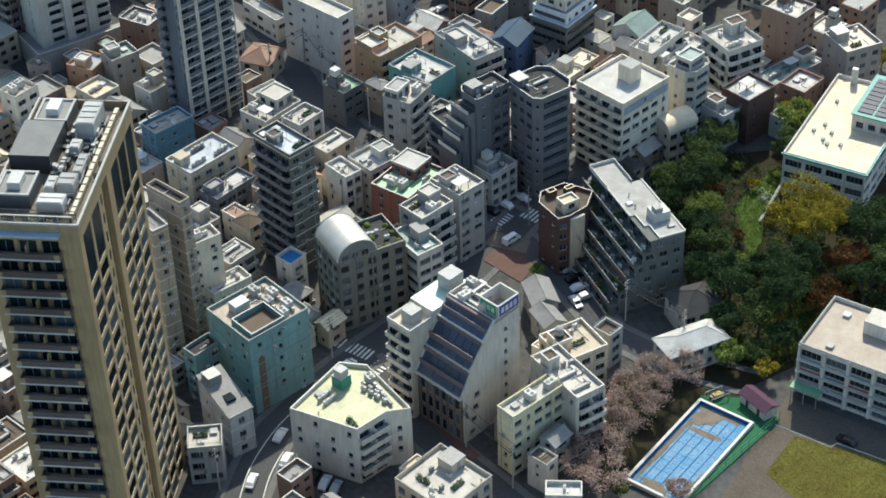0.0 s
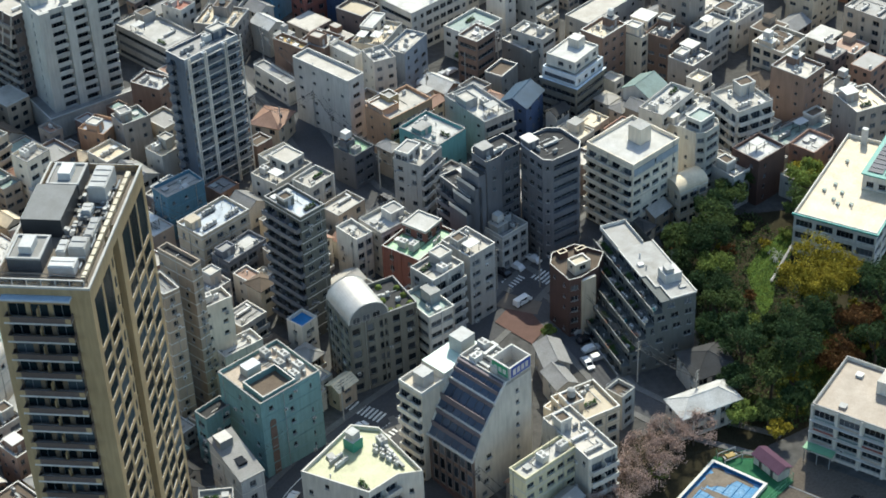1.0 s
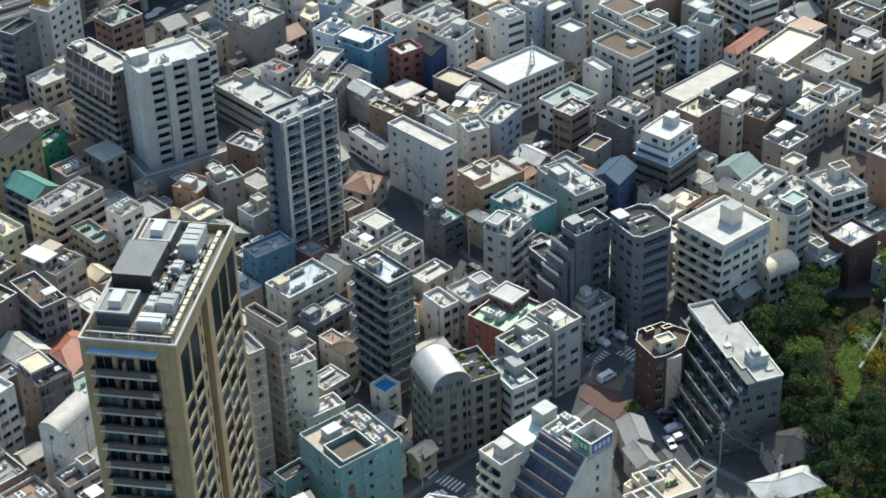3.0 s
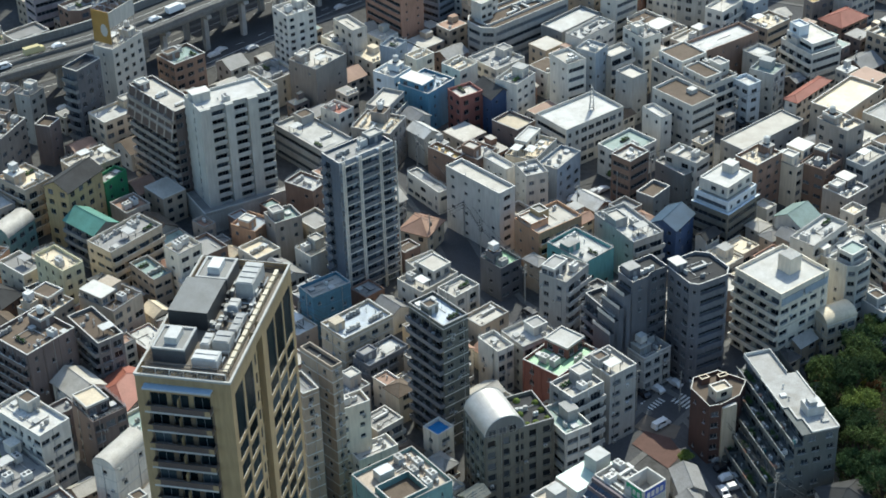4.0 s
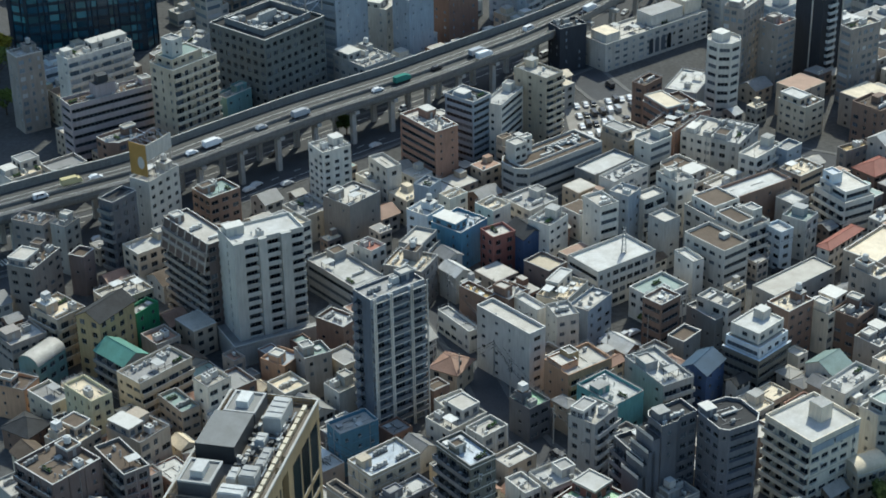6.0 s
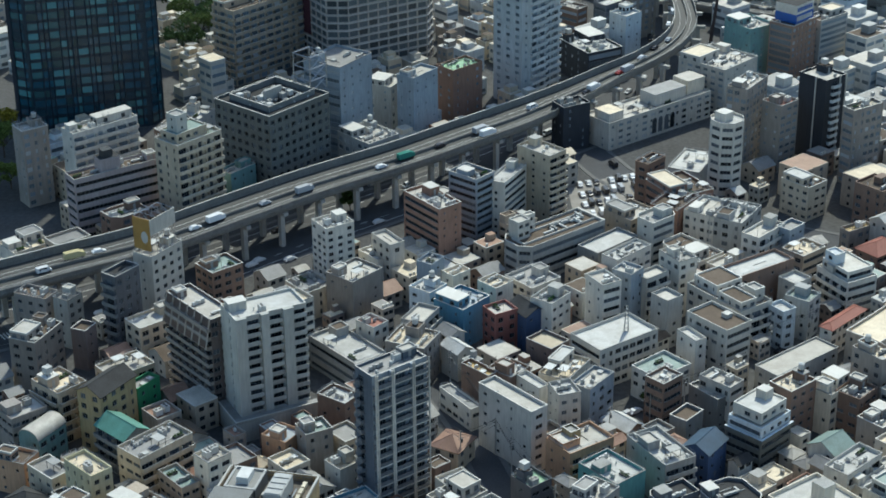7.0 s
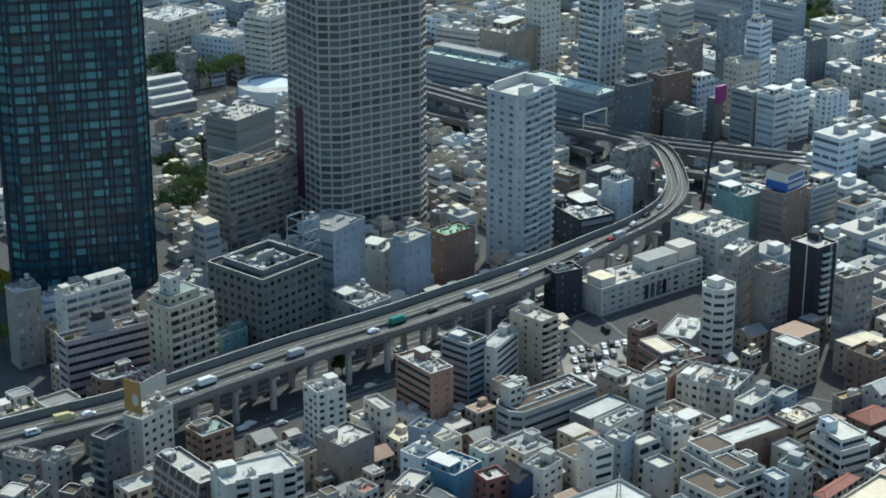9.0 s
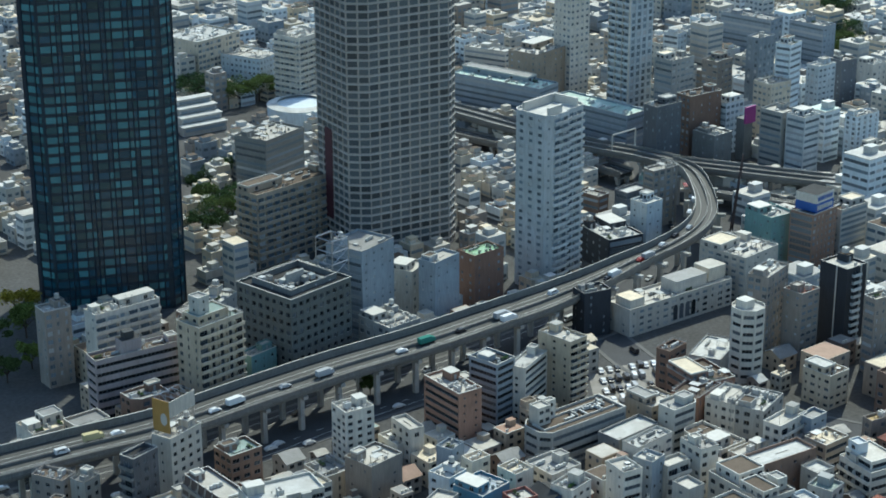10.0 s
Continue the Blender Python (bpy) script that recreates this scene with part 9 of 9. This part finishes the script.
for k, (x, y, turn) in enumerate(((-1.2, 281.9, 65), (0.5, 279.9, 65), (2.3, 278.0, 65), (4.1, 276.0, 65), (6.0, 274.1, 65), (8.0, 272.3, 65), (53.2, 358.6, 128), (56.8, 360.4, 128), (61.3, 362.5, 128), (64.5, 364.5, 128),
                                 (67.3, 333.5, 20), (67.6, 330, 20), (68.2, 326.6, 20), (68.8, 323.2, 20), (112.0, 268.5, 130), (45.3, 449.5, 40), (47.5, 452, 40), (49.7, 450, 40), (51.8, 452.6, 40), (46.3, 446.5, 40), (54, 453.6, 40),
                                 (114.7, 495.4, 40), (99.8, 487, 40), (-8.5, 277, 70), (14, 309, 40))):
    vehicle(x, y, 0.03, turn, "car", "black" if k == 14 else TINTS[k % 8])
vehicle(55.9, 346.3, 0.18, 35, "van", "white", "crossing the plaza")
lot = random.Random(8)
for i in range(9):
    for j in range(4):
        if lot.random() < 0.8:
            vehicle(50 + i * 2.7 + lot.uniform(-0.3, 0.3), 584 + j * 8.5 + i * 0.9 + lot.uniform(-0.5, 0.5), 0.03, 100 + lot.uniform(-4, 4), lot.choice(("car", "car", "van")), lot.choice(TINTS), "parked on the open lot")
PH, SH = line_frames(HW, 4.0)
for x, y, kind, tint in ((-121, 515.3, "van", "white"), (-111, 522.6, "lorry", "yellow"), (-105, 527, "car", "white"), (-77, 546.3, "car", "white"), (-73, 549.7, "lorry", "white"), (-45, 571.3, "lorry", "silver"), (-10, 600.3, "lorry", "green"),
                         (-17.5, 593, "car", "white"), (15, 624, "lorry", "silver"), (19, 620.7, "lorry", "white"), (59, 664, "lorry", "white"), (69, 680, "car", "red"), (56.7, 661, "car", "black"), (81, 697.5, "car", "white"), (92, 716, "car", "silver"),
                         (-140, 505, "car", "white"), (-56, 563, "car", "silver"), (0, 610, "car", "black"), (35, 645, "van", "white"), (47, 652, "car", "white"), (94.5, 735, "car", "white"), (98, 750, "van", "white"), (95, 770, "car", "red"), (74, 684, "lorry", "silver"), (85, 706, "car", "black")):
    k = min(range(len(PH)), key=lambda i: (PH[i] - Vector((x, y))).length)
    t = PH[min(k + 1, len(PH) - 1)] - PH[max(0, k - 1)]
    off = (Vector((x, y)) - PH[k]).dot(SH[k])
    off = max(1.8, min(6.5, off)) if off > 0 else max(-6.5, min(-1.8, off))
    p = PH[k] + SH[k] * off
    vehicle(p.x, p.y, 15.0, math.degrees(math.atan2(t.y, t.x)), kind, tint, "on the elevated expressway")
for x, y, turn in ((-60, 548, 40), (-20, 580, 40), (-48, 552, 40), (-8, 590, 40), (-140, 520, 34), (-150, 540, 100), (40, 628, 45)):
    vehicle(x, y, 0.03, turn, "car", TINTS[int(abs(x)) % 8], "on the avenue below the expressway")

sr = random.Random(41)
for pts, width in ROADS:
    P, S = line_frames(pts, 6.0)
    for k in range(2, len(P) - 2, 3):
        if sr.random() < (0.9 if width > 12 else 0.3) and in_view(P[k].x, P[k].y, 0):
            o = sr.choice((-1, 1))
            t = P[k + 1] - P[k - 1]
            p = P[k] + S[k] * o * (width * 0.27)
            if not any(inside(p.x, p.y, f, 1.5) for f in FOOT):
                vehicle(p.x, p.y, 0.04, math.degrees(math.atan2(t.y, t.x)) + (0 if o < 0 else 180), sr.choice(("car", "car", "van")), sr.choice(TINTS), "on the street between the buildings")

# ---- billboard tower ----
POST = mat("sign_orange", (0.42, 0.25, 0.07), rough=0.5)
bb = thing("billboard", "rooftop billboard with orange and white panels on a steel frame", "billboard", pose(-84.4, 503.5, 24.5, 0, 0, 57))
bits(bb, "panel", [(0.4, 0.25, 7.4, 11.6, 0.5, 12.4)], wall_mat("white"), None, "plain white panel")
bits(bb, "panel", [(0.3, 0.5, 2.2, 0.55, 6.9, 12.4)], POST, None, "orange panel with a pale round shape")
s = Shape()
for k in range(16):
    a0, a1 = 2 * math.pi * k / 16, 2 * math.pi * (k + 1) / 16
    s.face([(0.27, 2.6, 6.4), (0.27, 2.6 + 1.3 * math.cos(a1), 6.4 + 2.0 * math.sin(a1)), (0.27, 2.6 + 1.3 * math.cos(a0), 6.4 + 2.0 * math.sin(a0))])
part("round_mark", s.mesh("round_mark", [COPING]), bb)
s = Shape()
for k in range(5):
    x = 0.7 + k * 2.65
    s.beam((x, 0.7, 12.3), (x, 6.7, 12.6), 0.09)
    s.beam((x, 0.7, 0), (x, 0.7, 12.6), 0.13)
    s.beam((x, 6.7, 0), (x, 6.7, 12.6), 0.11)
    s.beam((x, 0.7, 12.3), (min(11.3, x + 2.65), 6.7, 12.6), 0.07)
s.beam((0.7, 6.7, 12.5), (11.3, 6.7, 12.5), 0.1)
s.beam((0.7, 0.7, 7.2), (11.3, 0.7, 7.2), 0.1)
part("frame", s.mesh("frame", [STEEL]), bb)


# ---- lattice mast on the dark block ----
def lattice(x, y, z, turn, w, h):
    ob = thing("roof_lattice", "open steel lattice frame on a flat roof", "steel frame", pose(x, y, z, 0, 0, turn))
    s = Shape()
    c = [(0, 0), (w, 0), (w, w), (0, w)]
    for k in range(4):
        a, b = c[k], c[(k + 1) % 4]
        s.beam((*a, 0), (*a, h), 0.28)
        m = max(2, int(h / 3.5))
        for i in range(m):
            z0, z1 = h * i / m, h * (i + 1) / m
            s.beam((*a, z0), (*b, z1), 0.2)
            s.beam((*a, z1), (*b, z1), 0.22)
    part("frame", s.mesh("frame", [STEEL]), ob)


# ---- poles and wires ----
POLE = Shape()
POLE.tube(0, 0, 0, 11.5, 0.17, 0, 8, 0.12)
for z in (9.2, 10.2, 11.0):
    POLE.box(-0.9, -0.06, z, 0.9, 0.06, z + 0.1, 1)
POLE.tube(0.45, 0, 7.9, 8.9, 0.28, 1, 8)
POLE_ME = POLE.mesh("pole", [CONC, DARKM])
LINES = ([(-15, 276), (-9.5, 290), (0.5, 303), (11, 312.5), (27, 327), (43, 342), (51, 353)], [(28.5, 293), (35.5, 280), (43, 267)], [(61, 352), (68.5, 335), (76, 314), (86, 302)], [(3, 470), (11, 449), (18.5, 422), (28.5, 400), (41, 384)],
         [(-1.4, 433.6), (5.3, 426.1), (14.6, 432.6), (23.7, 446.7), (33.0, 456.8), (42.0, 470.5)],
         [(45.4, 437.8), (56.9, 444.4), (67.5, 454.4), (79.6, 461.5), (91.1, 473.7)],
         [(95.9, 483.4), (109.2, 492.9), (122.2, 499.0), (136.7, 510.8)],
         [(-28.0, 387.6), (-16.7, 377.3), (-8.5, 368.7)])
for pts in LINES:
    for x, y in pts:
        ob = thing("utility_pole", "grey concrete utility pole with crossarms beside the street", "pole", pose(x, y, 0, 0, 0, 40), "utility poles")
        part("pole", POLE_ME, ob)
    for k in range(len(pts) - 1):
        for o, z in ((-0.8, 11.1), (0.8, 11.1), (-0.8, 10.3), (0.0, 9.3)):
            s = Shape()
            (x0, y0), (x1, y1) = pts[k], pts[k + 1]
            ox, oy = o * math.cos(radians(40)), o * math.sin(radians(40))
            s.line([(x0 + ox + (x1 - x0) * i / 6, y0 + oy + (y1 - y0) * i / 6, z - 1.6 * (i / 6) * (1 - i / 6)) for i in range(7)], 0.035)
            tagged(new("power_cable", s.mesh("power_cable", [DARKM])), "thin dark power cable between poles", "cable")


# ---- rooftop fittings of single buildings ----
def on_roof(name, label, base, z, boxes, material, top=None, extra=None):
    """A fitting that stands on a roof: boxes in the building's own axes (x, y, turn)."""
    ob = thing(name, label, name.replace("_", " "), pose(base[0], base[1], z, 0, 0, base[2]))
    s = Shape()
    for b in boxes:
        s.box(*b, 0, True, 1 if top else None)
    part("body", s.mesh("body", [material] + ([top] if top else [])), ob)
    return ob


MINT_B, GREEN_B, STATION_B, BLUE_B, DARK_B, PINK_B = (-6.2, 297.0, 34.1, 15.4, 14.4, 20.4), (13.5, 273.8, 40.2, 11.0, 15.0, 14.9), (62.4, 640.1, 38.1, 52.5, 13.5, 10.9), (139.5, 705.2, 46.1, 16.5, 11.0, 24.7), (-56.2, 592.1, 48.9, 28.9, 26.7, 34.1), (-117.1, 561.0, 33.8, 30.8, 7.3, 25.3)
arch = Shape()
ring = [(3.4, 0.0), (3.4, 14.0)] + [(2.6 + 0.8 * math.cos(math.pi * k / 8), 14.0 + 0.8 * math.sin(math.pi * k / 8)) for k in range(1, 8)] + [(1.8, 14.0), (1.8, 0.0)]
arch.face([(x, -0.07, zz) for x, zz in ring])
for (xa, za), (xb, zb) in zip(ring, ring[1:]):
    arch.face([(xa, -0.07, za), (xa, 0.0, za), (xb, 0.0, zb), (xb, -0.07, zb)])
part("arched_panel", arch.mesh("arched_panel", [mat("arch_brown", (0.16, 0.11, 0.085), rough=0.7, scale=0.6, stain=0.5)]), mint_b, None, "brown arched panel up the corner")
z = MINT_B[5] - 0.9
on_roof("roof_court", "raised rim round a sunken brown roof court", MINT_B, z, [(1.2, 0.5, 0, 9.6, 0.8, 1.6), (1.2, 7.2, 0, 9.6, 7.5, 1.6), (1.2, 0.8, 0, 1.5, 7.2, 1.6), (9.3, 0.8, 0, 9.6, 7.2, 1.6)], wall_mat("mint"), COPING)
on_roof("court_floor", "brown floor of the roof court", MINT_B, z, [(1.5, 0.8, 0, 9.3, 7.2, 0.05)], roof_mat("br"))
on_roof("roof_cabin", "white rooftop machine cabin", MINT_B, z, [(3.6, 9.0, 0, 7.2, 11.6, 2.2)], PLANT, mat("cabin_top", (0.62, 0.66, 0.70), rough=0.5))
for k in range(14):
    ob = thing("chiller", "grey rooftop chiller in a row of machines", "machine", pose(MINT_B[0], MINT_B[1], z, 0, 0, MINT_B[2]), "chillers on the pale green building")
    part("casing", plant_mesh("ac_unit" if k % 3 else "chiller"), ob, pose(10.6 + (k % 2) * 2.4, 2.2 + (k // 2) * 1.65, 0, 0, 0, 90))
for k in range(5):
    on_roof("roof_pipe", "pale bent pipe across the roof", MINT_B, z, [(8.6 - k * 0.4, 9.2 + k * 0.7, 0.1, 10.0, 9.4 + k * 0.7, 0.35)], PLANT)
z = GREEN_B[5] - 0.9
GREENBOX = mat("green_housing", (0.05, 0.25, 0.17), rough=0.6)
on_roof("stair_housing", "green stair housing with a white top", GREEN_B, z, [(6.2, 10.6, 0, 9.0, 13.4, 2.6)], GREENBOX, COPING)
on_roof("roof_tank", "white box tank above the stair housing", GREEN_B, z + 2.6, [(6.5, 10.9, 0, 8.6, 13.0, 1.7)], PLANT)
for k in range(8):
    ob = thing("cooling_unit", "small grey cooling unit by the parapet", "machine", pose(GREEN_B[0], GREEN_B[1], z, 0, 0, GREEN_B[2]), "cooling units on the white apartments")
    part("casing", plant_mesh("ac_unit"), ob, pose(9.2 + (k % 2) * 0.9, 1.6 + k * 0.95, 0, 0, 0, 90))
for k in range(6):
    ob = thing("cooling_unit", "small grey cooling unit by the parapet", "machine", pose(GREEN_B[0], GREEN_B[1], z, 0, 0, GREEN_B[2]), "cooling units on the white apartments")
    part("casing", plant_mesh("ac_unit"), ob, pose(1.2 + (k % 3) * 1.2, 10.2 + (k // 3) * 1.6, 0))
z = STATION_B[5] - 0.9
on_roof("roof_room", "white roof room with a grey top on the long cream building", STATION_B, z, [(26, 3, 0, 42, 11, 4.6)], wall_mat("white"), roof_mat("g"))
on_roof("roof_room", "small white roof room at the end of the long building", STATION_B, z, [(2, 2, 0, 9, 10, 3.4)], wall_mat("white"), roof_mat("cr"))
on_roof("roof_room", "cream roof room beside the tower", STATION_B, z, [(44, 4, 0, 53, 12, 5.4)], wall_mat("cream"), roof_mat("lg"))
for a, b, c in ((9.03, 3, 1.0), (53.05, 5, 2.0)):
    on_roof("sign_board", "dark red sign board with pale bars", STATION_B, z, [(a, b, c, a + 0.15, b + 5, c + 1.9)], mat("sign_maroon", (0.16, 0.03, 0.03), rough=0.5))
for k in range(10):
    bits_at = pose(STATION_B[0], STATION_B[1], 0, 0, 0, STATION_B[2])
    ob = thing("arched_opening", "tall dark arched opening in a cream facade", "window", bits_at, "arched openings")
    q = Shape()
    x0 = 22 + k * 3.1
    arc = [(x0 + 1.1 - 1.1 * math.cos(math.pi * t / 8), 6.3 + 1.1 * math.sin(math.pi * t / 8)) for t in range(9)]
    q.face([(x0, -0.06, 1.2), (x0 + 2.2, -0.06, 1.2)] + [(x, -0.06, zz) for x, zz in reversed(arc)])
    part("pane", q.mesh("pane", [GLASS]), ob)
    r = Shape()
    for t in range(8):
        r.beam((arc[t][0], -0.08, arc[t][1]), (arc[t + 1][0], -0.08, arc[t + 1][1]), 0.09)
    part("surround", r.mesh("surround", [COPING]), ob)
z = BLUE_B[5] - 0.9
on_roof("sign_box", "square rooftop sign, white above and blue below", BLUE_B, z, [(2.5, 0.6, 0.9, 14.5, 10.4, 4.6)], mat("sign_deep_blue", (0.03, 0.10, 0.36), rough=0.4))
on_roof("sign_box", "upper white band of the square rooftop sign", BLUE_B, z + 4.6, [(2.5, 0.6, 0, 14.5, 10.4, 3.6)], wall_mat("white"), roof_mat("dg"))
for k in range(7):
    on_roof("sign_bar", "plain blue bar on the white sign band", BLUE_B, z + 4.6, [(3.3 + k * 1.5, 0.5, 0.9, 4.4 + k * 1.5, 0.6, 2.6)], mat("sign_deep_blue", (0.03, 0.10, 0.36)))
    on_roof("sign_bar", "plain white bar on the blue sign band", BLUE_B, z, [(3.3 + k * 1.5, 0.5, 1.8, 4.4 + k * 1.5, 0.6, 3.6)], COPING)
z = DARK_B[5] - 0.9
on_roof("roof_screen", "white machine screen on the dark office block", DARK_B, z, [(9, 11, 0, 17, 12, 4.5)], PLANT)
on_roof("machine_deck_wall", "raised dark wall round the machine deck", DARK_B, z, [(4, 4, 0, 26, 4.4, 2.2), (4, 23, 0, 26, 23.4, 2.2), (4, 4.4, 0, 4.4, 23, 2.2), (25.6, 4.4, 0, 26, 23, 2.2)], wall_mat("dgrey"), COPING)
mr = random.Random(17)
for k in range(26):
    ob = thing("rooftop_machine", "grey rooftop machine on the dark office block", "machine", pose(DARK_B[0], DARK_B[1], z, 0, 0, DARK_B[2]), "machines on the dark block")
    part("casing", plant_mesh(mr.choice(("chiller", "ac_unit", "duct", "water_tank"))), ob, pose(6 + (k % 6) * 3.3, 6 + (k // 6) * 3.6, 0, 0, 0, 90 * (k % 2)))
a_ = radians(DARK_B[2])
lattice(DARK_B[0] + 26 * math.cos(a_) - 6 * math.sin(a_), DARK_B[1] + 26 * math.sin(a_) + 6 * math.cos(a_), z, DARK_B[2], 8.0, 13.0)
z = PINK_B[5] - 0.9
on_roof("roof_room", "pinkish grey lift housing with a dark tank", PINK_B, z, [(10, 1, 0, 17, 6, 5.0)], wall_mat("pinkgrey"), roof_mat("dg"))
on_roof("roof_tank", "black round-cornered water tank above the lift housing", PINK_B, z + 5.0, [(11.5, 2, 0, 15.0, 5, 2.4)], DARKM)

# ---- more of the distance ----
ob = thing("crane", "dark slewing crane boom leaning over the junction", "crane", pose(113.0, 745.0, 0))
s = Shape()
s.box(-1.5, -1.5, 0, 1.5, 1.5, 3)
s.beam((0, 0, 2.5), (4.5, 4.0, 36.0), 0.45)
s.beam((0.8, 0, 2.5), (4.7, 4.0, 36.0), 0.3)
part("boom", s.mesh("boom", [mat("crane_dark", (0.07, 0.05, 0.05), rough=0.6)]), ob)
ob = thing("gantry", "white steel gantry arch over the far expressway", "gantry", pose(0, 0, 12.0))
s = Shape()
s.beam((70.5, 833.0, 0), (70.5, 833.0, 7.0), 0.35)
s.beam((81.5, 838.5, 0), (81.5, 838.5, 8.5), 0.45)
s.beam((70.5, 833.0, 7.0), (81.5, 838.5, 8.5), 0.4)
part("frame", s.mesh("frame", [wall_mat("white")]), ob)
ob = thing("sign_box", "magenta rooftop sign on a dark building", "sign", pose(134.3, 853.5, 0, 0, 0, 42))
bits(ob, "panel", [(0, 0, 18, 7, 1.2, 26)], mat("sign_magenta", (0.28, 0.03, 0.20), rough=0.5))
bits(ob, "support", [(0.5, 1.2, 0, 6.5, 6, 20)], wall_mat("dgrey"))
for k in range(4):
    ob = thing("terraced_hall", "long hall storey with a bright white terrace roof", "hall", pose(-134.5 - k * 1.6, 893.0 + k * 5.2, 0, 0, 0, 36), "terraced halls")
    z = 4.5 + k * 3.2
    L = 24.0 - k * 1.6
    s = Shape()
    s.box(0, 0, 0, L, 4.6, z)
    part("wall", s.mesh("wall", [wall_mat("grey")]), ob)
    r = Shape()
    r.box(-0.5, -0.6, z, L + 0.5, 4.7, z + 0.35)
    part("roof", r.mesh("roof", [roof_mat("w")]), ob)
    part("window", pane_mesh(L - 2.0, 1.6, 9, HAZEGLASS), ob, pose(L / 2, -0.02, z - 2.4))
ob = thing("round_hall", "pale ring-shaped hall with a white rim", "hall", pose(-79.5, 925, 0))
s = Shape()
s.tube(0, 0, 0, 8, 17, 0, 40)
part("wall", s.mesh("wall", [wall_mat("pale")]), ob)
s = Shape()
for k in range(40):
    t0, t1 = 2 * math.pi * k / 40, 2 * math.pi * (k + 1) / 40
    s.face([(17.3 * math.cos(t0), 17.3 * math.sin(t0), 8.2), (17.3 * math.cos(t1), 17.3 * math.sin(t1), 8.2), (12 * math.cos(t1), 12 * math.sin(t1), 9.2), (12 * math.cos(t0), 12 * math.sin(t0), 9.2)])
part("rim", s.mesh("rim", [roof_mat("w")]), ob)
sheet("pavement_lot", [(45.2, 608.7), (76.4, 623.5), (76, 577), (46.6, 571.8)], 0.045, mat("lot_concrete", (0.30, 0.28, 0.25), rough=0.9, scale=0.2, stain=0.4), "pale concrete parking lot", "parking lot")
ob = thing("antenna_mast", "white lattice antenna mast on a flat white roof", "antenna", pose(53.5, 479.0, 12.3))
s = Shape()
for x, y in ((-0.6, -0.6), (0.6, -0.6), (0.6, 0.6), (-0.6, 0.6)):
    s.beam((x, y, 0), (x * 0.4, y * 0.4, 8.0), 0.1)
for i in range(5):
    s.box(-0.65 + i * 0.08, -0.65 + i * 0.08, i * 1.5 + 0.9, 0.65 - i * 0.08, 0.65 - i * 0.08, i * 1.5 + 1.0)
part("mast", s.mesh("mast", [PLANT]), ob)
BUSH = None
for x, y in ((10.5, 1.0), (12.5, 1.0), (15.4, 1.2), (15.4, 4.5), (15.4, 7.5), (12.0, 9.8), (10.6, 5.0)):
    ob = thing("roof_bush", "clipped green bush in the roof garden", "bush", pose(14.1, 320.6, 18.4, 0, 0, 20.9), "roof garden bushes")
    if BUSH is None:
        q = Shape()
        br = random.Random(6)
        for k in range(260):
            n = Vector((br.gauss(0, 1), br.gauss(0, 1), abs(br.gauss(0, 1)))).normalized()
            p = Vector((n.x * 0.8, n.y * 0.8, n.z * 0.9))
            v = n.orthogonal().normalized()
            w_ = n.cross(v)
            q.face([p - v * 0.18, p - w_ * 0.12, p + v * 0.18, p + w_ * 0.12])
        BUSH = q.mesh("foliage", [LEAVES["green"]])
    part("foliage", BUSH, ob, pose(x, y, 0))
